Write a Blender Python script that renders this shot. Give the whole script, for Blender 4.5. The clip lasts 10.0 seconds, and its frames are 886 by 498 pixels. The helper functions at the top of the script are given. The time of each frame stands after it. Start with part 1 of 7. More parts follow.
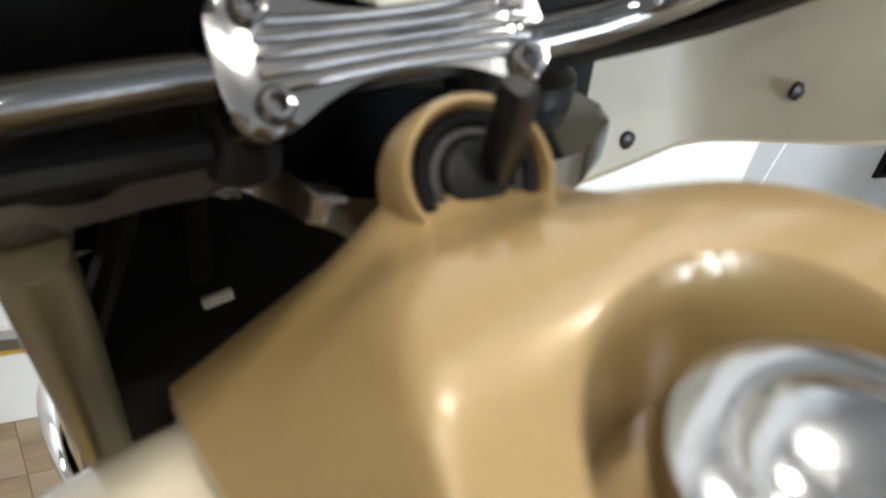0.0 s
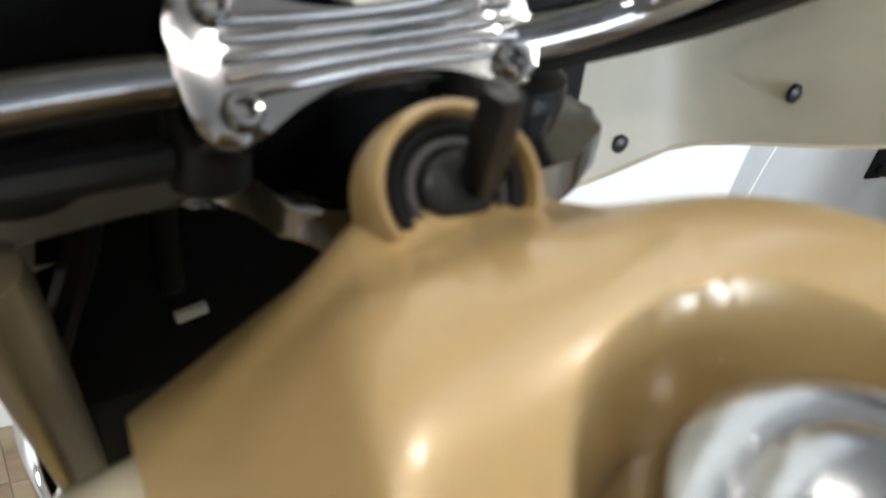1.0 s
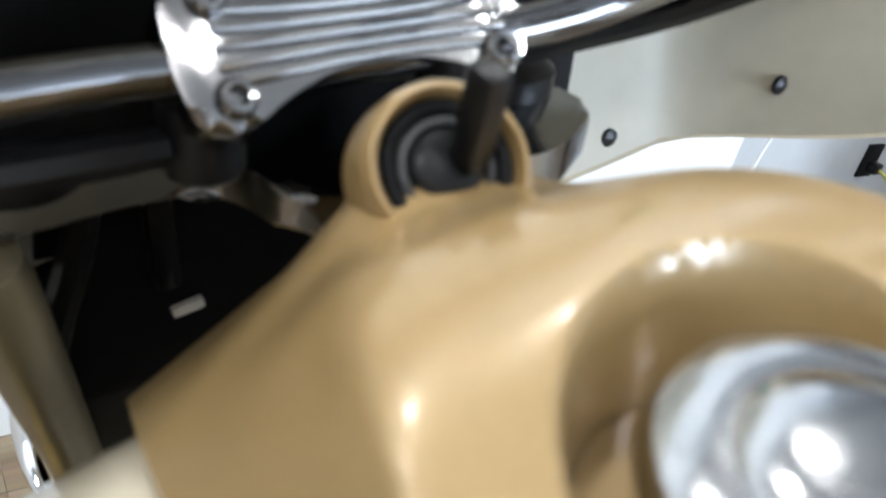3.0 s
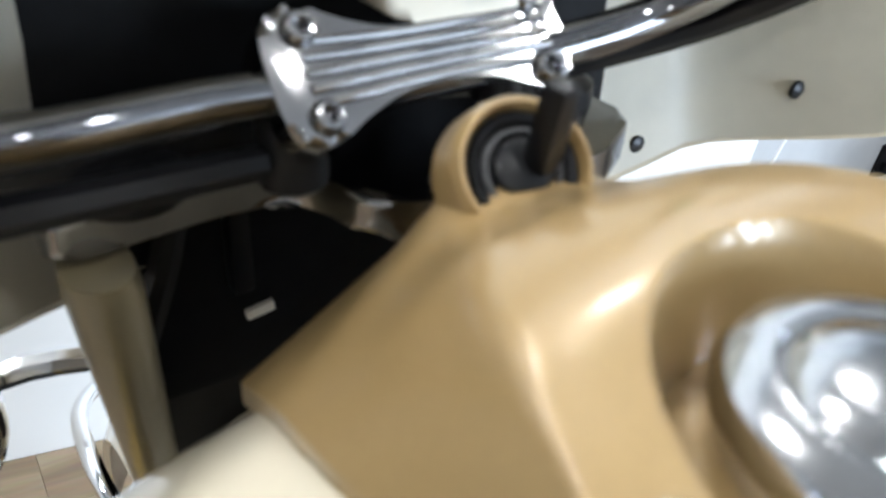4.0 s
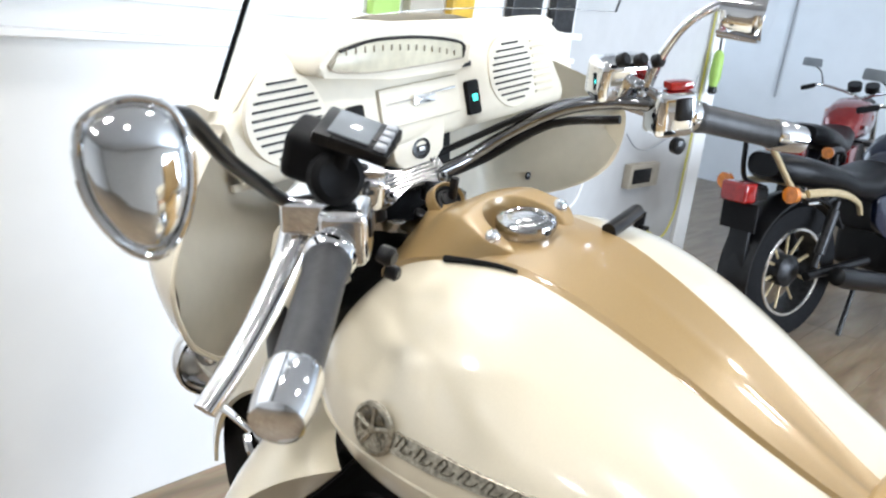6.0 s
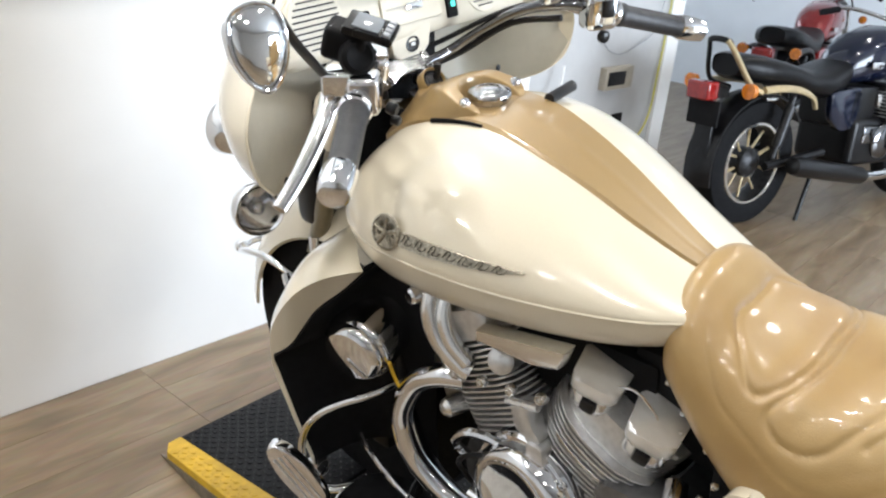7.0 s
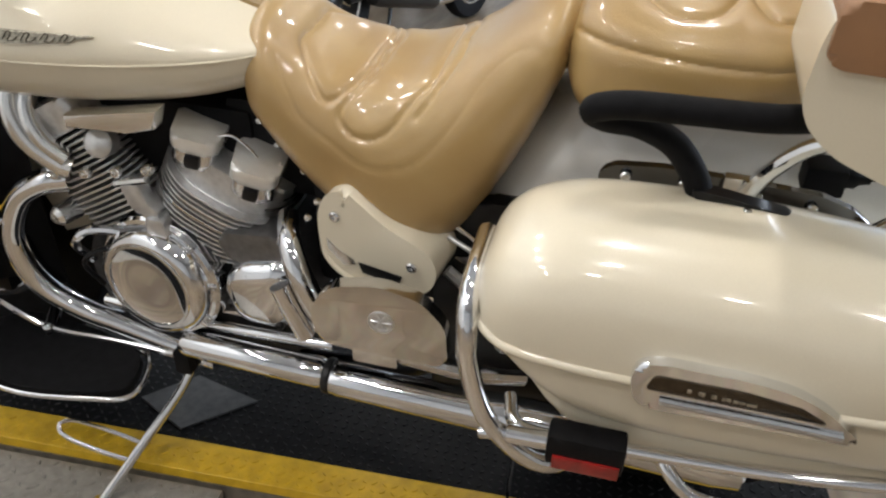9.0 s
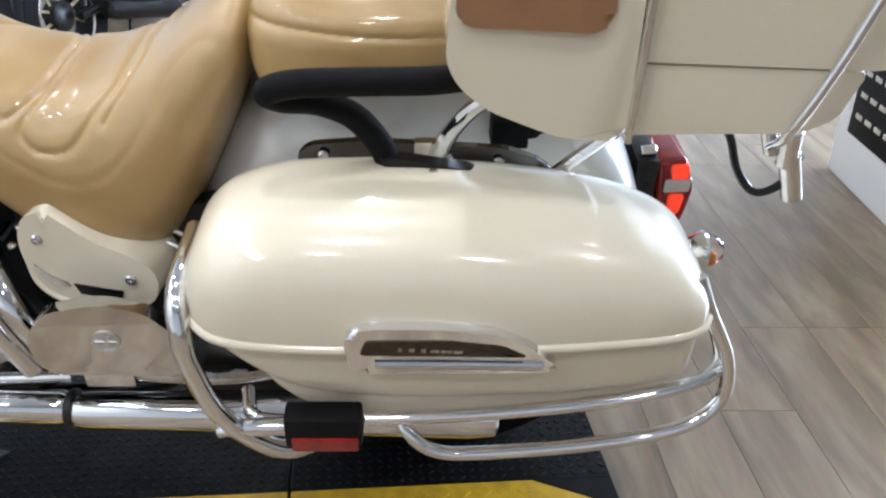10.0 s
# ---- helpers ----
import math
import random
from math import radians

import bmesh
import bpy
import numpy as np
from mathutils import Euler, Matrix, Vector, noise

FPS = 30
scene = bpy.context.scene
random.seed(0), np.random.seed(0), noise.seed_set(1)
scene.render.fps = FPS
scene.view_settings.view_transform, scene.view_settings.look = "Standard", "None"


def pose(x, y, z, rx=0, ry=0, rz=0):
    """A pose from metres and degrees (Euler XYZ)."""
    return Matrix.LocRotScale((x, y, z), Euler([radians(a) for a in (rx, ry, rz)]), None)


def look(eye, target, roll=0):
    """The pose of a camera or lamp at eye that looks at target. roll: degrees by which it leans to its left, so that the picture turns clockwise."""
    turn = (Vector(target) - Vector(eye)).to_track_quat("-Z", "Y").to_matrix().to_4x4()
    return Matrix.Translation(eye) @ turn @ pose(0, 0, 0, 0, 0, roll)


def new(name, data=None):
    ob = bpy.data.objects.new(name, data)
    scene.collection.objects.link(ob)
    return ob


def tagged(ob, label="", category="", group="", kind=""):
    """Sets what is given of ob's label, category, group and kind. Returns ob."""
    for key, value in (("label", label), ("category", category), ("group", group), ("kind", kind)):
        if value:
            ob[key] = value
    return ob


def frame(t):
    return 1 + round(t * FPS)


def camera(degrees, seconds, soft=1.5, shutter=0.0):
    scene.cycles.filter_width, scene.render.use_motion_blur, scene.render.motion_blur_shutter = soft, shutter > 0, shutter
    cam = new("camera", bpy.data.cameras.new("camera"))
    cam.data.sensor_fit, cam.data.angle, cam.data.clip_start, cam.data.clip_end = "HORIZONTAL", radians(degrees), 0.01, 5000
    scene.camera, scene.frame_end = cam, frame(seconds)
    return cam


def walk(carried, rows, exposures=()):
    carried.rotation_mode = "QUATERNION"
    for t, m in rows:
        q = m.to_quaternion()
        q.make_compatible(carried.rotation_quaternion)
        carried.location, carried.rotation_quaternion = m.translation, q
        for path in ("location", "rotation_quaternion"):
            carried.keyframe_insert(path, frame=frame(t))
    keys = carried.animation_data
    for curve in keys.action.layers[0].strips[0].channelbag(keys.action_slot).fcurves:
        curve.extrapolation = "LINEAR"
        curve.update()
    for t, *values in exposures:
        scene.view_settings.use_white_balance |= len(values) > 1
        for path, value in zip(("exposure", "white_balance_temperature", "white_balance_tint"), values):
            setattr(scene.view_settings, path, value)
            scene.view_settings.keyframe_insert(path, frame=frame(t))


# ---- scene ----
LENS = 55.9
cam = camera(LENS, 10.0, soft=2.2)
cam.data.dof.use_dof, cam.data.dof.focus_distance, cam.data.dof.aperture_fstop = True, 1.6, 12.0
PATH = [
    (0, (-0.3193, 0.1190, 1.1550), (0.8020, 1.4728, 0.2011), 15.70),
    (0.5, (-0.3152, 0.1230, 1.1532), (0.8158, 1.4774, 0.2117), 15.48),
    (1, (-0.3050, 0.1330, 1.1509), (0.8315, 1.4774, 0.2017), 15.87),
    (1.5, (-0.3017, 0.1360, 1.1471), (0.8384, 1.4791, 0.2004), 15.76),
    (2, (-0.3047, 0.1320, 1.1469), (0.8393, 1.4766, 0.2071), 15.45),
    (3.5, (-0.3148, 0.1220, 1.1482), (0.8328, 1.4730, 0.2222), 14.83),
    (4, (-0.3453, 0.1080, 1.1542), (0.7811, 1.4867, 0.2429), 12.87),
    (4.5, (-0.3989, 0.0470, 1.1766), (0.8694, 1.3609, 0.3610), 12.14),
    (5, (-0.5038, -0.0770, 1.1995), (0.8537, 1.2366, 0.5425), 9.72),
    (5.2, (-0.5839, -0.1620, 1.2131), (0.7579, 1.1998, 0.6256), 7.95),
    (6.3, (-1.0686, -0.4240, 1.3254), (0.4367, 0.7538, 0.7365), 6.26),
    (6.5, (-1.1315, -0.4680, 1.3361), (0.3793, 0.6872, 0.7173), 6.04),
    (7, (-1.2432, -0.6420, 1.3275), (0.1965, 0.5297, 0.5829), 5.81),
    (7.5, (-1.3042, -0.7350, 1.2963), (0.1196, 0.4168, 0.4924), 5.54),
    (8, (-1.3215, -0.7280, 1.2410), (0.1671, 0.2470, 0.3281), 4.88),
    (8.5, (-1.3446, -0.7360, 1.2134), (0.2898, -0.0492, 0.2876), 3.46),
    (9, (-1.3596, -0.7900, 1.1823), (0.3811, -0.4159, 0.2711), 4.15),
    (9.5, (-1.3667, -0.8580, 1.1688), (0.4072, -0.7510, 0.2511), 2.37),
    (10, (-1.3631, -0.9100, 1.1750), (0.4227, -0.9870, 0.2777), 1.51),
]
EXPOSURES = [(0.0, -0.72, 6700, 8), (2.0, -0.66, 6350, 8), (3.5, -0.44, 6020, 8), (4.0, -0.43, 6020, 8), (5.2, -0.36, 6050, 10), (6.5, -0.56, 6450, 10), (7.5, -0.53, 6600, 11), (8.5, -0.78, 6850, 11), (9.3, -0.76, 6350, 11), (10.0, -0.52, 5950, 11)]
walk(cam, [(t, look(eye, target, roll)) for t, eye, target, roll in PATH], EXPOSURES)

# ---- light ----
world = bpy.data.worlds.new("showroom_air")
scene.world = world
world.use_nodes = True
world.node_tree.nodes["Background"].inputs[0].default_value = (0.9, 0.95, 1.0, 1)
world.node_tree.nodes["Background"].inputs[1].default_value = 0.4

CEILING = 3.0
LAMP_POWER = 15.5
# The last three, to the west, are added as fill for the near side.
LAMPS = [(-2.1, 0.95), (-1.2, 0.95), (-0.3, 0.95), (0.7, 0.95), (-1.6, -0.6), (-0.2, -0.7), (1.2, -0.7), (2.6, -0.4),
         (-1.4, -2.4), (4.2, 0.4), (4.4, -1.8), (-2.9, -0.3), (-3.0, -1.6), (-2.9, 0.9)]


# ---- materials ----
def shade(name, colour, rough=0.5, metal=0.0, vary=0.08, scale=30.0, bump=0.0, bump_scale=200.0, coat=0.0, second=None,
          stain=0.0, stain_scale=3.0, rough_vary=0.08, stretch=(1, 1, 1), spec=0.5):
    """A principled surface with variation at two scales and fine relief, in the object's own metres."""
    m = bpy.data.materials.new(name)
    m.use_nodes = True
    n, l = m.node_tree.nodes, m.node_tree.links
    b = n["Principled BSDF"]
    co = n.new("ShaderNodeTexCoord")
    mp = n.new("ShaderNodeMapping")
    mp.inputs["Scale"].default_value = stretch
    l.new(co.outputs["Object"], mp.inputs["Vector"])

    def noise_tex(s, detail=4.0):
        t = n.new("ShaderNodeTexNoise")
        t.inputs["Scale"].default_value, t.inputs["Detail"].default_value = s, detail
        l.new(mp.outputs["Vector"], t.inputs["Vector"])
        return t
    fine, wide = noise_tex(scale), noise_tex(stain_scale, 3.0)
    second = second or tuple(max(0.0, c * (1 - 2 * vary)) for c in colour)
    mix = n.new("ShaderNodeMix")
    mix.data_type = "RGBA"
    mix.inputs["A"].default_value, mix.inputs["B"].default_value = (*colour, 1), (*second, 1)
    ramp = n.new("ShaderNodeValToRGB")
    ramp.color_ramp.elements[0].position, ramp.color_ramp.elements[1].position = 0.35, 0.7
    l.new(fine.outputs["Fac"], ramp.inputs["Fac"])
    l.new(ramp.outputs["Color"], mix.inputs["Factor"])
    last = mix.outputs["Result"]
    if stain:
        mix2 = n.new("ShaderNodeMix")
        mix2.data_type = "RGBA"
        r2 = n.new("ShaderNodeValToRGB")
        r2.color_ramp.elements[0].position, r2.color_ramp.elements[1].position = 0.45, 0.75
        r2.color_ramp.elements[1].color = (stain, stain, stain, 1)
        l.new(wide.outputs["Fac"], r2.inputs["Fac"])
        l.new(r2.outputs["Color"], mix2.inputs["Factor"])
        l.new(last, mix2.inputs["A"])
        mix2.inputs["B"].default_value = (*[c * 0.55 for c in colour], 1)
        last = mix2.outputs["Result"]
    l.new(last, b.inputs["Base Color"])
    rr = n.new("ShaderNodeMapRange")
    rr.inputs["To Min"].default_value, rr.inputs["To Max"].default_value = max(0.02, rough - rough_vary), min(1, rough + rough_vary)
    l.new(wide.outputs["Fac"], rr.inputs["Value"])
    l.new(rr.outputs["Result"], b.inputs["Roughness"])
    b.inputs["Metallic"].default_value = metal
    b.inputs["Coat Weight"].default_value = coat
    b.inputs["Coat Roughness"].default_value = 0.08
    b.inputs["Specular IOR Level"].default_value = spec
    if bump:
        bp = n.new("ShaderNodeBump")
        bp.inputs["Strength"].default_value, bp.inputs["Distance"].default_value = bump, 0.002
        bt = noise_tex(bump_scale, 6.0)
        l.new(bt.outputs["Fac"], bp.inputs["Height"])
        l.new(bp.outputs["Normal"], b.inputs["Normal"])
    return m


def glow(name, colour, strength):
    m = bpy.data.materials.new(name)
    m.use_nodes = True
    b = m.node_tree.nodes["Principled BSDF"]
    b.inputs["Base Color"].default_value = (*colour, 1)
    b.inputs["Emission Color"].default_value = (*colour, 1)
    b.inputs["Emission Strength"].default_value = strength
    return m


def clear(name, colour=(1, 1, 1), rough=0.02, ior=1.45):
    m = bpy.data.materials.new(name)
    m.use_nodes = True
    b = m.node_tree.nodes["Principled BSDF"]
    b.inputs["Base Color"].default_value = (*colour, 1)
    b.inputs["Transmission Weight"].default_value = 1.0
    b.inputs["Roughness"].default_value = rough
    b.inputs["IOR"].default_value = ior
    return m


CREAM = shade("cream_pearl_paint", (0.69, 0.625, 0.487), 0.30, 0.0, 0.015, 400, coat=1.0, rough_vary=0.04)
# Neutral silver-white under a clear coat, for the rear mudguard only.
SILVER_WHITE = shade("silver_white_coat", (0.76, 0.76, 0.745), 0.28, 0.0, 0.015, 400, coat=1.0, rough_vary=0.04)
TREAD_MID = shade("grey_scuffed_tread_plate", (0.085, 0.085, 0.088), 0.42, 0.3, 0.2, 60, stain=0.3, stain_scale=18, bump=0.1)
CREAM_MATT = shade("cream_plastic", (0.70, 0.655, 0.55), 0.42, 0.0, 0.02, 60, bump=0.02, bump_scale=900)
TAN = shade("tan_gold_paint", (0.332, 0.222, 0.094), 0.32, 0.12, 0.05, 700, coat=0.75, rough_vary=0.05)
# Beige with the shade on the fork covers put into its colour.
BEIGE = shade("shade_darkened_beige", (0.22, 0.18, 0.105), 0.4, 0.0, 0.05, 60, coat=0.3)
LEATHER = shade("tan_leather", (0.385, 0.257, 0.103), 0.36, 0.0, 0.06, 9, bump=0.22, bump_scale=450, second=(0.33, 0.204, 0.074), coat=0.45)
LEATHER_DARK = shade("brown_leather_pad", (0.30, 0.155, 0.075), 0.42, 0.0, 0.06, 30, bump=0.25, bump_scale=450)
CHROME = shade("chrome", (0.82, 0.83, 0.85), 0.06, 1.0, 0.02, 20, rough_vary=0.03)
# Chrome with the dark reflections of its surroundings put into the base colour.
CHROME_GREY = shade("darkened_chrome", (0.21, 0.21, 0.22), 0.09, 1.0, 0.05, 40, rough_vary=0.04)
# Base colour lowered to imitate dark surroundings mirrored in clamp and yoke.
CHROME_CLAMP = shade("darkened_chrome_clamp", (0.36, 0.355, 0.36), 0.12, 1.0, 0.05, 60, rough_vary=0.05)
CHROME_PLATE = shade("polished_steel_plate", (0.66, 0.64, 0.61), 0.07, 1.0, 0.04, 40, rough_vary=0.04)
# Grey base colour imitates a dimmer ceiling reflection on the filler cap.
CHROME_CAP = shade("darkened_chrome_cap", (0.50, 0.50, 0.51), 0.13, 1.0, 0.04, 40, rough_vary=0.05)
# Part-diffuse white that paints the bright reflections on the rocker tops.
SATIN = shade("whitened_cover_top", (0.88, 0.88, 0.87), 0.26, 0.65, 0.04, 60, rough_vary=0.05)
CHROME_WORN = shade("worn_chrome", (0.80, 0.80, 0.81), 0.15, 1.0, 0.05, 60, rough_vary=0.07)
ALLOY = shade("cast_alloy", (0.70, 0.705, 0.71), 0.32, 0.78, 0.10, 80, bump=0.2, bump_scale=700, stain=0.2, stain_scale=14)
ALLOY_BRIGHT = shade("machined_alloy_edge", (0.84, 0.84, 0.83), 0.20, 1.0, 0.04, 90)
BLACK = shade("black_paint", (0.006, 0.006, 0.007), 0.3, 0.0, 0.2, 40, spec=0.3)
BLACK_MATT = shade("black_plastic", (0.006, 0.006, 0.007), 0.6, 0.0, 0.2, 60, bump=0.1, spec=0.15)
RUBBER = shade("black_rubber", (0.007, 0.007, 0.008), 0.72, 0.0, 0.2, 60, bump=0.25, bump_scale=500, spec=0.12)
GRIP = shade("grey_worn_rubber", (0.035, 0.035, 0.038), 0.45, 0.0, 0.2, 90, bump=0.3, bump_scale=600)
STEEL_DARK = shade("dark_oily_steel", (0.035, 0.035, 0.037), 0.4, 0.6, 0.3, 50, stain=0.5)
CASTING = shade("dark_grey_casting", (0.05, 0.05, 0.052), 0.5, 0.5, 0.2, 60, stain=0.4, stain_scale=16)
STARTER = shade("grey_starter_casting", (0.22, 0.22, 0.225), 0.35, 0.9, 0.15, 60, stain=0.3, stain_scale=16)
COVER = shade("pale_polished_cover", (0.86, 0.86, 0.86), 0.10, 1.0, 0.03, 60)
LATCH_DARK = shade("dark_bronze_inlay", (0.075, 0.055, 0.035), 0.22, 0.6, 0.2, 60)
# Pale colour that stands in for a bright spot of light.
PALE_SPOT = shade("pale_light_spot", (0.85, 0.80, 0.70), 0.4)
PALE_KEY = shade("pale_grey_key", (0.36, 0.38, 0.41), 0.35, 0.0, 0.1, 60)
SCREEN = shade("grey_screen", (0.22, 0.24, 0.26), 0.10, 0.0, 0.1, 10)
DIAL = shade("pale_dial", (0.55, 0.52, 0.40), 0.3, 0.0, 0.1, 60)
RED = shade("red_lens", (0.30, 0.010, 0.009), 0.12, 0.0, 0.2, 40, coat=0.5)
REDGLOW = glow("lit_red_lens", (1.0, 0.06, 0.02), 0.8)
AMBER = shade("amber_lens", (0.65, 0.20, 0.02), 0.15, 0.0, 0.2, 40, coat=0.5)
CYAN = glow("cyan_switch_light", (0.1, 0.9, 0.8), 1.5)
GLASS = clear("clear_plastic", (0.97, 0.98, 0.98), 0.03, 1.12)
LENS_GLASS = clear("lamp_glass", (0.98, 0.98, 1.0), 0.05)
MIRROR = shade("silvered_mirror", (0.9, 0.92, 0.94), 0.02, 1.0, 0.01, 5, rough_vary=0.0)
BADGE = shade("aged_bronze_badge", (0.50, 0.46, 0.37), 0.35, 0.7, 0.3, 200, stain=0.4, stain_scale=60)
BADGE_DARK = shade("dark_badge_ground", (0.17, 0.15, 0.11), 0.4, 0.5, 0.3, 200)
TREAD = shade("dark_tread_plate", (0.009, 0.009, 0.010), 0.5, 0.0, 0.25, 30, stain=0.4, stain_scale=9, bump=0.1, spec=0.12)
LUG = shade("worn_dark_lug", (0.024, 0.024, 0.026), 0.42, 0.2, 0.25, 30, spec=0.25)
TREAD_GREY = shade("worn_grey_tread_plate", (0.34, 0.315, 0.28), 0.42, 0.35, 0.12, 60, stain=0.2, stain_scale=18, bump=0.1)
YELLOW = shade("worn_yellow_paint", (0.66, 0.41, 0.022), 0.45, 0.0, 0.12, 40, stain=0.55, stain_scale=24, bump=0.15)
SKIRT = shade("grey_brown_steel_skirt", (0.24, 0.21, 0.17), 0.5, 0.4, 0.2, 40, stain=0.4, stain_scale=12)
WALL = shade("white_gloss_wall", (0.84, 0.84, 0.83), 0.3, 0.0, 0.01, 8, rough_vary=0.06)
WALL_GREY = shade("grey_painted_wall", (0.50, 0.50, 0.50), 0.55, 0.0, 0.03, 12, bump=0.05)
WALL_PLAIN = shade("pale_blue_white_wall", (0.80, 0.835, 0.87), 0.6, 0.0, 0.02, 6, bump=0.05)
CEIL = shade("pale_ceiling_board", (0.46, 0.46, 0.455), 0.8, 0.0, 0.03, 5)
WALL_DIM = shade("off_white_wall", (0.68, 0.67, 0.65), 0.7, 0.0, 0.03, 6, bump=0.05)
BEIGE_BOX = shade("beige_box", (0.42, 0.38, 0.31), 0.5, 0.0, 0.1, 20)
NAVY = shade("navy_tank_paint", (0.006, 0.009, 0.024), 0.15, 0.0, 0.1, 60, coat=0.3)
MAROON = shade("red_tank_paint", (0.22, 0.012, 0.012), 0.2, 0.1, 0.1, 60, coat=1.0)
VINYL = shade("black_vinyl", (0.005, 0.005, 0.006), 0.33, 0.0, 0.2, 40, bump=0.2, bump_scale=500, spec=0.18)
GOLD_TRIM = shade("pale_gold_trim", (0.62, 0.50, 0.30), 0.3, 0.5, 0.1, 60)
WIRE_YELLOW = shade("yellow_cable", (0.55, 0.50, 0.10), 0.5, 0.0, 0.05, 20)
WIRE_GREY = shade("grey_cable", (0.30, 0.31, 0.33), 0.5, 0.0, 0.05, 20)
PINK = shade("salmon_tool_tip", (0.7, 0.05, 0.05), 0.4)
GREEN = shade("green_tag", (0.35, 0.55, 0.12), 0.5)
BLUE_CAP = shade("pale_blue_cap", (0.2, 0.5, 0.75), 0.5)


def wood_material():
    m = bpy.data.materials.new("oak_look_plank")
    m.use_nodes = True
    n, l = m.node_tree.nodes, m.node_tree.links
    b = n["Principled BSDF"]
    co, info, mp = n.new("ShaderNodeTexCoord"), n.new("ShaderNodeObjectInfo"), n.new("ShaderNodeMapping")
    add = n.new("ShaderNodeVectorMath")
    add.operation = "MULTIPLY_ADD"
    comb = n.new("ShaderNodeCombineXYZ")
    l.new(info.outputs["Random"], comb.inputs["X"])
    l.new(info.outputs["Random"], comb.inputs["Y"])
    l.new(comb.outputs["Vector"], add.inputs[0])
    add.inputs[1].default_value = (37, 53, 0)
    l.new(co.outputs["Object"], add.inputs[2])
    l.new(add.outputs["Vector"], mp.inputs["Vector"])
    mp.inputs["Scale"].default_value = (2.6, 13, 13)
    t1, t2 = n.new("ShaderNodeTexNoise"), n.new("ShaderNodeTexNoise")
    t1.inputs["Scale"].default_value, t1.inputs["Detail"].default_value, t1.inputs["Distortion"].default_value = 1.0, 8, 0.8
    t2.inputs["Scale"].default_value, t2.inputs["Detail"].default_value = 6.0, 6
    l.new(mp.outputs["Vector"], t1.inputs["Vector"])
    l.new(mp.outputs["Vector"], t2.inputs["Vector"])
    r = n.new("ShaderNodeValToRGB")
    e = r.color_ramp.elements
    e[0].position, e[0].color = 0.30, (0.145, 0.105, 0.066, 1)
    e[1].position, e[1].color = 0.72, (0.312, 0.248, 0.168, 1)
    k = e.new(0.5)
    k.color = (0.226, 0.164, 0.104, 1)
    l.new(t1.outputs["Fac"], r.inputs["Fac"])
    mx = n.new("ShaderNodeMix")
    mx.data_type, mx.blend_type = "RGBA", "MULTIPLY"
    mx.inputs["Factor"].default_value = 0.35
    l.new(r.outputs["Color"], mx.inputs["A"])
    l.new(t2.outputs["Color"], mx.inputs["B"])
    hsv = n.new("ShaderNodeHueSaturation")
    vr = n.new("ShaderNodeMapRange")
    vr.inputs["To Min"].default_value, vr.inputs["To Max"].default_value = 0.94, 1.12
    l.new(info.outputs["Random"], vr.inputs["Value"])
    l.new(vr.outputs["Result"], hsv.inputs["Value"])
    l.new(mx.outputs["Result"], hsv.inputs["Color"])
    l.new(hsv.outputs["Color"], b.inputs["Base Color"])
    b.inputs["Roughness"].default_value = 0.33
    bp = n.new("ShaderNodeBump")
    bp.inputs["Strength"].default_value, bp.inputs["Distance"].default_value = 0.15, 0.002
    l.new(t1.outputs["Fac"], bp.inputs["Height"])
    l.new(bp.outputs["Normal"], b.inputs["Normal"])
    return m


WOOD = wood_material()
JOINT = shade("dark_floor_joint", (0.16, 0.12, 0.085), 0.7)


# ---- shape helpers ----
def part(name, bm, material, parent, label="", smooth=True):
    """One mesh object under a thing or a part, in the parent's own coordinates."""
    bmesh.ops.recalc_face_normals(bm, faces=bm.faces)
    me = bpy.data.meshes.new(name)
    bm.to_mesh(me)
    bm.free()
    if smooth:
        me.polygons.foreach_set("use_smooth", [True] * len(me.polygons))
        me.set_sharp_from_angle(angle=radians(38))
    me.materials.append(material)
    ob = new(name, me)
    ob.parent = parent
    if label:
        tagged(ob, label)
    return ob


def thing(name, label, category, m=None, group="", kind=""):
    ob = new(name)
    ob.empty_display_size = 0.1
    if m is not None:
        ob.matrix_world = m
    return tagged(ob, label, category, group, kind)


def solo(name, bm, material, label, category="", group="", kind="", m=None, smooth=True):
    ob = part(name, bm, material, None, "", smooth)
    if m is not None:
        ob.matrix_world = m
    return tagged(ob, label, category, group, kind)


def join(*bms):
    out = bmesh.new()
    for b in bms:
        me = bpy.data.meshes.new("tmp")
        b.to_mesh(me)
        out.from_mesh(me)
        b.free()
        bpy.data.meshes.remove(me)
    return out


def mirrored(bm):
    out = bm.copy()
    bmesh.ops.scale(out, vec=(-1, 1, 1), verts=out.verts)
    return out


def moved(bm, m):
    bmesh.ops.transform(bm, matrix=m, verts=bm.verts)
    return bm


def loft(rings, caps=True, closed=True):
    bm = bmesh.new()
    vs = [[bm.verts.new(p) for p in r] for r in rings]
    n = len(rings[0])
    for a, b in zip(vs, vs[1:]):
        for k in range(n if closed else n - 1):
            bm.faces.new((a[k], a[(k + 1) % n], b[(k + 1) % n], b[k]))
    if caps and closed:
        bm.faces.new(list(reversed(vs[0])))
        bm.faces.new(vs[-1])
    return bm


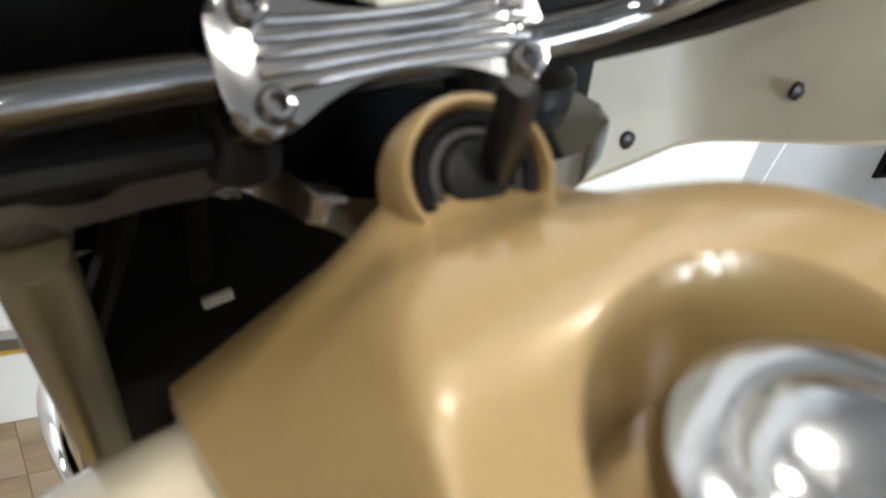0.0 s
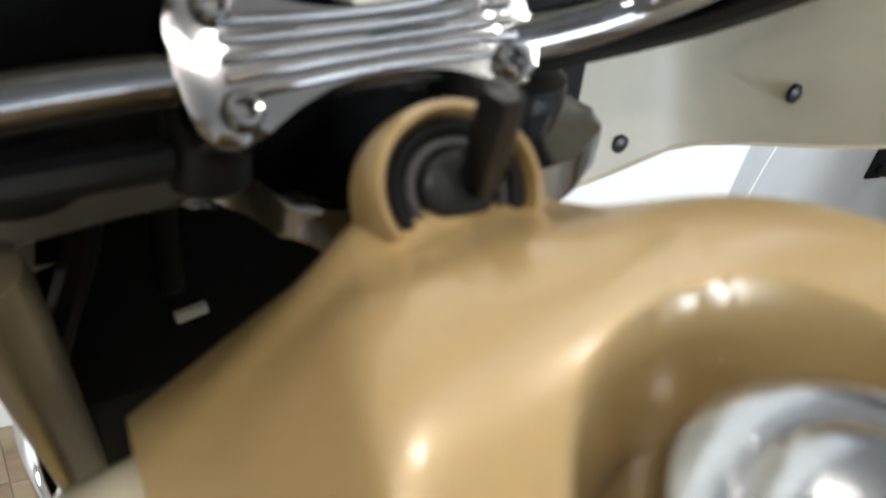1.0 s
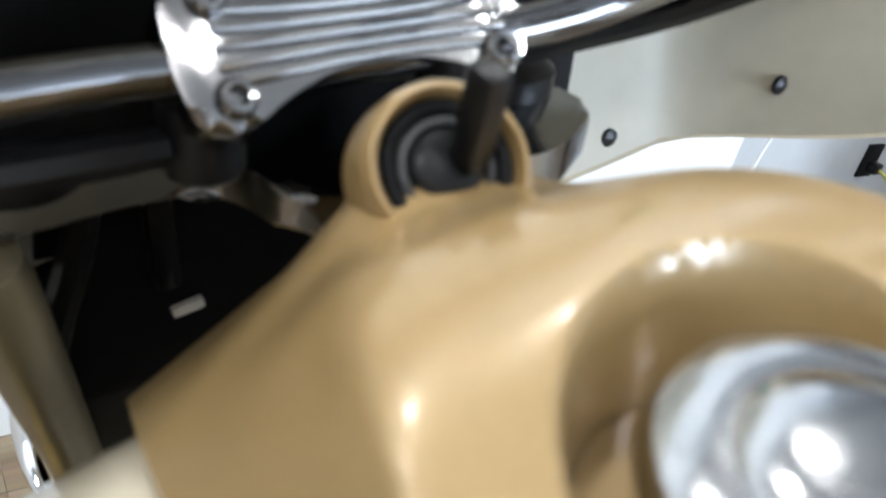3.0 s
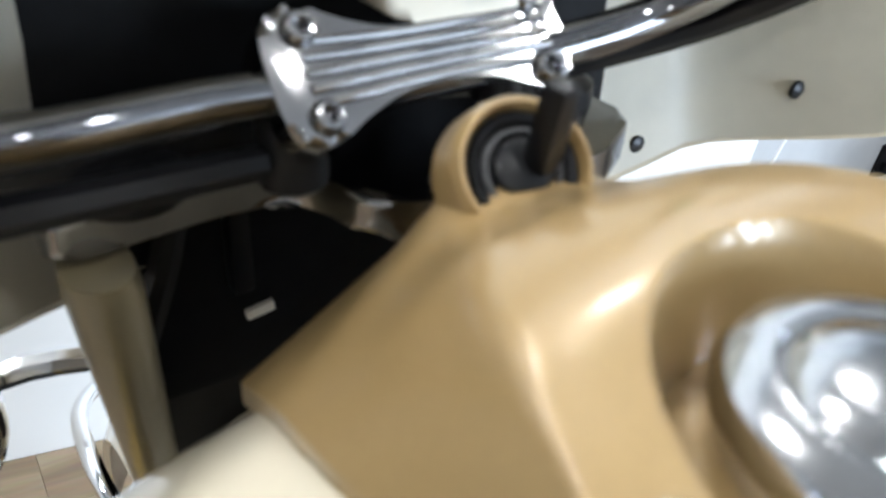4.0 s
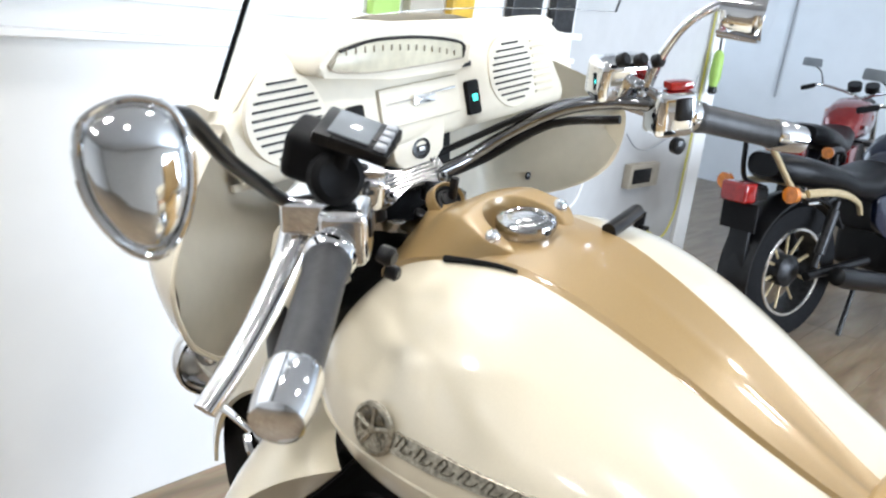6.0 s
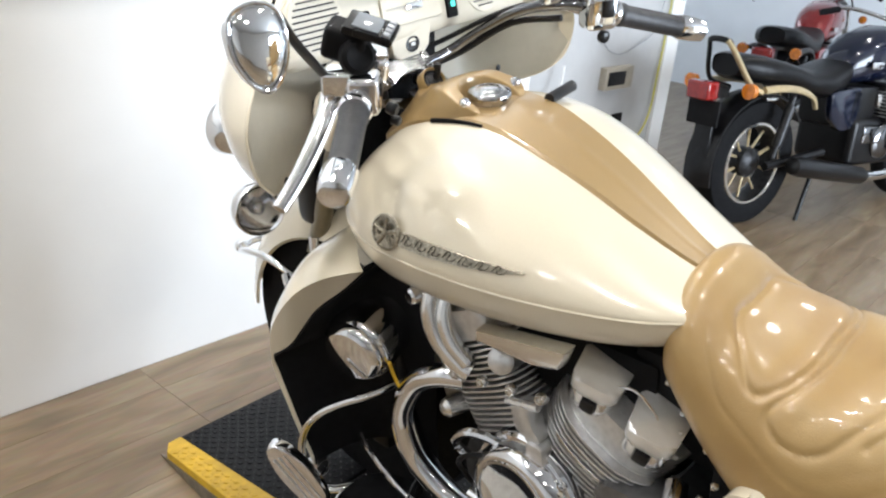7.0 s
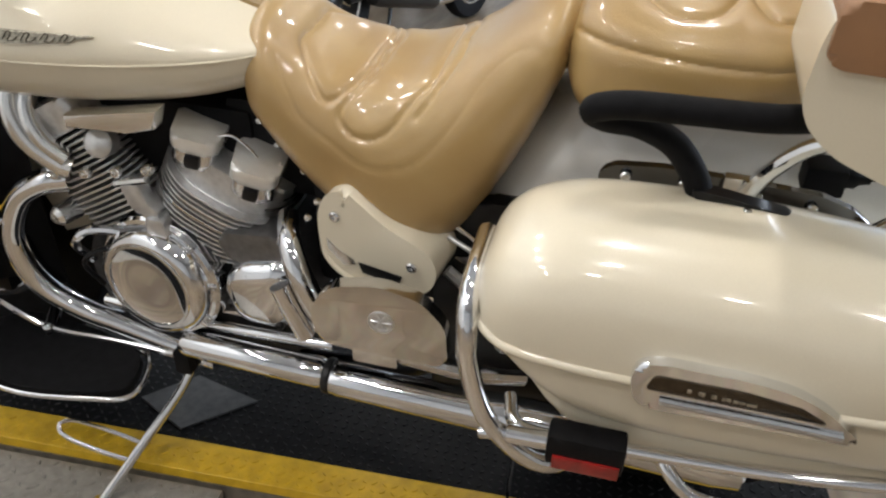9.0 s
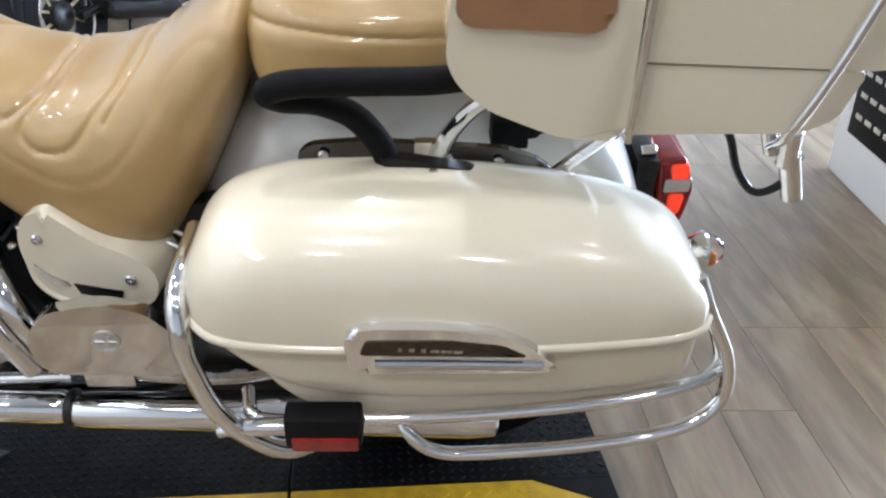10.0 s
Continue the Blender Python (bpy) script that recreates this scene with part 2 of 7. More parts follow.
def smooth_path(pts, steps=6):
    pts = [Vector(p) for p in pts]
    if len(pts) < 3:
        return pts
    ext = [2 * pts[0] - pts[1], *pts, 2 * pts[-1] - pts[-2]]
    out = []
    for i in range(1, len(ext) - 2):
        p0, p1, p2, p3 = ext[i - 1:i + 3]
        for s in range(steps):
            t = s / steps
            out.append(0.5 * ((2 * p1) + (p2 - p0) * t + (2 * p0 - 5 * p1 + 4 * p2 - p3) * t * t + (3 * p1 - p0 - 3 * p2 + p3) * t ** 3))
    return out + [pts[-1]]


def tube(pts, r, n=10, steps=6, ends=None, flat=1.0):
    """A round bar along a smooth path; r may be one radius or one for each end."""
    path = smooth_path(pts, steps) if steps else [Vector(p) for p in pts]
    rings, up = [], None
    for i, p in enumerate(path):
        d = (path[min(i + 1, len(path) - 1)] - path[max(i - 1, 0)]).normalized()
        if up is None:
            up = d.orthogonal().normalized()
        up = (up - d * up.dot(d)).normalized()
        side = d.cross(up)
        t = i / max(1, len(path) - 1)
        rad = r if not isinstance(r, (tuple, list)) else r[0] + (r[1] - r[0]) * t
        rings.append([p + up * math.cos(2 * math.pi * k / n) * rad + side * math.sin(2 * math.pi * k / n) * rad * flat for k in range(n)])
    return loft(rings)


def lathe(profile, p0, axis, n=28, caps=True):
    """Profile rows (s along the axis, radius)."""
    a = Vector(axis).normalized()
    u = a.orthogonal().normalized()
    v = a.cross(u)
    p0 = Vector(p0)
    return loft([[p0 + a * s + (u * math.cos(2 * math.pi * k / n) + v * math.sin(2 * math.pi * k / n)) * max(r, 1e-4) for k in range(n)] for s, r in profile], caps)


def rod(p0, p1, r, n=12, bevel=0.15):
    d = Vector(p1) - Vector(p0)
    L, b = d.length, r * bevel
    return lathe([(0, r - b), (b, r), (L - b, r), (L, r - b)], p0, d, n)


def box(c, size, bevel=0.003, m=None, seg=2):
    bm = bmesh.new()
    bmesh.ops.create_cube(bm, size=1)
    bmesh.ops.scale(bm, vec=size, verts=bm.verts)
    if bevel:
        bmesh.ops.bevel(bm, geom=list(bm.edges), offset=bevel, segments=seg, affect="EDGES", profile=0.6)
    if m is not None:
        bmesh.ops.transform(bm, matrix=m, verts=bm.verts)
    bmesh.ops.translate(bm, vec=c, verts=bm.verts)
    return bm


def slab(outline, axis, at, depth, bevel=0.003, seg=2):
    """An outline in the two other axes, extruded along the axis from at to at + depth."""
    bm = bmesh.new()
    k = "xyz".index(axis)

    def put(p, h):
        q = list(p)
        q.insert(k, h)
        return q
    a = [bm.verts.new(put(p, at)) for p in outline]
    b = [bm.verts.new(put(p, at + depth)) for p in outline]
    n = len(outline)
    fa, fb = bm.faces.new(a), bm.faces.new(list(reversed(b)))
    for i in range(n):
        bm.faces.new((a[i], b[i], b[(i + 1) % n], a[(i + 1) % n]))
    if bevel:
        es = [e for f in (fa, fb) for e in f.edges]
        bmesh.ops.bevel(bm, geom=list(set(es)), offset=bevel, segments=seg, affect="EDGES", profile=0.6)
    return bm


def rounded(pts, r=0.02, n=5):
    """A polygon in the plane with its corners rounded."""
    out, m = [], len(pts)
    for i in range(m):
        p, a, b = Vector(pts[i]), Vector(pts[i - 1]), Vector(pts[(i + 1) % m])
        da, db = (a - p), (b - p)
        k = min(r, da.length * 0.45, db.length * 0.45)
        s, e = p + da.normalized() * k, p + db.normalized() * k
        for j in range(n + 1):
            t = j / n
            out.append(tuple((1 - t) ** 2 * s + 2 * t * (1 - t) * p + t * t * e))
    return out


def sheet(fn, us, vs, thick=0.004, direction=(0, 0, -1)):
    """A solid sheet over a grid: fn(u, v) gives the top's points, the back lies thick further."""
    d = Vector(direction) * thick
    bm = bmesh.new()
    top = [[bm.verts.new(fn(u, v)) for v in vs] for u in us]
    bot = [[bm.verts.new(Vector(fn(u, v)) + d) for v in vs] for u in us]
    I, J = len(us), len(vs)
    for i in range(I - 1):
        for j in range(J - 1):
            bm.faces.new((top[i][j], top[i + 1][j], top[i + 1][j + 1], top[i][j + 1]))
            bm.faces.new((bot[i][j], bot[i][j + 1], bot[i + 1][j + 1], bot[i + 1][j]))
    for i in range(I - 1):
        for j in (0, J - 1):
            bm.faces.new((top[i][j], top[i + 1][j], bot[i + 1][j], bot[i][j]))
    for j in range(J - 1):
        for i in (0, I - 1):
            bm.faces.new((top[i][j], top[i][j + 1], bot[i][j + 1], bot[i][j]))
    return bm


def curve(keys, t):
    """A smooth value between keys (t, value...), as a list of values."""
    ks = sorted(keys)
    t = min(max(t, ks[0][0]), ks[-1][0])
    for i in range(len(ks) - 1):
        if t <= ks[i + 1][0]:
            break
    a, b = ks[i], ks[i + 1]
    p, q = ks[max(i - 1, 0)], ks[min(i + 2, len(ks) - 1)]
    h = b[0] - a[0]
    s = (t - a[0]) / h
    out = []
    for k in range(1, len(a)):
        ma = (b[k] - p[k]) / (b[0] - p[0]) * h
        mb = (q[k] - a[k]) / (q[0] - a[0]) * h
        out.append((2 * s ** 3 - 3 * s ** 2 + 1) * a[k] + (s ** 3 - 2 * s ** 2 + s) * ma + (-2 * s ** 3 + 3 * s ** 2) * b[k] + (s ** 3 - s ** 2) * mb)
    return out


def spread(a, b, n):
    return [a + (b - a) * i / (n - 1) for i in range(n)]


def step(a, b, x):
    t = min(1, max(0, (x - a) / (b - a)))
    return t * t * (3 - 2 * t)


def power(c, e):
    return math.copysign(abs(c) ** e, c)


def ball(c, r, n=16, squash=(1, 1, 1)):
    bm = bmesh.new()
    bmesh.ops.create_uvsphere(bm, u_segments=n, v_segments=n // 2 + 2, radius=r)
    bmesh.ops.scale(bm, vec=squash, verts=bm.verts)
    bmesh.ops.translate(bm, vec=c, verts=bm.verts)
    return bm


def bolt(c, axis, r=0.008, h=0.006):
    return lathe([(0, r), (h * 0.6, r), (h, r * 0.7), (h, r * 0.45), (h * 0.5, r * 0.4)], c, axis, 12)



# ---- the room ----
FRONT, BACK = 1.36, 1.54      # faces of the white wall and of the grey wall set back from it


def in_wall(u, v, z):
    """A place on the grey wall: u along it, v out from its face towards the room."""
    return Vector((u, BACK - v, z))


solo("floor", box((0, 0, -0.06), (14, 14, 0.1), 0), JOINT, "dark underlay between oak-look floor planks", "floor", kind="structure", smooth=False)
solo("wall_north", box((-1.95, FRONT + 0.15, CEILING / 2), (7.26, 0.30, CEILING), 0.004), WALL, "glossy white showroom wall behind the motorcycle", "wall", kind="structure", smooth=False)
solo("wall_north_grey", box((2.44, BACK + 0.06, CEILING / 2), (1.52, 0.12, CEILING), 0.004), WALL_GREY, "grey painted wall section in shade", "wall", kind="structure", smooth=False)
solo("wall_end_post", box((3.275, 1.85, CEILING / 2), (0.145, 0.66, CEILING), 0.006), WALL, "white painted end of the grey wall", "wall post", kind="structure", smooth=False)
solo("trim", join(box((-1.95, FRONT - 0.012, 1.148), (7.26, 0.022, 0.018), 0.004), box((-1.95, FRONT - 0.02, 1.235), (7.26, 0.038, 0.022), 0.004)), WALL,
     "white moulding and ledge along the white wall", "wall trim", kind="structure", smooth=False)
solo("wall_east", box((6.6, 0, CEILING / 2), (0.12, 13.5, CEILING), 0), WALL_PLAIN, "pale blue-white wall behind the parked motorcycles", "wall", kind="structure", smooth=False)
solo("wall_far_north", box((4.7, 4.4, CEILING / 2), (3.8, 0.12, CEILING), 0), WALL_PLAIN, "pale wall at the back of the recess", "wall", kind="structure", smooth=False)
solo("wall_west", box((-5.5, 0, CEILING / 2), (0.12, 13.5, CEILING), 0), WALL_DIM, "plain pale side wall", "wall", kind="structure", smooth=False)
solo("wall_south", join(box((-2.45, -5.5, CEILING / 2), (6.0, 0.12, CEILING), 0), box((5.55, -5.5, CEILING / 2), (2.0, 0.12, CEILING), 0), box((2.55, -5.5, 0.15), (4.0, 0.12, 0.3), 0), box((2.55, -5.5, 2.8), (4.0, 0.12, 0.4), 0)),
     WALL_DIM, "plain grey rear wall with a shop window", "wall", kind="structure", smooth=False)
win = thing("window_1", "large shop window letting in cool daylight", "window", pose(2.55, -5.5, 1.45), kind="structure")
part("window_frame", join(box((-1.98, 0, 0), (0.05, 0.10, 2.3), 0.004), box((1.98, 0, 0), (0.05, 0.10, 2.3), 0.004), box((0, 0, 1.13), (4.0, 0.10, 0.05), 0.004), box((0, 0, -1.13), (4.0, 0.10, 0.05), 0.004), box((0, 0, 0), (0.05, 0.10, 2.3), 0.004)), STEEL_DARK, win, smooth=False)
day = bpy.data.lights.new("window_daylight", "AREA")
day.shape, day.size, day.size_y, day.energy, day.color = "RECTANGLE", 3.8, 2.1, 860.0, (0.76, 0.87, 1.0)
new("window_daylight", day).matrix_world = look((2.55, -5.40, 1.45), (2.55, 0, 1.2))
# Unseen window and area lamp, added to brighten the wall behind the parked bikes.
win2 = thing("added_window", "unseen window frame added at the recess end for cool fill light", "window", pose(4.6, 4.30, 1.55), kind="structure")
part("window_frame", join(box((-1.08, 0, 0), (0.05, 0.06, 2.2), 0.004), box((1.08, 0, 0), (0.05, 0.06, 2.2), 0.004), box((0, 0, 1.08), (2.2, 0.06, 0.05), 0.004), box((0, 0, -1.08), (2.2, 0.06, 0.05), 0.004)), STEEL_DARK, win2, smooth=False)
day2 = bpy.data.lights.new("recess_fill_light", "AREA")
day2.shape, day2.size, day2.size_y, day2.energy, day2.color = "RECTANGLE", 2.1, 2.1, 90.0, (0.74, 0.86, 1.0)
new("recess_fill_light", day2).matrix_world = look((4.6, 4.25, 1.55), (4.9, 0, 1.0))
solo("ceiling", box((0, 0, CEILING + 0.05), (14, 14, 0.1), 0), CEIL, "pale ceiling with round downlights", "ceiling", kind="structure", smooth=False)

LAMP_GLOW = glow("lamp_diffuser", (1.0, 0.96, 0.9), 14.0)
for i, (lx, ly) in enumerate(LAMPS):
    lamp = thing("ceiling_light", "out-of-view round white ceiling downlight, some added as side fill", "ceiling light", pose(lx, ly, CEILING), "ceiling downlights")
    part("housing", lathe([(0, 0.11), (-0.02, 0.11), (-0.03, 0.10), (-0.03, 0.085), (-0.012, 0.08)], (0, 0, 0), (0, 0, 1), 24), WALL, lamp)
    part("diffuser", lathe([(-0.016, 0.078), (-0.020, 0.078), (-0.022, 0.05)], (0, 0, 0), (0, 0, 1), 20), LAMP_GLOW, lamp)
    ld = bpy.data.lights.new("downlight", "AREA")
    ld.shape, ld.size, ld.energy, ld.color = "DISK", 0.17, LAMP_POWER, (1.0, 0.975, 0.93)
    ld.spread = radians(150)
    lo = new("downlight", ld)
    lo.matrix_world = look((lx, ly, CEILING - 0.034), (lx, ly, 0))
    lo.parent = None

# wall fittings
meter = thing("wall_box", "small beige metal box on the grey wall", "wall box", Matrix.Translation(in_wall(2.70, 0.0, 0.615)))
part("body", box((0, -0.02, 0), (0.28, 0.04, 0.115), 0.004), BEIGE_BOX, meter)
part("opening", box((-0.03, -0.041, 0.0), (0.17, 0.006, 0.07), 0.002), STEEL_DARK, meter)
sock = thing("wall_socket", "black wall socket with a yellow cable plugged in", "socket", Matrix.Translation(in_wall(2.80, 0.0, 0.345)))
part("plate", box((0, -0.006, 0), (0.10, 0.012, 0.13), 0.003), BLACK_MATT, sock)
part("plug", box((0.01, -0.03, -0.02), (0.05, 0.04, 0.04), 0.006), BLACK, sock)


def cable(name, pts, r, material, label):
    return solo(name, tube(pts, r, 6), material, label, "cable")


cable("yellow_cable", [in_wall(2.81, 0.05, 0.325), in_wall(2.86, 0.06, 0.30), in_wall(2.95, 0.04, 0.265), in_wall(3.06, 0.03, 0.28), in_wall(3.15, 0.02, 0.40), in_wall(3.17, 0.015, 0.62), in_wall(3.18, 0.015, 0.9), in_wall(3.18, 0.015, 2.2)],
      0.006, WIRE_YELLOW, "thin yellow cable hanging down the grey wall")
cable("grey_cable", [in_wall(2.50, 0.015, 0.82), in_wall(2.58, 0.02, 0.76), in_wall(2.70, 0.02, 0.735), in_wall(2.85, 0.02, 0.77), in_wall(3.03, 0.02, 0.85), in_wall(3.12, 0.015, 1.1)], 0.003, WIRE_GREY, "loose thin grey cable on the grey wall")
cable("white_cable", [in_wall(2.12, 0.06, 0.72), in_wall(2.10, 0.07, 0.65), in_wall(2.05, 0.08, 0.57), in_wall(1.98, 0.08, 0.50), in_wall(1.94, 0.08, 0.3), in_wall(1.94, 0.08, 0.01)], 0.005, WALL, "white cable hanging by the grey wall")
for k, (yy, zz) in enumerate([(2.35, 1.75), (1.2, 1.9)]):
    cable("wall_cable", [(6.53, yy, 2.99), (6.53, yy + 0.01, zz), (6.53, yy + 0.03, zz - 0.9)], 0.007, WIRE_GREY, "thin grey cable down the pale wall")
cable("conduit", [(6.52, 1.05, 0.3), (6.52, 1.05, 1.18), (6.52, 1.03, 1.22), (6.52, 0.2, 1.22)], 0.009, WIRE_GREY, "grey conduit along the pale wall")

# things on the ledge of the white wall
for k, (u, w, h, mt, lb) in enumerate([(0.70, 0.10, 0.13, GREEN, "green box on the wall ledge"), (0.86, 0.14, 0.10, BEIGE_BOX, "beige carton on the wall ledge"),
                                       (1.02, 0.10, 0.12, YELLOW, "yellow box on the wall ledge"), (1.34, 0.16, 0.18, STEEL_DARK, "dark framed picture on the wall ledge"),
                                       (1.56, 0.12, 0.16, STEEL_DARK, "dark framed picture on the wall ledge")]):
    solo("ledge_box", box((0, 0, h / 2), (w, 0.03, h), 0.004), mt, lb, "box", "things on the wall ledge", m=pose(u, FRONT - 0.02, 1.246), smooth=False)

# white cabinet with a dark mesh front, far behind the motorcycle
cab = thing("heater_cabinet", "white floor cabinet with a black perforated front", "cabinet", pose(1.262, -2.71, 0, 0, 0, -5))
part("case", box((0, 0, 0.45), (0.9, 0.35, 0.9), 0.012), WALL, cab)
part("grille", box((-0.45, 0.0, 0.52), (0.012, 0.27, 0.68), 0.004), BLACK_MATT, cab)
part("side_grille", box((-0.02, 0.176, 0.52), (0.72, 0.012, 0.66), 0.004), BLACK_MATT, cab)
for r in range(7):
    for c in range(8):
        part("louvre", box((-0.30 + c * 0.08, 0.184, 0.27 + r * 0.08), (0.055, 0.006, 0.02), 0.002), ALLOY_BRIGHT, cab)

# ---- the lift under the motorcycle ----
LIFT_TURN, LIFT_TOP = 3.6, 0.10
LIFT_M = pose(-0.328, 0, 0, 0, 0, LIFT_TURN)     # its left edge is its own x = 0
L_FRONT, L_SEAM, L_SEAM2, L_REAR, L_WIDE = 0.955, 0.465, -0.70, -1.295, 0.70
lift = thing("motorcycle_lift", "low steel motorcycle lift of dark tread plate with yellow edges", "motorcycle lift", LIFT_M)


def tread(x0, x1, y0, y1, z, pitch=0.03):
    """Raised lugs of tread plate, in alternate directions, as one mesh."""
    bm = bmesh.new()
    i = 0
    y = y0 + pitch / 2
    while y < y1 - 0.008:
        x, j = x0 + pitch / 2, 0
        while x < x1 - 0.008:
            a = radians(45 if (i + j) % 2 else -45)
            c, s, L, W, h = math.cos(a), math.sin(a), pitch * 0.42, pitch * 0.15, 0.0020
            pts = [(L, 0), (0, W), (-L, 0), (0, -W)]
            lo = [bm.verts.new((x + p * c - q * s, y + p * s + q * c, z - 0.0005)) for p, q in pts]
            hi = [bm.verts.new((x + (p * c - q * s) * 0.7, y + (p * s + q * c) * 0.7, z + h)) for p, q in pts]
            bm.faces.new(hi)
            for k in range(4):
                bm.faces.new((lo[k], lo[(k + 1) % 4], hi[(k + 1) % 4], hi[k]))
            x += pitch
            j += 1
        y += pitch
        i += 1
    return bm


EDGE = 0.080
SLOPE = math.atan2(LIFT_TOP - 0.02, L_FRONT - L_SEAM)


def sloped(bm):
    """The front plate falls from the seam to the floor."""
    for v in bm.verts:
        if v.co.y > L_SEAM:
            k = (v.co.y - L_SEAM) / (L_FRONT - L_SEAM)
            if v.co.x < 0.3:
                v.co.x += 0.075 * k * (1 - v.co.x / 0.3)
            v.co.z -= k * (LIFT_TOP - 0.025)
            v.co.z = max(v.co.z, 0.003)
    return bm


for nm, ya, yb in (("front_plate", L_SEAM + 0.004, L_FRONT), ("middle_plate", L_SEAM2 + 0.003, L_SEAM - 0.004), ("rear_plate", L_REAR, L_SEAM2 - 0.003)):
    front, rear = nm == "front_plate", nm == "rear_plate"
    pl = part(nm, sloped(slab([(EDGE, ya), (L_WIDE, ya), (L_WIDE, yb), (EDGE, yb)], "z", LIFT_TOP - 0.02, 0.02, 0.001, 1)), TREAD, lift, smooth=False)
    tagged(part("tread_relief", sloped(tread(EDGE + 0.004, L_WIDE - 0.004, ya + 0.002, yb - 0.002, LIFT_TOP, 0.019)), LUG, pl, smooth=False), kind="stuff")
    if rear:
        outline = [(0.0, ya), (EDGE, ya + 0.15), (EDGE, yb), (0.0, yb)]
        part("rear_corner", slab([(0.004, ya), (EDGE, ya), (EDGE, ya + 0.146)], "z", LIFT_TOP - 0.02, 0.02, 0.001, 1), TREAD, pl, smooth=False)
    elif front:
        outline = [(0.0, ya), (EDGE, ya), (EDGE, yb), (0.03, yb), (0.0, yb - 0.035)]
    else:
        outline = [(0.0, ya), (EDGE, ya), (EDGE, yb), (0.0, yb)]
    yl = part("yellow_edge", sloped(slab(outline, "z", LIFT_TOP - 0.02, 0.0205, 0.001, 1)), YELLOW, lift, "worn yellow painted edge", smooth=False)
    tagged(part("edge_relief", sloped(tread(0.004, EDGE - 0.002, ya + (0.15 if rear else 0), yb - (0.035 if front else 0), LIFT_TOP + 0.0005, 0.019)), YELLOW, yl, smooth=False), kind="stuff")
    part("skirt", sloped(box((0.002, (ya + yb) / 2, 0.042), (0.008, yb - ya - 0.004, 0.076), 0.0)), SKIRT, lift, smooth=False)
part("base_frame", box((0.36, -0.4, 0.04), (0.5, 1.6, 0.078), 0.004), STEEL_DARK, lift, smooth=False)
part("insert_plate", slab([(0.10, -0.06), (0.22, -0.17), (0.27, -0.02), (0.17, 0.06)], "z", LIFT_TOP, 0.005, 0.001, 1), TREAD_MID, lift, "grey loose tread plate patch", smooth=False)

disc = thing("round_floor_plate", "round grey tread plate set beside the lift", "floor plate", pose(-0.345, 0.085, 0.0))
plate_cut = [(-math.sin(radians(a)) * 0.28, math.cos(radians(a)) * 0.28) for a in range(0, 181, 5)]
pm = pose(0, 0, 0, 0, 0, LIFT_TURN)
part("plate", moved(slab(plate_cut, "z", 0.0, 0.08, 0.002, 1), pm), TREAD_GREY, disc)
tb = tread(-0.30, -0.005, -0.30, 0.30, 0.0805, 0.03)
for v in tb.verts:
    if v.co.z > 0.0815:
        v.co.z += 0.0012
bmesh.ops.delete(tb, geom=[v for v in tb.verts if v.co.xy.length > 0.27], context="VERTS")
tagged(part("plate_relief", moved(tb, pm), TREAD_GREY, disc, smooth=False), kind="stuff")

# ---- the cream and tan touring motorcycle ----
BIKE_LEAN = -10.4         # resting on its side stand
BIKE_M = pose(0.023, 0, -0.0435, 0, BIKE_LEAN, 0)
bike = thing("touring_motorcycle", "cream and tan touring motorcycle with chrome, leaning on its side stand", "motorcycle", BIKE_M)

# -- fuel tank: y, width to the left, top, widest level, underside --
TANK = [(-0.312, 0.120, 0.985, 0.972, 0.952), (-0.300, 0.150, 0.989, 0.972, 0.932), (-0.28, 0.172, 0.994, 0.970, 0.914), (-0.235, 0.198, 1.009, 0.967, 0.896), (-0.17, 0.222, 1.035, 0.964, 0.880), (-0.09, 0.246, 1.067, 0.963, 0.869),
        (0.0, 0.265, 1.095, 0.964, 0.863), (0.10, 0.272, 1.116, 0.964, 0.859), (0.19, 0.262, 1.112, 0.962, 0.861), (0.26, 0.232, 1.086, 0.964, 0.875), (0.31, 0.18, 1.050, 0.97, 0.90),
        (0.338, 0.115, 1.010, 0.972, 0.935), (0.345, 0.06, 0.99, 0.973, 0.955)]


def axis_at(y):
    """The middle line of tank and seat: the tail swings a little to the left."""
    return curve([(0.16, 0.0), (0.05, -0.006), (-0.05, -0.021), (-0.15, -0.038), (-0.25, -0.052), (-0.35, -0.057), (-0.75, -0.057)], y)[0]


def tank_ring(y, n=64):
    w, zt, zw, zb = curve(TANK, y)
    ax = axis_at(y)
    w += ax
    ring = []
    for k in range(n):
        a = 2 * math.pi * k / n
        c, s = math.cos(a), math.sin(a)
        if s >= 0:
            ring.append((ax + w * power(c, 2 / 2.08), y, zw + (zt - zw) * power(s, 2 / 2.0)))
        else:
            ring.append((ax + w * 0.985 * power(c, 2 / 3.6) * (1 - 0.07 * abs(s)), y, zw - 0.001 + (zw - zb) * power(s, 2 / 2.8)))
    return ring


def tank_top(x, y):
    w, zt, zw, zb = curve(TANK, y)
    ax = axis_at(y)
    return zw + (zt - zw) * math.sqrt(max(0.0, 1 - min(1, abs(x - ax) / (w + ax)) ** 2.08))


TANK_YS = spread(-0.312, -0.25, 12)[:-1] + spread(-0.25, 0.26, 26)[:-1] + spread(0.26, 0.345, 10)
tank = part("fuel_tank", loft([tank_ring(y) for y in TANK_YS]), CREAM, bike, "cream pearl painted teardrop fuel tank")
crease = [(-curve(TANK, y)[0] * 0.998, y, curve(TANK, y)[2]) for y in spread(-0.30, 0.30, 30)]
part("crease_moulding", tube(crease, 0.0022, 8, 0), CREAM, tank)


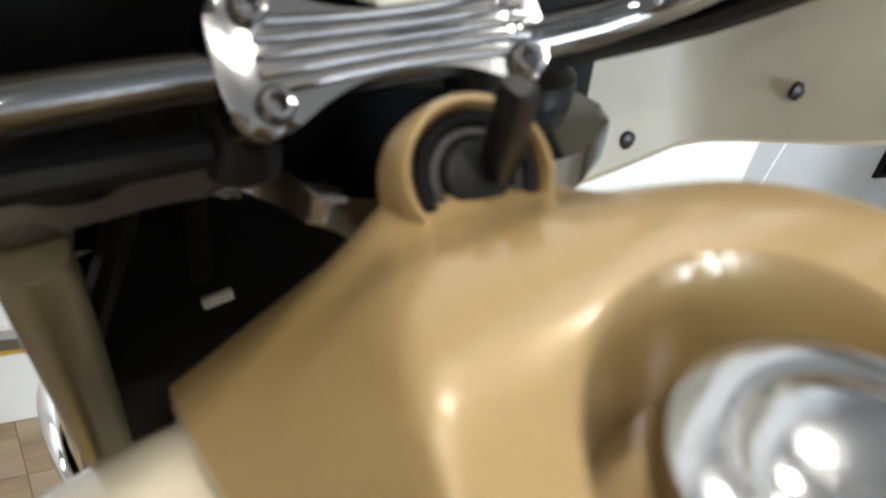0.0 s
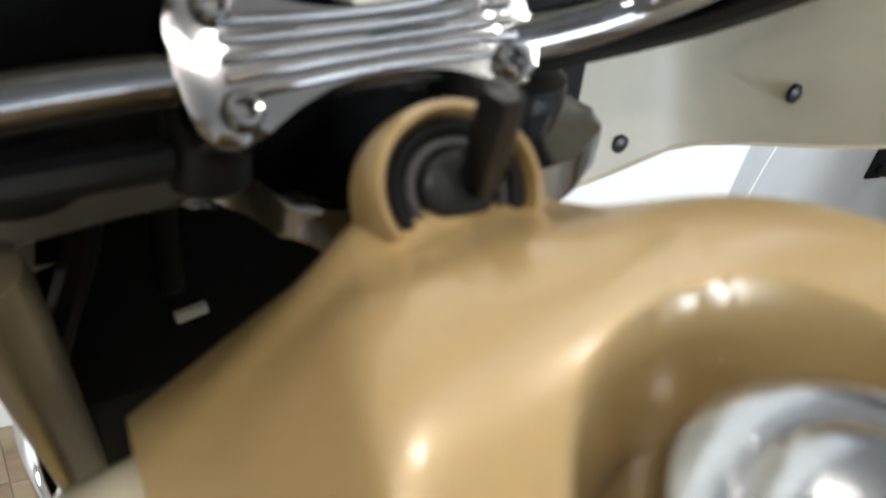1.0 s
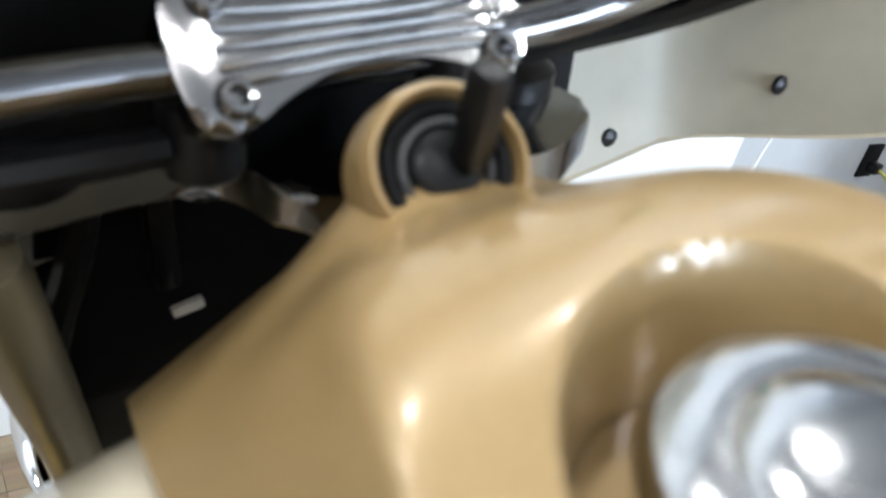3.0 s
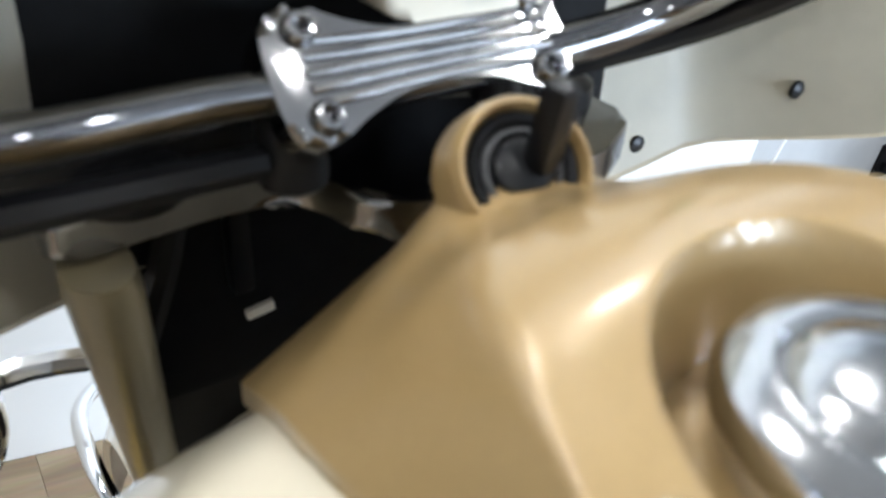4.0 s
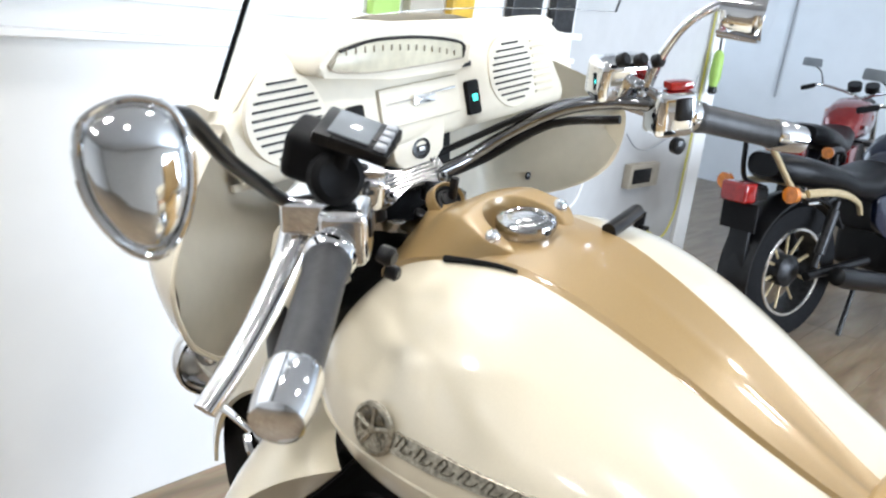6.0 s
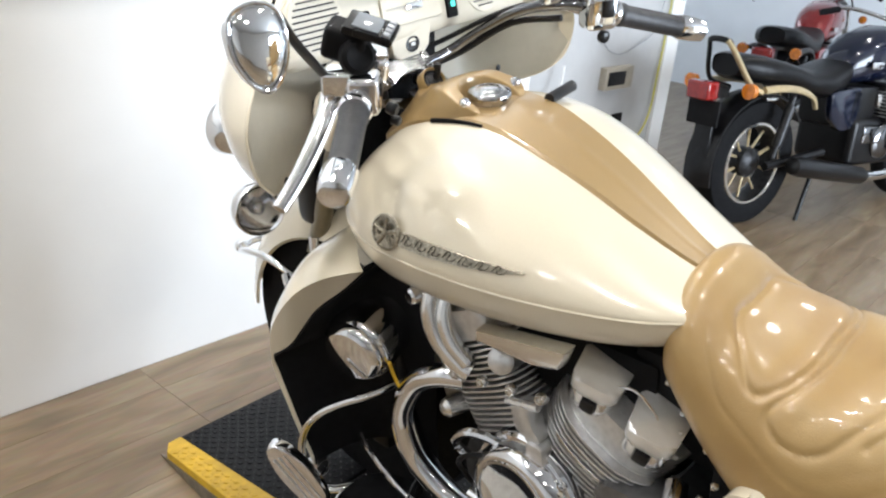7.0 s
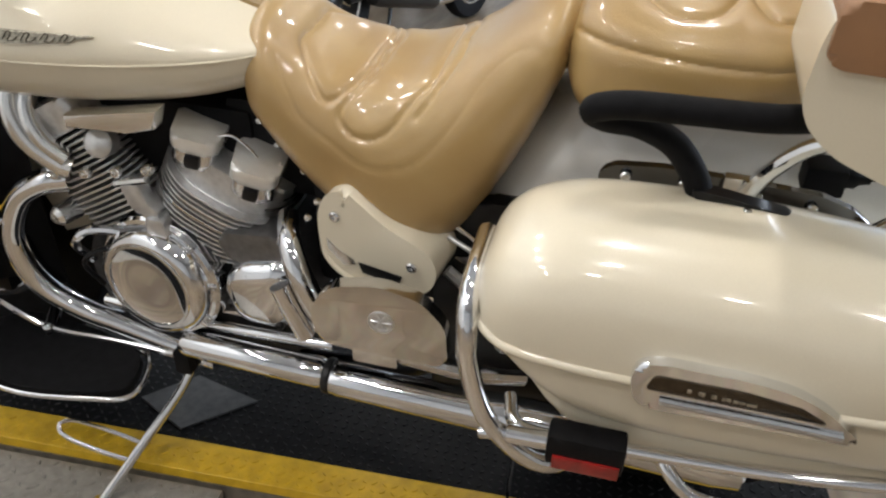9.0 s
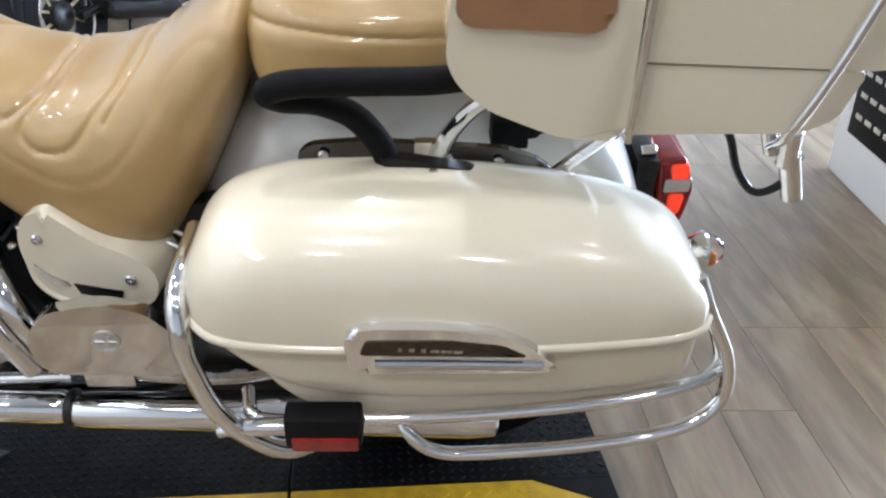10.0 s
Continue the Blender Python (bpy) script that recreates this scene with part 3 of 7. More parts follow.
def strip_half(y):
    return curve([(-0.31, 0.024), (-0.26, 0.028), (-0.20, 0.040), (-0.15, 0.050), (-0.05, 0.065), (0.05, 0.077), (0.10, 0.081), (0.13, 0.084), (0.16, 0.089), (0.20, 0.0925), (0.26, 0.0905), (0.318, 0.083)], y)[0]


def strip(y, s):
    """A shallow channel between two raised edges; it widens into a skirt under the cowl."""
    x = axis_at(y) + s * strip_half(y)
    ridge = 0.0012 * math.exp(-(s / 0.16) ** 2) * step(0.10, -0.05, y)
    return (x, y, tank_top(x, y) + 0.006 + ridge - 0.003 * (1 - abs(s) ** 4) - 0.007 * step(0.90, 1.0, abs(s)))


part("centre_strip", sheet(strip, spread(-0.31, 0.318, 72), spread(-1, 1, 45), 0.010), TAN, tank, "tan painted strip down the middle of the tank")

# -- tan cowl round the filler and the ignition lock: two arms that run out into points beside the filler --
COWL_O = [(0.116, 0.050), (0.128, 0.057), (0.14, 0.070), (0.157, 0.083), (0.19, 0.0885), (0.23, 0.0905), (0.27, 0.088), (0.318, 0.082)]      # outer edge
COWL_C = [(0.116, 0.049), (0.128, 0.054), (0.14, 0.066), (0.157, 0.0745), (0.18, 0.0715), (0.205, 0.065), (0.235, 0.053), (0.265, 0.039), (0.29, 0.027), (0.318, 0.010)]      # crease
COWL_E = [(0.116, 1.106), (0.13, 1.108), (0.157, 1.109), (0.20, 1.104), (0.26, 1.084), (0.318, 1.048)]      # height of the outer edge
COWL_Z = [(0.116, 1.105), (0.126, 1.112), (0.14, 1.125), (0.157, 1.1335), (0.18, 1.1405), (0.205, 1.145), (0.235, 1.139), (0.265, 1.122), (0.29, 1.110), (0.318, 1.092)]      # height of the crest
FILLER = (-0.004, 0.157)


def cowl(y, s):
    w, xc, edge, zc = [curve(k, y)[0] for k in (COWL_O, COWL_C, COWL_E, COWL_Z)]
    x = s * w
    q = (w - abs(x)) / max(w - xc, 0.001)
    h = 0.5 * (q + 1 - math.sqrt((q - 1) ** 2 + 0.012)) + 0.003      # a soft crease where the flank meets the top
    z = edge + (zc - edge) * min(1.0, h)
    z += 0.0035 * max(0.0, 1 - (x / max(xc, 0.03)) ** 2) * step(0.17, 0.22, y) * step(0.31, 0.27, y)
    z += 0.015 * math.exp(-((x + 0.003) / (0.026 if x < 0 else 0.034)) ** 2 - ((y - 0.292) / 0.016) ** 2)
    dx, dy = x - FILLER[0], y - FILLER[1]
    d = math.hypot(dx, dy) if dy > 0 else abs(dx) + 0.06 * dy
    inside = 1 - step(0.0415, 0.0495, d)
    floor_z = tank_top(x, y) - 0.004
    return (x, y, z + (min(z, floor_z) - z) * inside)


part("tank_cowl", sheet(cowl, spread(0.116, 0.318, 170), spread(-1, 1, 241), 0.010), TAN, bike, "tan cowl with a recess for the filler cap")
gasket = [(-strip_half(y) - 0.0015, y, tank_top(-strip_half(y), y) + 0.0025) for y in spread(0.108, 0.20, 14)]
part("gasket", tube(gasket, (0.0022, 0.0042), 10, 2), RUBBER, bike, "black rubber edge strip between cowl and tank")
cap = part("filler_cap", lathe([(-0.02, 0.0276), (-0.004, 0.0290), (0.006, 0.0325), (0.011, 0.0352), (0.0165, 0.0358), (0.0205, 0.0340), (0.0225, 0.0300), (0.0232, 0.0250), (0.0222, 0.0238), (0.0222, 0.0222), (0.0236, 0.0205), (0.0250, 0.0135), (0.0258, 0.0070), (0.0260, 0.0009)],
                                (FILLER[0], FILLER[1], 1.1165), (0, -0.03, 1), 56), CHROME_CAP, bike, "round chrome filler cap")
part("cap_key_slot", box((FILLER[0] - 0.006, FILLER[1] - 0.0352, 1.1305), (0.009, 0.004, 0.006), 0.001), BLACK, cap)
for sx in (-0.0655, 0.0605):
    part("cowl_screw", lathe([(-0.002, 0.0088), (0.004, 0.0088), (0.0075, 0.0068), (0.0085, 0.0045), (0.0088, 0.003), (0.0065, 0.0028)], (sx, 0.1555, cowl(0.1555, sx / curve(COWL_O, 0.1555)[0])[2] - 0.001), (sx * 3.0, -0.1, 1), 18), CHROME, bike)

# ignition lock in a tan collar
LOCK, LOCK_AX = Vector((-0.003, 0.276, 1.1305)), Vector((-0.16, -0.73, 0.66)).normalized()
part("lock_collar", lathe([(-0.016, 0.0245), (-0.009, 0.0238), (-0.004, 0.0232), (-0.001, 0.0226), (0.0015, 0.0212), (0.0015, 0.0200), (-0.001, 0.0186), (-0.012, 0.0184)], LOCK, LOCK_AX, 44), TAN, bike, "tan collar round the ignition lock")
lock = part("ignition_lock", lathe([(-0.02, 0.0183), (-0.003, 0.0183), (-0.001, 0.0172), (-0.0015, 0.0146), (-0.004, 0.0136), (-0.004, 0.001)], LOCK, LOCK_AX, 36), BLACK_MATT, bike, "black ignition lock")
part("lock_ring", lathe([(-0.005, 0.0136), (-0.0025, 0.0132), (-0.002, 0.0114), (-0.005, 0.0105)], LOCK, LOCK_AX, 32, caps=False), GRIP, lock)
part("lock_barrel", lathe([(-0.007, 0.0096), (-0.001, 0.0092), (0.000, 0.0072), (0.000, 0.001)], LOCK, LOCK_AX, 24), BLACK, lock)
part("key", moved(box((0, 0, 0.012), (0.0085, 0.010, 0.030), 0.003), Matrix.Translation(LOCK + Vector((0.005, -0.001, 0.002))) @ pose(0, 0, 0, 12, -4, 10)), BLACK, lock, "black key in the lock")

# tank lever / knee pad on the right of the strip
part("black_handle", tube([(0.066, 0.090, 1.117), (0.10, 0.092, 1.118), (0.142, 0.098, 1.117)], 0.0095, 12, 4), BLACK, bike, "short black rubber-covered handle")
part("handle_end", tube([(0.136, 0.096, 1.117), (0.155, 0.102, 1.108)], 0.0045, 8, 0), BLACK, bike)

# tank badge
badge = part("tank_badge", lathe([(0, 0.028), (0.004, 0.0275), (0.005, 0.024), (0.0025, 0.023), (0.0015, 0.002)], (-0.2665, 0.136, 1.0), (-1, 0.02, 0.22), 28), BADGE, bike, "bronze wheel-shaped tank badge")
for k in range(5):
    a = k * 2 * math.pi / 5 + 0.3
    c = Vector((-0.2695, 0.136, 1.0005))
    dv = Vector((0.2 * math.sin(a), math.cos(a), math.sin(a))).normalized()
    part("badge_spoke", tube([c + dv * 0.005, c + dv * 0.023], 0.0030, 6, 0), BADGE, badge)
    part("badge_hole", ball(c + Vector((0.001, math.cos(a + 0.63) * 0.015, math.sin(a + 0.63) * 0.015)), 0.0055, 10, (0.3, 1, 1)), BADGE_DARK, badge)
part("badge_hub", ball((-0.270, 0.136, 1.0005), 0.006, 12, (0.4, 1, 1)), BADGE, badge)


def side_at(y, z):
    """The tank's flank, on the left."""
    w, zt, zw, zb = curve(TANK, y)
    t = max(0.0, min(1.0, (z - zw) / (zt - zw)))
    ax = axis_at(y)
    return ax - (w + ax) * (1 - t ** 2) ** (1 / 2.08)


blade = [(y, 1.0 + dz * 0.85) for y, dz in ((0.11, 0.008), (0.06, 0.009), (0.0, 0.006), (-0.05, 0.003), (-0.088, 0.0005), (-0.05, -0.006), (0.0, -0.010), (0.06, -0.013), (0.11, -0.014))]
bm = bmesh.new()
lo = [bm.verts.new((side_at(y, z) + 0.001, y, z)) for y, z in blade]
hi = [bm.verts.new((side_at(y, z) - 0.004, y, z)) for y, z in blade]
bm.faces.new(hi)
for k in range(len(blade)):
    q = (k + 1) % len(blade)
    bm.faces.new((lo[k], lo[q], hi[q], hi[k]))
blade_ob = part("badge_blade", bm, BADGE, badge, "tapering bronze script plate")
for k in range(7):
    y = 0.094 - k * 0.025
    h = 0.0075 - k * 0.0007
    loop = [(y + 0.010, 0.996), (y + 0.004, 1.0 + h), (y - 0.001, 1.0 + h * 0.6), (y + 0.003, 0.995), (y - 0.006, 0.9955), (y - 0.010, 1.0)]
    part("badge_letter", tube([(side_at(q, z) - 0.0043, q, z) for q, z in loop], 0.0009, 6, 3), BADGE_DARK, badge)

# -- rider seat: y, half width, top, underside, edge drop --
SEAT = [(-0.248, 0.085, 0.985, 0.905), (-0.253, 0.130, 1.004, 0.876), (-0.263, 0.166, 1.014, 0.852), (-0.285, 0.184, 1.015, 0.830), (-0.31, 0.192, 1.003, 0.803), (-0.34, 0.200, 0.988, 0.772), (-0.40, 0.215, 0.976, 0.722), (-0.47, 0.228, 0.978, 0.688),
        (-0.53, 0.232, 0.995, 0.686), (-0.58, 0.229, 1.020, 0.722), (-0.63, 0.219, 1.056, 0.808), (-0.675, 0.200, 1.085, 0.905), (-0.70, 0.183, 1.088, 0.975), (-0.714, 0.152, 1.078, 1.01)]
SEAT_DISH = [(-0.24, 0.0), (-0.30, 0.006), (-0.36, 0.012), (-0.45, 0.02), (-0.55, 0.022), (-0.63, 0.012), (-0.72, 0.0)]


def seat_point(y, a, prof=SEAT, dish=SEAT_DISH, pu=2.6, pl=2.4, split=0.42, pinch=0.05):
    """A place on the cushion: y along the machine, a round its section in radians."""
    w, zt, zb = curve(prof, y)
    ax = axis_at(y)
    w += ax
    dd = curve(dish, y)[0] if dish else 0
    zw = zb + (zt - zb) * split
    c, s = math.cos(a), math.sin(a)
    if s >= 0:
        x, z = w * power(c, 2 / 2.1), zw + (zt - zw) * power(s, 2 / pu)
        return Vector((ax + x, y, z - dd * (1 - min(1, abs(x) / (0.75 * w)) ** 2) * s))
    return Vector((ax + w * power(c, 2 / 2.6) * (1 - pinch * s * s), y, zw + (zw - zb) * power(s, 2 / pl)))


def cushion(ys, n, seams, depth=0.0034, width=0.0042, puff=0.0009, **shape):
    """A lofted cushion with stitched seams pressed into both halves; seams are rows of (y, degrees)."""
    grid = np.array([[seat_point(y, 2 * math.pi * k / n, **shape) for k in range(n)] for y in ys])
    mid = np.repeat([axis_at(y) for y in ys], n)
    flat = grid.reshape(-1, 3).copy()
    flat[:, 0] = -np.abs(flat[:, 0] - mid.reshape(-1))
    dist = np.full(len(flat), 1.0)
    for seam, shallow in [(s, 0.0 if len(s) < 14 or s[0][1] < 100 else 0.0045) for s in seams]:
        line = smooth_path([seat_point(y, radians(a), **shape) for y, a in seam], 5)
        for p, q in zip(line, line[1:]):
            p, q = [np.array((-abs(v.x - axis_at(v.y)), v.y, v.z)) for v in (p, q)]
            d = q - p
            t = np.clip((flat - p) @ d / max(d @ d, 1e-9), 0, 1)
            dist = np.minimum(dist, shallow + np.linalg.norm(flat - p - t[:, None] * d, axis=1))
    dist = dist.reshape(grid.shape[:2])
    t1 = np.roll(grid, -1, axis=1) - np.roll(grid, 1, axis=1)
    nn = np.cross(t1, np.gradient(grid, axis=0))
    nn /= np.maximum(np.linalg.norm(nn, axis=2, keepdims=True), 1e-9)
    if (nn * (grid - grid.mean(axis=(0, 1)))).sum() < 0:
        nn = -nn
    lift = puff * np.exp(-((dist - 0.018) / 0.012) ** 2) - depth * np.exp(-(dist / width) ** 2)
    grid = grid + nn * lift[:, :, None]
    return loft([[tuple(p) for p in ring] for ring in grid])


SEAMS = [[(-0.332, 88), (-0.334, 94), (-0.331, 110), (-0.342, 121), (-0.354, 128), (-0.367, 137), (-0.379, 143), (-0.390, 145), (-0.402, 142), (-0.413, 136), (-0.424, 128), (-0.433, 114), (-0.436, 103), (-0.435, 90)],
         [(-0.447, 90), (-0.449, 104), (-0.443, 118), (-0.434, 130), (-0.424, 138), (-0.416, 144), (-0.413, 149), (-0.417, 153), (-0.433, 157), (-0.45, 157), (-0.466, 156), (-0.487, 151), (-0.51, 139), (-0.524, 131), (-0.535, 123), (-0.537, 108), (-0.537, 96), (-0.536, 88)],
         [(-0.558, 88), (-0.563, 107), (-0.555, 123), (-0.541, 136), (-0.524, 145)],
         [(-0.312, 138), (-0.322, 147), (-0.338, 155), (-0.359, 163), (-0.4, 165), (-0.445, 169), (-0.486, 169), (-0.527, 166), (-0.56, 159), (-0.586, 151), (-0.605, 143), (-0.627, 140), (-0.649, 141), (-0.668, 150), (-0.684, 164)]]
part("rider_seat", cushion(spread(-0.248, -0.30, 26)[:-1] + spread(-0.30, -0.66, 130)[:-1] + spread(-0.66, -0.714, 16), 240, SEAMS), LEATHER, bike, "tan leather rider seat with stitched panels")

# -- passenger seat --
PSEAT = [(-0.708, 0.165, 1.070, 0.985), (-0.722, 0.198, 1.100, 0.955), (-0.75, 0.222, 1.118, 0.938), (-0.80, 0.236, 1.126, 0.944), (-0.86, 0.24, 1.128, 0.962), (-0.95, 0.235, 1.13, 0.985), (-1.0, 0.22, 1.13, 1.0), (-1.02, 0.19, 1.12, 1.02)]
PSEAMS = [[(-0.775, 104), (-0.782, 118), (-0.80, 131), (-0.835, 139), (-0.872, 136), (-0.892, 122), (-0.895, 104)], [(-0.906, 104), (-0.908, 122), (-0.93, 137), (-0.965, 138), (-0.99, 128), (-1.0, 112)],
          [(-0.716, 148), (-0.725, 152), (-0.745, 156), (-0.78, 160), (-0.82, 164), (-0.86, 168), (-0.90, 171), (-0.94, 173), (-0.975, 173), (-0.99, 172), (-1.005, 170)]]
part("passenger_seat", cushion(spread(-0.708, -1.02, 110), 220, PSEAMS, depth=0.0034, width=0.0036, puff=0.0012, prof=PSEAT, dish=None, pl=3.0, split=0.45, pinch=0.16), LEATHER, bike, "tan leather passenger seat with stitched panels")

# -- rear mudguard --
FEND = [(-0.585, 0.70, 0.52), (-0.61, 0.80, 0.52), (-0.65, 0.875, 0.54), (-0.71, 0.94, 0.58), (-0.80, 0.972, 0.62), (-0.95, 0.978, 0.66), (-1.08, 0.952, 0.66), (-1.17, 0.900, 0.64), (-1.23, 0.83, 0.60), (-1.265, 0.74, 0.56)]


def fender_ring(y):
    zt, zb = curve(FEND, y)
    w = 0.150
    pts = [(-w, zb), (-w, zb + (zt - zb) * 0.55)]
    h = (zt - zb) * 0.45
    for k in range(1, 16):
        a = math.pi - math.pi * k / 16
        pts.append((w * power(math.cos(a), 0.8), zb + (zt - zb) * 0.55 + h * power(math.sin(a), 0.8)))
    pts += [(w, zb + (zt - zb) * 0.55), (w, zb)]
    inner = [(x * 0.93, z - 0.008 if abs(x) < w * 0.99 else z) for x, z in reversed(pts)]
    return [(x, y, z) for x, z in pts + inner]


part("rear_mudguard", loft([fender_ring(y) for y in spread(-0.585, -1.265, 34)]), SILVER_WHITE, bike, "silver-white rear mudguard")


def wheel(name, c, r_out, width, r_rim, parent, spokes=5, label="", metal=None):
    x, y, z = c
    h = width / 2
    w = new(name)
    w.parent = parent
    if label:
        tagged(w, label)
    prof = [(-h * 0.8, r_rim), (-h, r_rim + (r_out - r_rim) * 0.45), (-h * 0.85, r_out * 0.965), (-h * 0.45, r_out * 0.995), (0, r_out), (h * 0.45, r_out * 0.995), (h * 0.85, r_out * 0.965), (h, r_rim + (r_out - r_rim) * 0.45), (h * 0.8, r_rim)]
    part("tyre", lathe(prof, (x, y, z), (1, 0, 0), 56, caps=False), RUBBER, w)
    part("rim", lathe([(-h * 0.8, r_rim * 1.01), (-h * 0.82, r_rim * 0.93), (-h * 0.5, r_rim * 0.90), (h * 0.5, r_rim * 0.90), (h * 0.82, r_rim * 0.93), (h * 0.8, r_rim * 1.01)], (x, y, z), (1, 0, 0), 56, caps=False), STEEL_DARK if metal else ALLOY_BRIGHT, w)
    if metal:
        for e in (-1, 1):
            part("rim_lip", lathe([(0, r_rim * 0.93), (e * 0.004, r_rim * 0.945), (e * 0.004, r_rim * 1.0), (0, r_rim * 1.015)], (x + e * h * 0.82, y, z), (1, 0, 0), 56, caps=False), metal, w)
    part("hub", lathe([(-h * 0.9, 0.02), (-h * 0.8, 0.05), (-h * 0.5, 0.075), (h * 0.5, 0.075), (h * 0.8, 0.05), (h * 0.9, 0.02)], (x, y, z), (1, 0, 0), 24), STEEL_DARK, w)
    for k in range(spokes):
        for d in ((-0.2, 0.2) if metal else (-0.09, 0.09)):
            a = 2 * math.pi * k / spokes + d
            b = 2 * math.pi * k / spokes + d * 1.6
            p = Vector((x, y + 0.06 * math.cos(a), z + 0.06 * math.sin(a)))
            q = Vector((x, y + r_rim * 0.93 * math.cos(b), z + r_rim * 0.93 * math.sin(b)))
            part("spoke", tube([p, q], 0.006 if metal else 0.012, 8, 0, flat=1.4), GOLD_TRIM if metal else ALLOY, w)
    return w


wheel("rear_wheel", (0, -0.95, 0.481), 0.335, 0.16, 0.20, bike)
wheel("front_wheel", (0.0, 0.475, 0.481), 0.335, 0.14, 0.20, bike)

# -- side case: lid, body, latch, guard bars --
LID = [(-0.655, -0.415, -0.285, 0.845, 0.815), (-0.668, -0.448, -0.262, 0.875, 0.808), (-0.70, -0.472, -0.245, 0.905, 0.802), (-0.76, -0.480, -0.235, 0.925, 0.798), (-0.85, -0.483, -0.23, 0.930, 0.797),
       (-0.95, -0.483, -0.23, 0.928, 0.797), (-1.06, -0.481, -0.23, 0.918, 0.799), (-1.15, -0.476, -0.235, 0.900, 0.802), (-1.21, -0.468, -0.245, 0.876, 0.804), (-1.24, -0.455, -0.255, 0.852, 0.806), (-1.25, -0.438, -0.265, 0.836, 0.808)]
CASE = [(-0.675, -0.440, -0.26, 0.806, 0.785), (-0.70, -0.455, -0.25, 0.803, 0.757), (-0.75, -0.463, -0.245, 0.800, 0.712), (-0.80, -0.465, -0.245, 0.799, 0.688), (-0.90, -0.466, -0.24, 0.798, 0.676),
        (-1.05, -0.465, -0.24, 0.800, 0.680), (-1.16, -0.461, -0.24, 0.803, 0.688), (-1.22, -0.453, -0.25, 0.806, 0.695), (-1.238, -0.446, -0.255, 0.807, 0.699), (-1.246, -0.432, -0.265, 0.808, 0.704)]
BASE = [(-0.73, -0.425, -0.26, 0.73, 0.700), (-0.76, -0.437, -0.25, 0.72, 0.668), (-0.80, -0.442, -0.245, 0.71, 0.642), (-0.90, -0.444, -0.24, 0.70, 0.626), (-1.05, -0.443, -0.24, 0.70, 0.630), (-1.16, -0.438, -0.24, 0.71, 0.640), (-1.225, -0.428, -0.25, 0.72, 0.655)]


def case_ring(y, prof, n=40, up=True):
    xo, xi, zt, zb = curve(prof, y)
    cx, hw = (xo + xi) / 2, (xi - xo) / 2
    ring = []
    for k in range(n):
        a = 2 * math.pi * k / n
        c, s = math.cos(a), math.sin(a)
        if up:
            z = zb + (zt - zb) * (power(s, 2 / 2.6) if s > 0 else 0.10 * power(s, 0.4))
            x = cx + hw * power(c, 2 / 3.2)
        else:
            z = zt + (zt - zb) * (power(s, 2 / 6.0) if s < 0 else 0.02 * power(s, 0.5))
            x = cx + hw * power(c, 2 / 7.0) * (1 - 0.10 * max(0, -s) ** 2)
        ring.append((x, y, z))
    return ring


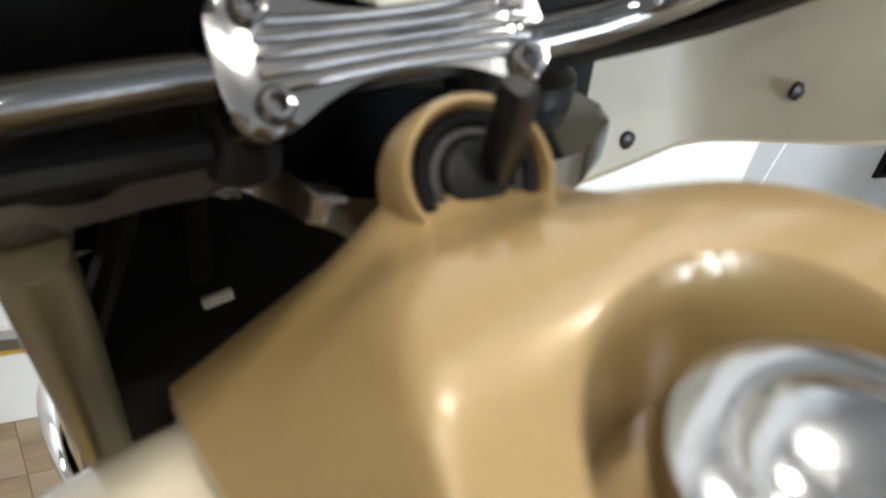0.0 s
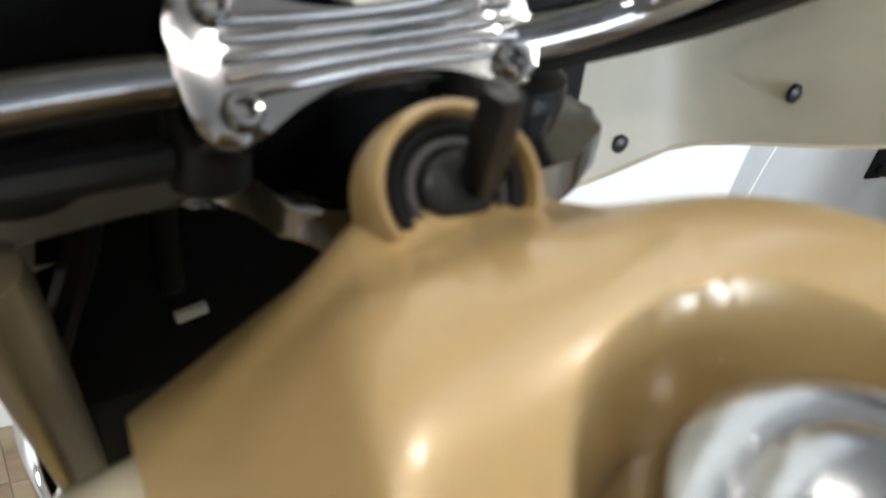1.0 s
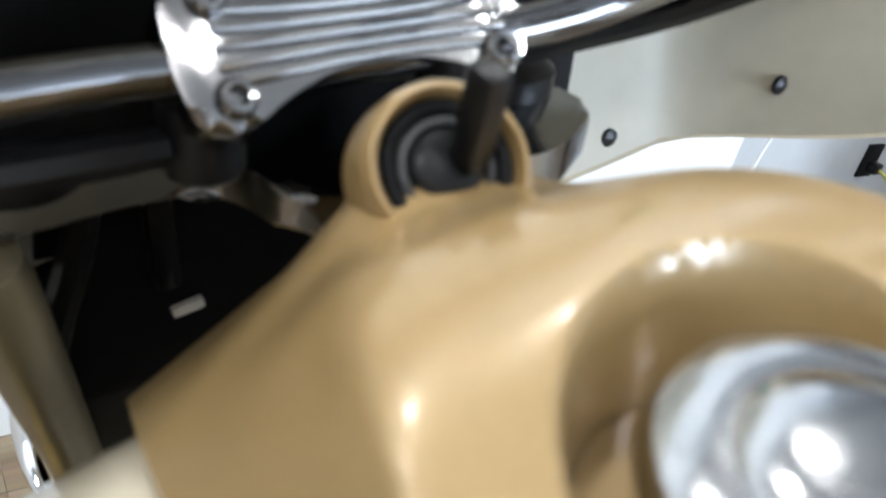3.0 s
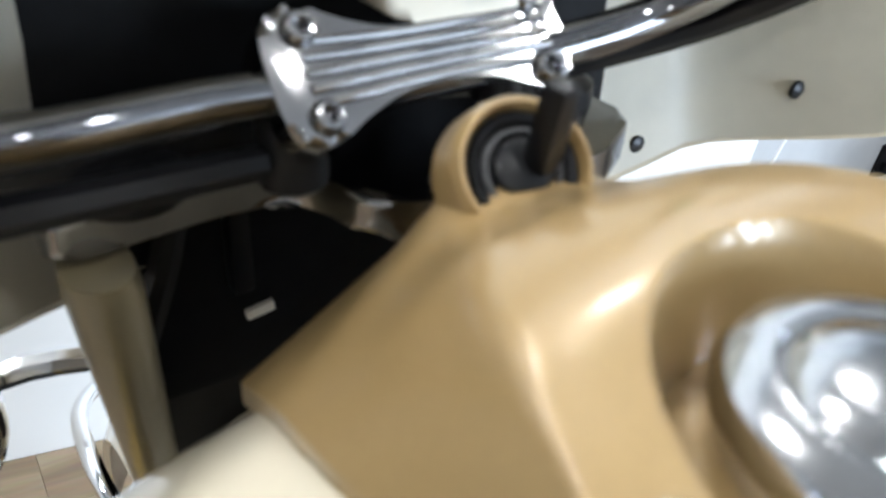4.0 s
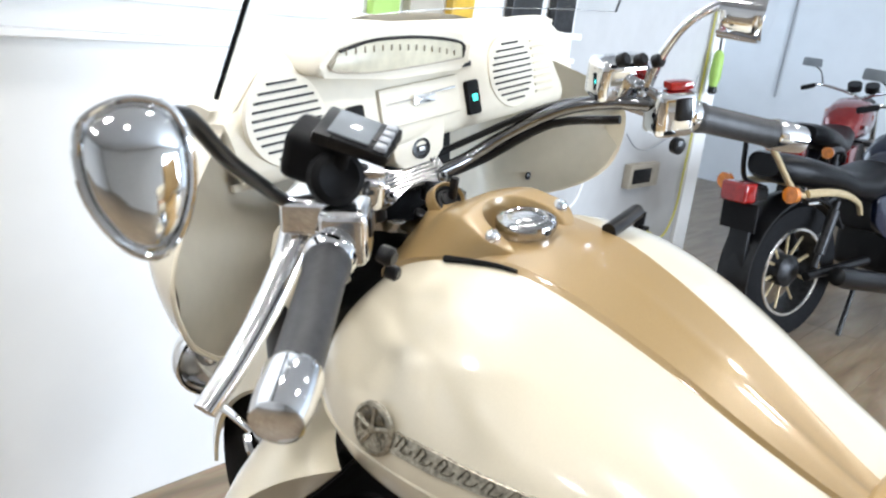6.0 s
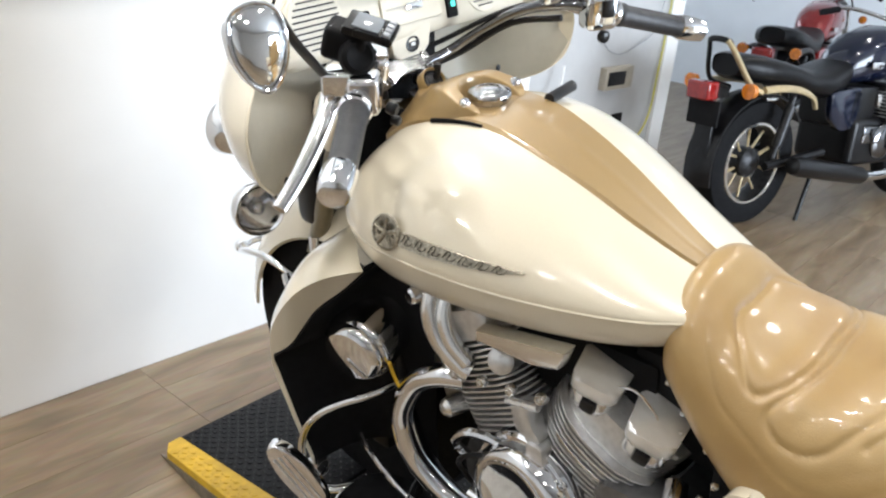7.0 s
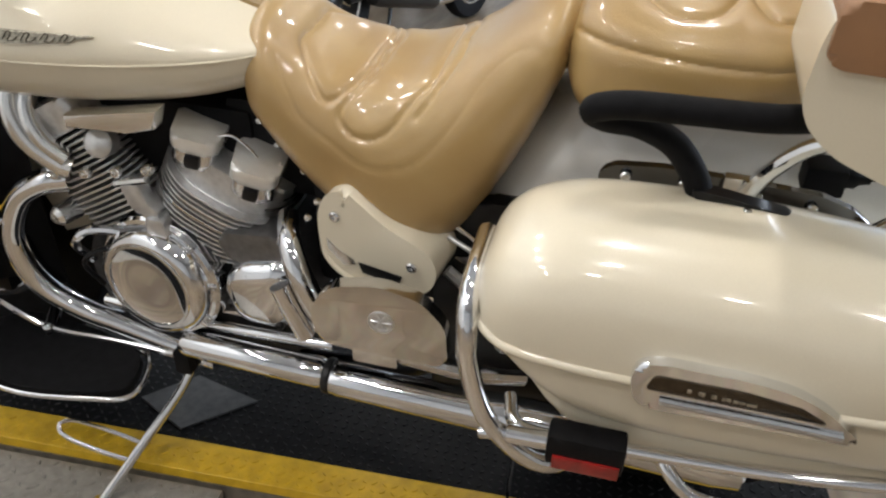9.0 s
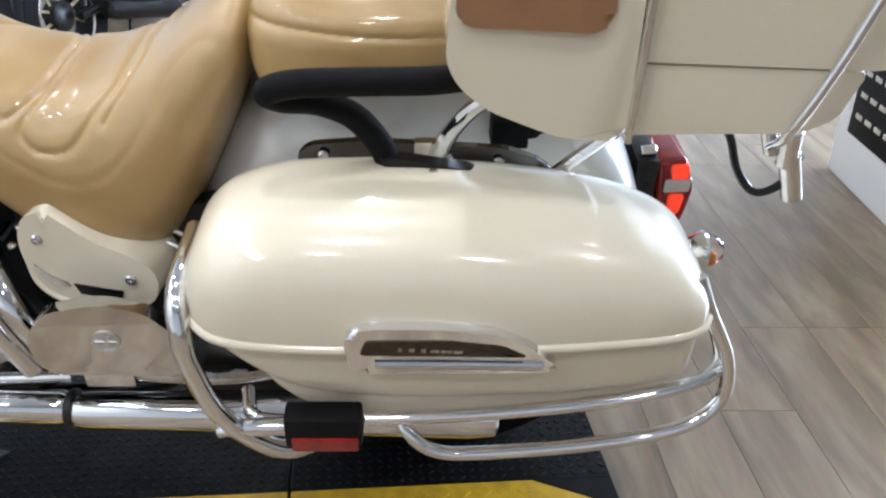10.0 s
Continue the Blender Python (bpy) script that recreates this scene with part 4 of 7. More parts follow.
def side_case(sx):
    flip = (lambda b: b) if sx < 0 else mirrored
    body = part("side_case", flip(loft([case_ring(y, CASE, up=False) for y in spread(-0.675, -1.20, 24)[:-1] + spread(-1.20, -1.246, 10)])), CREAM, bike, "cream hard side case with chrome guard bars")
    part("case_lid", flip(loft([case_ring(y, LID) for y in spread(-0.655, -0.70, 7)[:-1] + spread(-0.70, -1.20, 26)[:-1] + spread(-1.20, -1.25, 10)])), CREAM, body)
    part("lid_lip", flip(tube([(curve(LID, y)[0] + 0.002, y, curve(LID, y)[3] - 0.002) for y in spread(-0.655, -1.25, 60)], 0.0065, 10, 0)), CREAM, body)
    part("case_base", flip(loft([case_ring(y, BASE, up=False) for y in spread(-0.73, -1.225, 24)])), CREAM, body)
    hasp = [(-0.838, 0.812), (-0.845, 0.832), (-0.87, 0.838), (-0.95, 0.837), (-1.00, 0.831), (-1.035, 0.815), (-1.072, 0.784), (-1.068, 0.775), (-0.86, 0.772), (-0.845, 0.784)]
    bm = slab(rounded(hasp, 0.014, 4), "x", -0.495, 0.028, 0.009, 4)
    latch = part("case_latch", flip(bm), CHROME, body, "chrome case latch plate")
    part("latch_recess", flip(slab(rounded([(-0.855, 0.801), (-0.862, 0.822), (-0.95, 0.822), (-1.01, 0.814), (-1.038, 0.799)], 0.006, 3), "x", -0.4965, 0.003, 0.0008)), LATCH_DARK, latch)
    part("latch_bar", flip(tube([(-0.497, -0.872, 0.788), (-0.4975, -0.95, 0.788), (-0.497, -1.055, 0.786)], 0.0045, 8, 2)), CHROME, latch)
    for k, w in enumerate((0.004, 0.006, 0.005, 0.009, 0.012, 0.010)):
        part("latch_lettering", flip(box((-0.4972, -0.899 - 0.0125 * k, 0.8105 - 0.0006 * k), (0.0012, w, 0.0045 if k < 3 else 0.0028), 0)), BADGE, latch, smooth=False)
    # chrome guards
    g1 = [(-0.30, -0.645, 0.82), (-0.42, -0.650, 0.825), (-0.455, -0.655, 0.79), (-0.46, -0.660, 0.74), (-0.46, -0.685, 0.66), (-0.455, -0.735, 0.600), (-0.44, -0.772, 0.578), (-0.41, -0.79, 0.575), (-0.33, -0.795, 0.58)]
    g2 = [(-0.40, -0.705, 0.64), (-0.455, -0.73, 0.648), (-0.458, -0.85, 0.652), (-0.46, -1.0, 0.664), (-0.455, -1.14, 0.678), (-0.445, -1.24, 0.695), (-0.42, -1.29, 0.708), (-0.34, -1.305, 0.71)]
    g3 = [(-0.40, -0.87, 0.65), (-0.455, -0.905, 0.630), (-0.466, -0.94, 0.603), (-0.466, -1.0, 0.598), (-0.464, -1.15, 0.614), (-0.455, -1.25, 0.634), (-0.44, -1.295, 0.668), (-0.435, -1.29, 0.73), (-0.43, -1.255, 0.80), (-0.42, -1.235, 0.845)]
    g1, g2, g3 = [[(x, y, z + 0.006) for x, y, z in g] for g in (g1, g2, g3)]
    part("front_guard", flip(tube(g1, 0.0125, 12, 5)), CHROME, body)
    part("guard_bar", flip(tube(g2, 0.009, 10, 5)), CHROME, body)
    part("lower_guard", flip(tube(g3, 0.009, 10, 5)), CHROME, body)
    rf = part("reflector_block", flip(box((-0.470, -0.808, 0.662), (0.034, 0.092, 0.048), 0.006)), BLACK_MATT, body, "black reflector holder with a red reflector")
    part("reflector", flip(box((-0.484, -0.810, 0.646), (0.012, 0.080, 0.022), 0.003)), RED, rf)
    part("guard_stub", flip(join(rod((-0.462, -0.712, 0.648), (-0.466, -0.765, 0.655), 0.012), rod((-0.462, -0.678, 0.64), (-0.463, -0.70, 0.645), 0.008))), CHROME, body)
    body.location = (0, 0, 0.014)
    return body


side_case(-1)
side_case(1)

# -- passenger grab handle, its bracket and the case carrier rail --
grab = part("grab_handle", tube([(-0.30, -0.985, 1.05), (-0.325, -0.93, 1.055), (-0.33, -0.86, 1.055), (-0.33, -0.79, 1.052), (-0.325, -0.755, 1.040), (-0.315, -0.768, 1.026), (-0.305, -0.805, 1.018), (-0.30, -0.845, 0.998), (-0.30, -0.872, 0.965), (-0.30, -0.884, 0.94)],
                                  0.0155, 14, 6), RUBBER, bike, "black padded passenger grab handle")
part("grab_foot", slab(rounded([(-0.87, 0.955), (-0.89, 0.925), (-0.95, 0.918), (-0.99, 0.922), (-0.985, 0.938), (-0.90, 0.952)], 0.01, 3), "x", -0.318, 0.02, 0.002), BLACK, grab)
part("grab_bolt", bolt((-0.322, -0.935, 0.933), (-1, 0, 0.2), 0.010, 0.008), ALLOY_BRIGHT, grab)
rail = part("carrier_rail", slab(rounded([(-0.766, 0.898), (-0.769, 0.912), (-0.786, 0.923), (-0.845, 0.9285), (-0.944, 0.9245), (-1.028, 0.920), (-1.065, 0.908), (-1.092, 0.890), (-1.080, 0.875), (-1.02, 0.888), (-0.947, 0.892), (-0.85, 0.893)], 0.006, 3), "x", -0.235, 0.012, 0.003), CHROME_GREY, bike,
            "flat chrome carrier rail above the side case")
for yy, zz in ((-0.80, 0.911), (-0.87, 0.912), (-0.955, 0.910), (-1.02, 0.904)):
    part("rail_bolt", bolt((-0.238, yy, zz), (-1, 0, 0), 0.007, 0.006), ALLOY_BRIGHT, rail)
strut = part("trunk_strut", tube([(-0.245, -0.94, 0.905), (-0.262, -0.955, 0.955), (-0.275, -0.985, 1.0), (-0.285, -1.02, 1.022), (-0.28, -1.07, 1.03)], 0.010, 10, 4, flat=1.6), CHROME, bike, "chrome bracket carrying the trunk")
part("strut_foot", box((-0.243, -0.935, 0.912), (0.016, 0.045, 0.05), 0.004), CHROME_WORN, strut)
part("rear_strut", tube([(-0.25, -1.080, 0.885), (-0.26, -1.12, 0.93), (-0.27, -1.16, 0.975), (-0.28, -1.19, 1.02)], 0.009, 10, 4, flat=1.5), CHROME, strut)
part("cable_connector", box((-0.158, -1.040, 0.906), (0.042, 0.050, 0.038), 0.004), BLACK_MATT, bike, "black cable connector by the rear mudguard")
part("connector_plug", lathe([(0, 0.014), (0.012, 0.013), (0.018, 0.008), (0.030, 0.006)], (-0.160, -1.064, 0.908), (0, -1, 0.05), 14), BLACK_MATT, bike)
part("connector_cable", tube([(-0.160, -1.092, 0.909), (-0.162, -1.105, 0.914), (-0.16, -1.118, 0.924), (-0.15, -1.13, 0.93)], 0.0028, 8, 4), BLACK, bike)

# -- trunk with armrest pods --
trunk = new("trunk")
trunk.parent = bike
tagged(trunk, "cream rear trunk with brown armrest pads")
pod = [(-0.942, 1.105), (-0.945, 1.165), (-0.955, 1.20), (-1.128, 1.20), (-1.133, 1.016), (-1.06, 1.022), (-0.985, 1.052), (-0.955, 1.078)]
for sx in (-1, 1):
    flip = (lambda b: b) if sx < 0 else mirrored
    part("armrest_pod", flip(slab(rounded(pod, 0.018, 4), "x", -0.385, 0.145, 0.014, 3)), CREAM, trunk)
    part("armrest_pad", flip(slab(rounded([(-0.95, 1.150), (-0.952, 1.205), (-1.098, 1.205), (-1.102, 1.150), (-1.085, 1.138), (-0.965, 1.142)], 0.014, 4), "x", -0.392, 0.155, 0.010, 3)), LEATHER_DARK, trunk, "brown padded armrest")
part("trunk_body", slab(rounded([(-1.137, 1.02), (-1.137, 1.0995), (-1.372, 1.0945), (-1.355, 1.04), (-1.32, 1.024)], 0.006, 4), "x", -0.374, 0.748, 0.004, 3), CREAM, trunk)
part("trunk_lid", slab(rounded([(-1.137, 1.103), (-1.137, 1.27), (-1.18, 1.31), (-1.38, 1.31), (-1.43, 1.25), (-1.40, 1.10), (-1.375, 1.097)], 0.006, 4), "x", -0.376, 0.752, 0.005, 3), CREAM, trunk)
part("trunk_trim", tube([(-0.386, -1.135, 1.018), (-0.388, -1.135, 1.10), (-0.388, -1.135, 1.22)], 0.0045, 8, 2), CHROME, trunk)
part("trunk_rail", tube([(-0.36, -1.30, 1.0), (-0.388, -1.303, 1.031), (-0.392, -1.328, 1.104), (-0.392, -1.346, 1.168), (-0.392, -1.362, 1.23)], 0.0055, 10, 5), CHROME, trunk)
part("backrest", slab(rounded([(-0.98, 1.14), (-0.965, 1.42), (-1.0, 1.45), (-1.10, 1.44), (-1.12, 1.14)], 0.03, 4), "x", -0.23, 0.46, 0.02, 3), LEATHER, trunk, "tan leather passenger backrest")
part("aerial_mount", join(rod((-0.36, -1.32, 1.02), (-0.357, -1.326, 0.975), 0.012), rod((-0.345, -1.30, 1.015), (-0.35, -1.31, 0.985), 0.009)), CHROME_WORN, trunk)
part("aerial_sleeve", rod((-0.357, -1.326, 0.990), (-0.355, -1.346, 0.93), 0.012), CHROME_WORN, trunk)
part("aerial_cable", tube([(-0.33, -1.25, 1.02), (-0.325, -1.27, 0.99), (-0.32, -1.29, 0.945), (-0.335, -1.31, 0.925), (-0.35, -1.33, 0.945), (-0.355, -1.34, 0.985)], 0.005, 8, 5), BLACK, trunk)

# -- rear lamps --
tail = part("tail_lamp", slab(rounded([(-1.285, 0.795), (-1.335, 0.80), (-1.352, 0.745), (-1.345, 0.69), (-1.325, 0.645), (-1.305, 0.66)], 0.012, 3), "x", -0.05, 0.10, 0.012, 3), RED, bike, "red tail lamp, lit")
part("lamp_element", slab(rounded([(-1.315, 0.735), (-1.34, 0.735), (-1.335, 0.70), (-1.318, 0.695)], 0.006, 3), "x", -0.056, 0.02, 0.003), REDGLOW, tail)
part("lamp_upper_element", slab(rounded([(-1.31, 0.788), (-1.338, 0.79), (-1.342, 0.765), (-1.315, 0.763)], 0.005, 3), "x", -0.055, 0.02, 0.003), REDGLOW, tail)
part("lamp_band", slab(rounded([(-1.305, 0.762), (-1.348, 0.764), (-1.346, 0.740), (-1.305, 0.738)], 0.004, 3), "x", -0.0535, 0.02, 0.003), ALLOY, tail)
part("lamp_bracket", box((-0.01, -1.272, 0.735), (0.10, 0.035, 0.13), 0.006), STEEL_DARK, tail)
part("lamp_chrome", box((-0.03, -1.30, 0.655), (0.09, 0.05, 0.03), 0.008), CHROME_WORN, tail)
part("lamp_knuckle", rod((-0.04, -1.262, 0.805), (-0.04, -1.285, 0.808), 0.009), CHROME_WORN, tail)
IND = Vector((-0.17, -1.325, 0.715))
rturn = part("rear_indicator", lathe([(-0.02, 0.008), (-0.008, 0.018), (0.004, 0.026), (0.014, 0.029), (0.018, 0.027)], IND, (0, -1, 0), 24), CHROME, bike, "chrome rear indicator")
part("indicator_lens", lathe([(0.015, 0.026), (0.030, 0.024), (0.042, 0.016), (0.046, 0.002)], IND, (0, -1, 0), 24), LENS_GLASS, rturn)
part("indicator_stem", tube([IND, IND + Vector((0.05, 0.03, -0.01)), (-0.04, -1.27, 0.69)], 0.008, 8, 3), CHROME, rturn)
part("indicator_bulb", ball(IND + Vector((0, -0.026, -0.012)), 0.009), AMBER, rturn)

# -- side cover, foot plate, frame parts under the seat --
cov = [(-0.432, 0.824), (-0.402, 0.812), (-0.387, 0.782), (-0.384, 0.747), (-0.393, 0.699), (-0.423, 0.670), (-0.475, 0.660), (-0.531, 0.667), (-0.563, 0.688), (-0.572, 0.72), (-0.564, 0.746), (-0.539, 0.762), (-0.495, 0.778), (-0.448, 0.812)]
side_cover = part("side_cover", slab(rounded(cov, 0.022, 5), "x", -0.250, 0.08, 0.026, 6), CREAM, bike, "cream side cover with a dark script plate")
side_cover.matrix_local = Matrix.Translation((-0.238, -0.411, 0)) @ pose(0, 0, 0, 0, 0, -8) @ Matrix.Translation((0.250, 0.411, 0))
part("cover_lip", tube([(-0.246, -0.388, 0.735), (-0.25, -0.396, 0.70), (-0.252, -0.425, 0.676), (-0.252, -0.475, 0.667), (-0.252, -0.528, 0.674)], 0.004, 8, 4), CREAM, side_cover)
part("script_plate", slab([(-0.449, 0.705), (-0.455, 0.689), (-0.513, 0.682), (-0.518, 0.700)], "x", -0.2525, 0.005, 0.001), BLACK, side_cover, "black script plate")
part("chrome_flash", slab([(-0.398, 0.735), (-0.40, 0.715), (-0.425, 0.693), (-0.445, 0.700), (-0.44, 0.709), (-0.415, 0.72)], "x", -0.2515, 0.004, 0.001), ALLOY_BRIGHT, side_cover)
for yy, zz in ((-0.414, 0.776), (-0.533, 0.722)):
    part("cover_screw", bolt((-0.249, yy, zz), (-1, 0, 0), 0.0085, 0.006), CHROME_WORN, side_cover)
plate = [(-0.405, 0.600), (-0.398, 0.655), (-0.425, 0.697), (-0.50, 0.712), (-0.565, 0.700), (-0.598, 0.665), (-0.602, 0.600), (-0.585, 0.588), (-0.43, 0.592)]
bm = slab(rounded(plate, 0.02, 5), "x", -0.318, 0.022, 0.007, 3)
bmesh.ops.bisect_plane(bm, geom=list(bm.verts) + list(bm.edges) + list(bm.faces), plane_co=(-0.318, -0.5, 0.682), plane_no=(0, 0.06, 1))
for v in bm.verts:
    v.co.x += 0.24 * max(0.0, v.co.z - 0.682 + 0.06 * (v.co.y + 0.5))
heel = part("passenger_footplate", bm, CHROME_PLATE, bike, "polished folded-up passenger footboard")
part("plate_emblem", lathe([(0, 0.019), (0.002, 0.0185), (0.002, 0.015), (0.0005, 0.0145), (0.0005, 0.001)], (-0.318, -0.505, 0.655), (-1, 0, 0), 28), ALLOY, heel)
heel.location = (0, 0, 0.012)
for k in range(3):
    a = k * math.pi / 3
    dv = Vector((0, math.cos(a), math.sin(a))) * 0.015
    part("emblem_bar", tube([Vector((-0.319, -0.505, 0.655)) - dv, Vector((-0.319, -0.505, 0.655)) + dv], 0.0022, 6, 0), ALLOY, heel)
part("plate_hinge", join(box((-0.29, -0.49, 0.575), (0.04, 0.07, 0.035), 0.005), tube([(-0.26, -0.46, 0.54), (-0.27, -0.48, 0.56), (-0.29, -0.50, 0.575)], 0.016, 10, 3)), CHROME_WORN, heel)
part("plate_arm", tube([(-0.245, -0.47, 0.53), (-0.26, -0.55, 0.535), (-0.25, -0.63, 0.52), (-0.22, -0.70, 0.50)], 0.014, 10, 4, flat=1.4), CHROME_WORN, heel)

# -- frame and dark innards --
frame_ob = part("main_frame", join(tube([(-0.10, 0.32, 0.93), (-0.15, 0.25, 0.72), (-0.16, 0.20, 0.48), (-0.17, 0.05, 0.40), (-0.17, -0.30, 0.40), (-0.17, -0.55, 0.46), (-0.15, -0.62, 0.60)], 0.018, 10, 5),
                               tube([(0.10, 0.32, 0.93), (0.15, 0.25, 0.72), (0.16, 0.20, 0.48), (0.17, 0.05, 0.40), (0.17, -0.30, 0.40), (0.17, -0.55, 0.46), (0.15, -0.62, 0.60)], 0.018, 10, 5),
                               tube([(0, 0.33, 1.0), (0, 0.1, 0.90), (0, -0.25, 0.86), (0, -0.60, 0.82)], 0.03, 10, 4),
                               # Not a frame part: a box added to keep the steering gap dark.
                               box((0, 0.535, 0.93), (0.20, 0.07, 0.25), 0.02)), BLACK, bike, "black tubular frame with an added dark filler box")
part("air_box", box((0, -0.05, 0.80), (0.28, 0.40, 0.13), 0.02), BLACK_MATT, bike)
part("inner_tray", box((0, -0.33, 0.80), (0.26, 0.26, 0.16), 0.02), BLACK_MATT, bike)
part("battery_box", box((0, -0.47, 0.70), (0.34, 0.24, 0.22), 0.02), BLACK_MATT, bike)
part("swing_arm", join(box((-0.15, -0.72, 0.50), (0.05, 0.50, 0.07), 0.015), box((0.15, -0.72, 0.50), (0.05, 0.50, 0.07), 0.015), rod((-0.17, -0.48, 0.52), (0.17, -0.48, 0.52), 0.03)), BLACK, bike)
part("inner_bracket", join(tube([(-0.22, -0.575, 0.70), (-0.225, -0.62, 0.665), (-0.22, -0.655, 0.61), (-0.21, -0.66, 0.56)], 0.009, 8, 4, flat=1.8), tube([(-0.20, -0.57, 0.745), (-0.21, -0.64, 0.715)], 0.004, 6, 0)), ALLOY, bike)
part("radiator", box((0, 0.30, 0.62), (0.34, 0.05, 0.40), 0.01), BLACK_MATT, bike, "black radiator behind the front wheel")

# Glossy panel, also added as black fill for the shaded gap under the seat.
inner = part("rear_gap_panel", slab(rounded([(-0.545, 0.40), (-0.545, 0.74), (-0.60, 0.80), (-0.70, 0.80), (-0.76, 0.70), (-0.76, 0.42)], 0.03, 4), "x", -0.182, 0.03, 0.006), BLACK, bike, "glossy black panel filling the dark gap ahead of the rear wheel")
part("guard_trim", tube([(-0.186, -0.575, 0.757), (-0.188, -0.60, 0.742), (-0.188, -0.625, 0.72), (-0.186, -0.64, 0.69)], 0.0035, 8, 4), CHROME_WORN, inner)
part("guard_tab", slab(rounded([(-0.575, 0.700), (-0.60, 0.690), (-0.618, 0.655), (-0.605, 0.62), (-0.62, 0.61), (-0.64, 0.64), (-0.645, 0.70), (-0.62, 0.712)], 0.008, 3), "x", -0.190, 0.006, 0.002), CHROME_WORN, inner)

# -- engine --
CASEX = -0.205
engine = part("crankcase", loft([[(x, y, z) for x in (sx,) for y, z in rounded([(0.04, 0.45), (0.07, 0.56), (0.02, 0.66), (-0.14, 0.69), (-0.34, 0.66), (-0.37, 0.52), (-0.32, 0.43), (-0.05, 0.41)], 0.05, 5)] for sx in (-0.185, -0.15, 0.15, 0.185)]), CASTING, bike,
              "grey cast V-twin style engine with chrome covers")
part("crank_edge", box((0, -0.15, 0.42), (0.30, 0.34, 0.05), 0.012), STEEL_DARK, engine)


def fin_stack(base, axis, count, pitch, half, depth, grow, name, bow):
    """Cooling fins round a cylinder, each its own plate, with a barrel inside."""
    a = Vector(axis).normalized()
    m = a.to_track_quat("Z", "X").to_matrix().to_4x4()
    m = Matrix.Translation(base) @ Matrix((( *Vector((1, 0, 0)), 0), (*(a.cross(Vector((1, 0, 0)))), 0), (*a, 0), (0, 0, 0, 1))).transposed()
    cyl = part(name, moved(lathe([(0, half * 0.74), (count * pitch, half * 0.8)], (0, 0, 0), (0, 0, 1), 24), m), STEEL_DARK, engine)
    for k in range(count):
        w = half * (1 + grow * k / count)
        part("fin", moved(slab([(w * power(math.cos(q), bow), depth * power(math.sin(q), bow)) for q in [2 * math.pi * j / 40 for j in range(40)]], "z", k * pitch, 0.0036, 0.001, 1), m), ALLOY, cyl)
    return cyl, m


F_AX, R_AX = Vector((0, 0.50, 0.866)), Vector((0, -0.46, 0.888))
front_cyl, FM = fin_stack(Vector((-0.085, -0.035, 0.630)), F_AX, 20, 0.0102, 0.105, 0.082, 0.08, "front_cylinder", 0.45)
rear_cyl, RM = fin_stack(Vector((-0.085, -0.148, 0.640)), R_AX, 11, 0.0105, 0.118, 0.112, 0.06, "rear_cylinder", 0.75)
# rear head with bright machined fin edges and two plated rocker covers
for k in range(7):
    part("head_fin", moved(slab([((0.126 - 0.005 * k) * power(math.cos(q), 0.8), (0.118 - 0.003 * k) * power(math.sin(q), 0.8)) for q in [2 * math.pi * j / 44 for j in range(44)]], "z", 0.066 + k * 0.0135, 0.0048, 0.0014, 1), RM), COVER, rear_cyl)
part("head", moved(slab([(0.106 * power(math.cos(q), 0.7), 0.098 * power(math.sin(q), 0.7)) for q in [2 * math.pi * j / 44 for j in range(44)]], "z", 0.075, 0.088, 0.014, 2), RM), ALLOY, rear_cyl)


def rocker(c, parent, turn=0.0):
    cov = part("rocker_cover", moved(slab(rounded([(-0.040, -0.028), (0.034, -0.034), (0.044, 0.0), (0.034, 0.034), (-0.040, 0.028)], 0.014, 4), "z", 0, 0.046, 0.011, 3), Matrix.Translation(c) @ turn), CHROME_WORN, parent, "polished rocker cover")
    # The top is whiter than the sides to imitate light from above.
    part("cover_top", moved(slab(rounded([(-0.043, -0.031), (0.036, -0.037), (0.047, 0.0), (0.036, 0.037), (-0.043, 0.031)], 0.014, 4), "z", 0.030, 0.024, 0.008, 3), Matrix.Translation(c) @ turn), SATIN, cov)
    part("cover_notch", moved(box((-0.040, 0.0, 0.016), (0.016, 0.022, 0.022), 0.006), Matrix.Translation(c) @ turn), BLACK, cov)


def plate_turn(axis, spin=0.0):
    a = Vector(axis).normalized()
    return Matrix(((1, 0, 0, 0), (*a.cross(Vector((1, 0, 0))), 0), (*a, 0), (0, 0, 0, 1))).transposed() @ pose(0, 0, 0, 0, 0, spin)


rocker(Vector((-0.152, -0.164, 0.788)), rear_cyl, plate_turn((-0.14, -0.24, 0.95), 12) @ Matrix.Scale(1.12, 4))
rocker(Vector((-0.158, -0.254, 0.752)), rear_cyl, plate_turn((-0.14, -0.30, 0.94), 12) @ Matrix.Scale(1.12, 4))
part("cover_pipe", tube([(-0.175, -0.205, 0.835), (-0.175, -0.235, 0.842), (-0.172, -0.262, 0.82), (-0.17, -0.28, 0.795), (-0.165, -0.305, 0.80)], 0.0020, 8, 5), CHROME_WORN, rear_cyl)
# front head details
part("front_head", moved(slab(rounded([(-0.112, -0.075), (0.11, -0.075), (0.11, 0.075), (-0.112, 0.075)], 0.02, 4), "z", 0.195, 0.05, 0.01, 2), FM), ALLOY, front_cyl)
part("plug_boss", join(moved(lathe([(0, 0.022), (0.03, 0.022), (0.036, 0.014)], (-0.10, -0.08, 0.155), (-1, -0.4, 0.3), 18), FM)), ALLOY, front_cyl)
part("front_boss", lathe([(0, 0.020), (0.035, 0.018), (0.042, 0.010)], (-0.17, 0.078, 0.655), (-1, 0.3, 0.0), 18), ALLOY_BRIGHT, front_cyl)
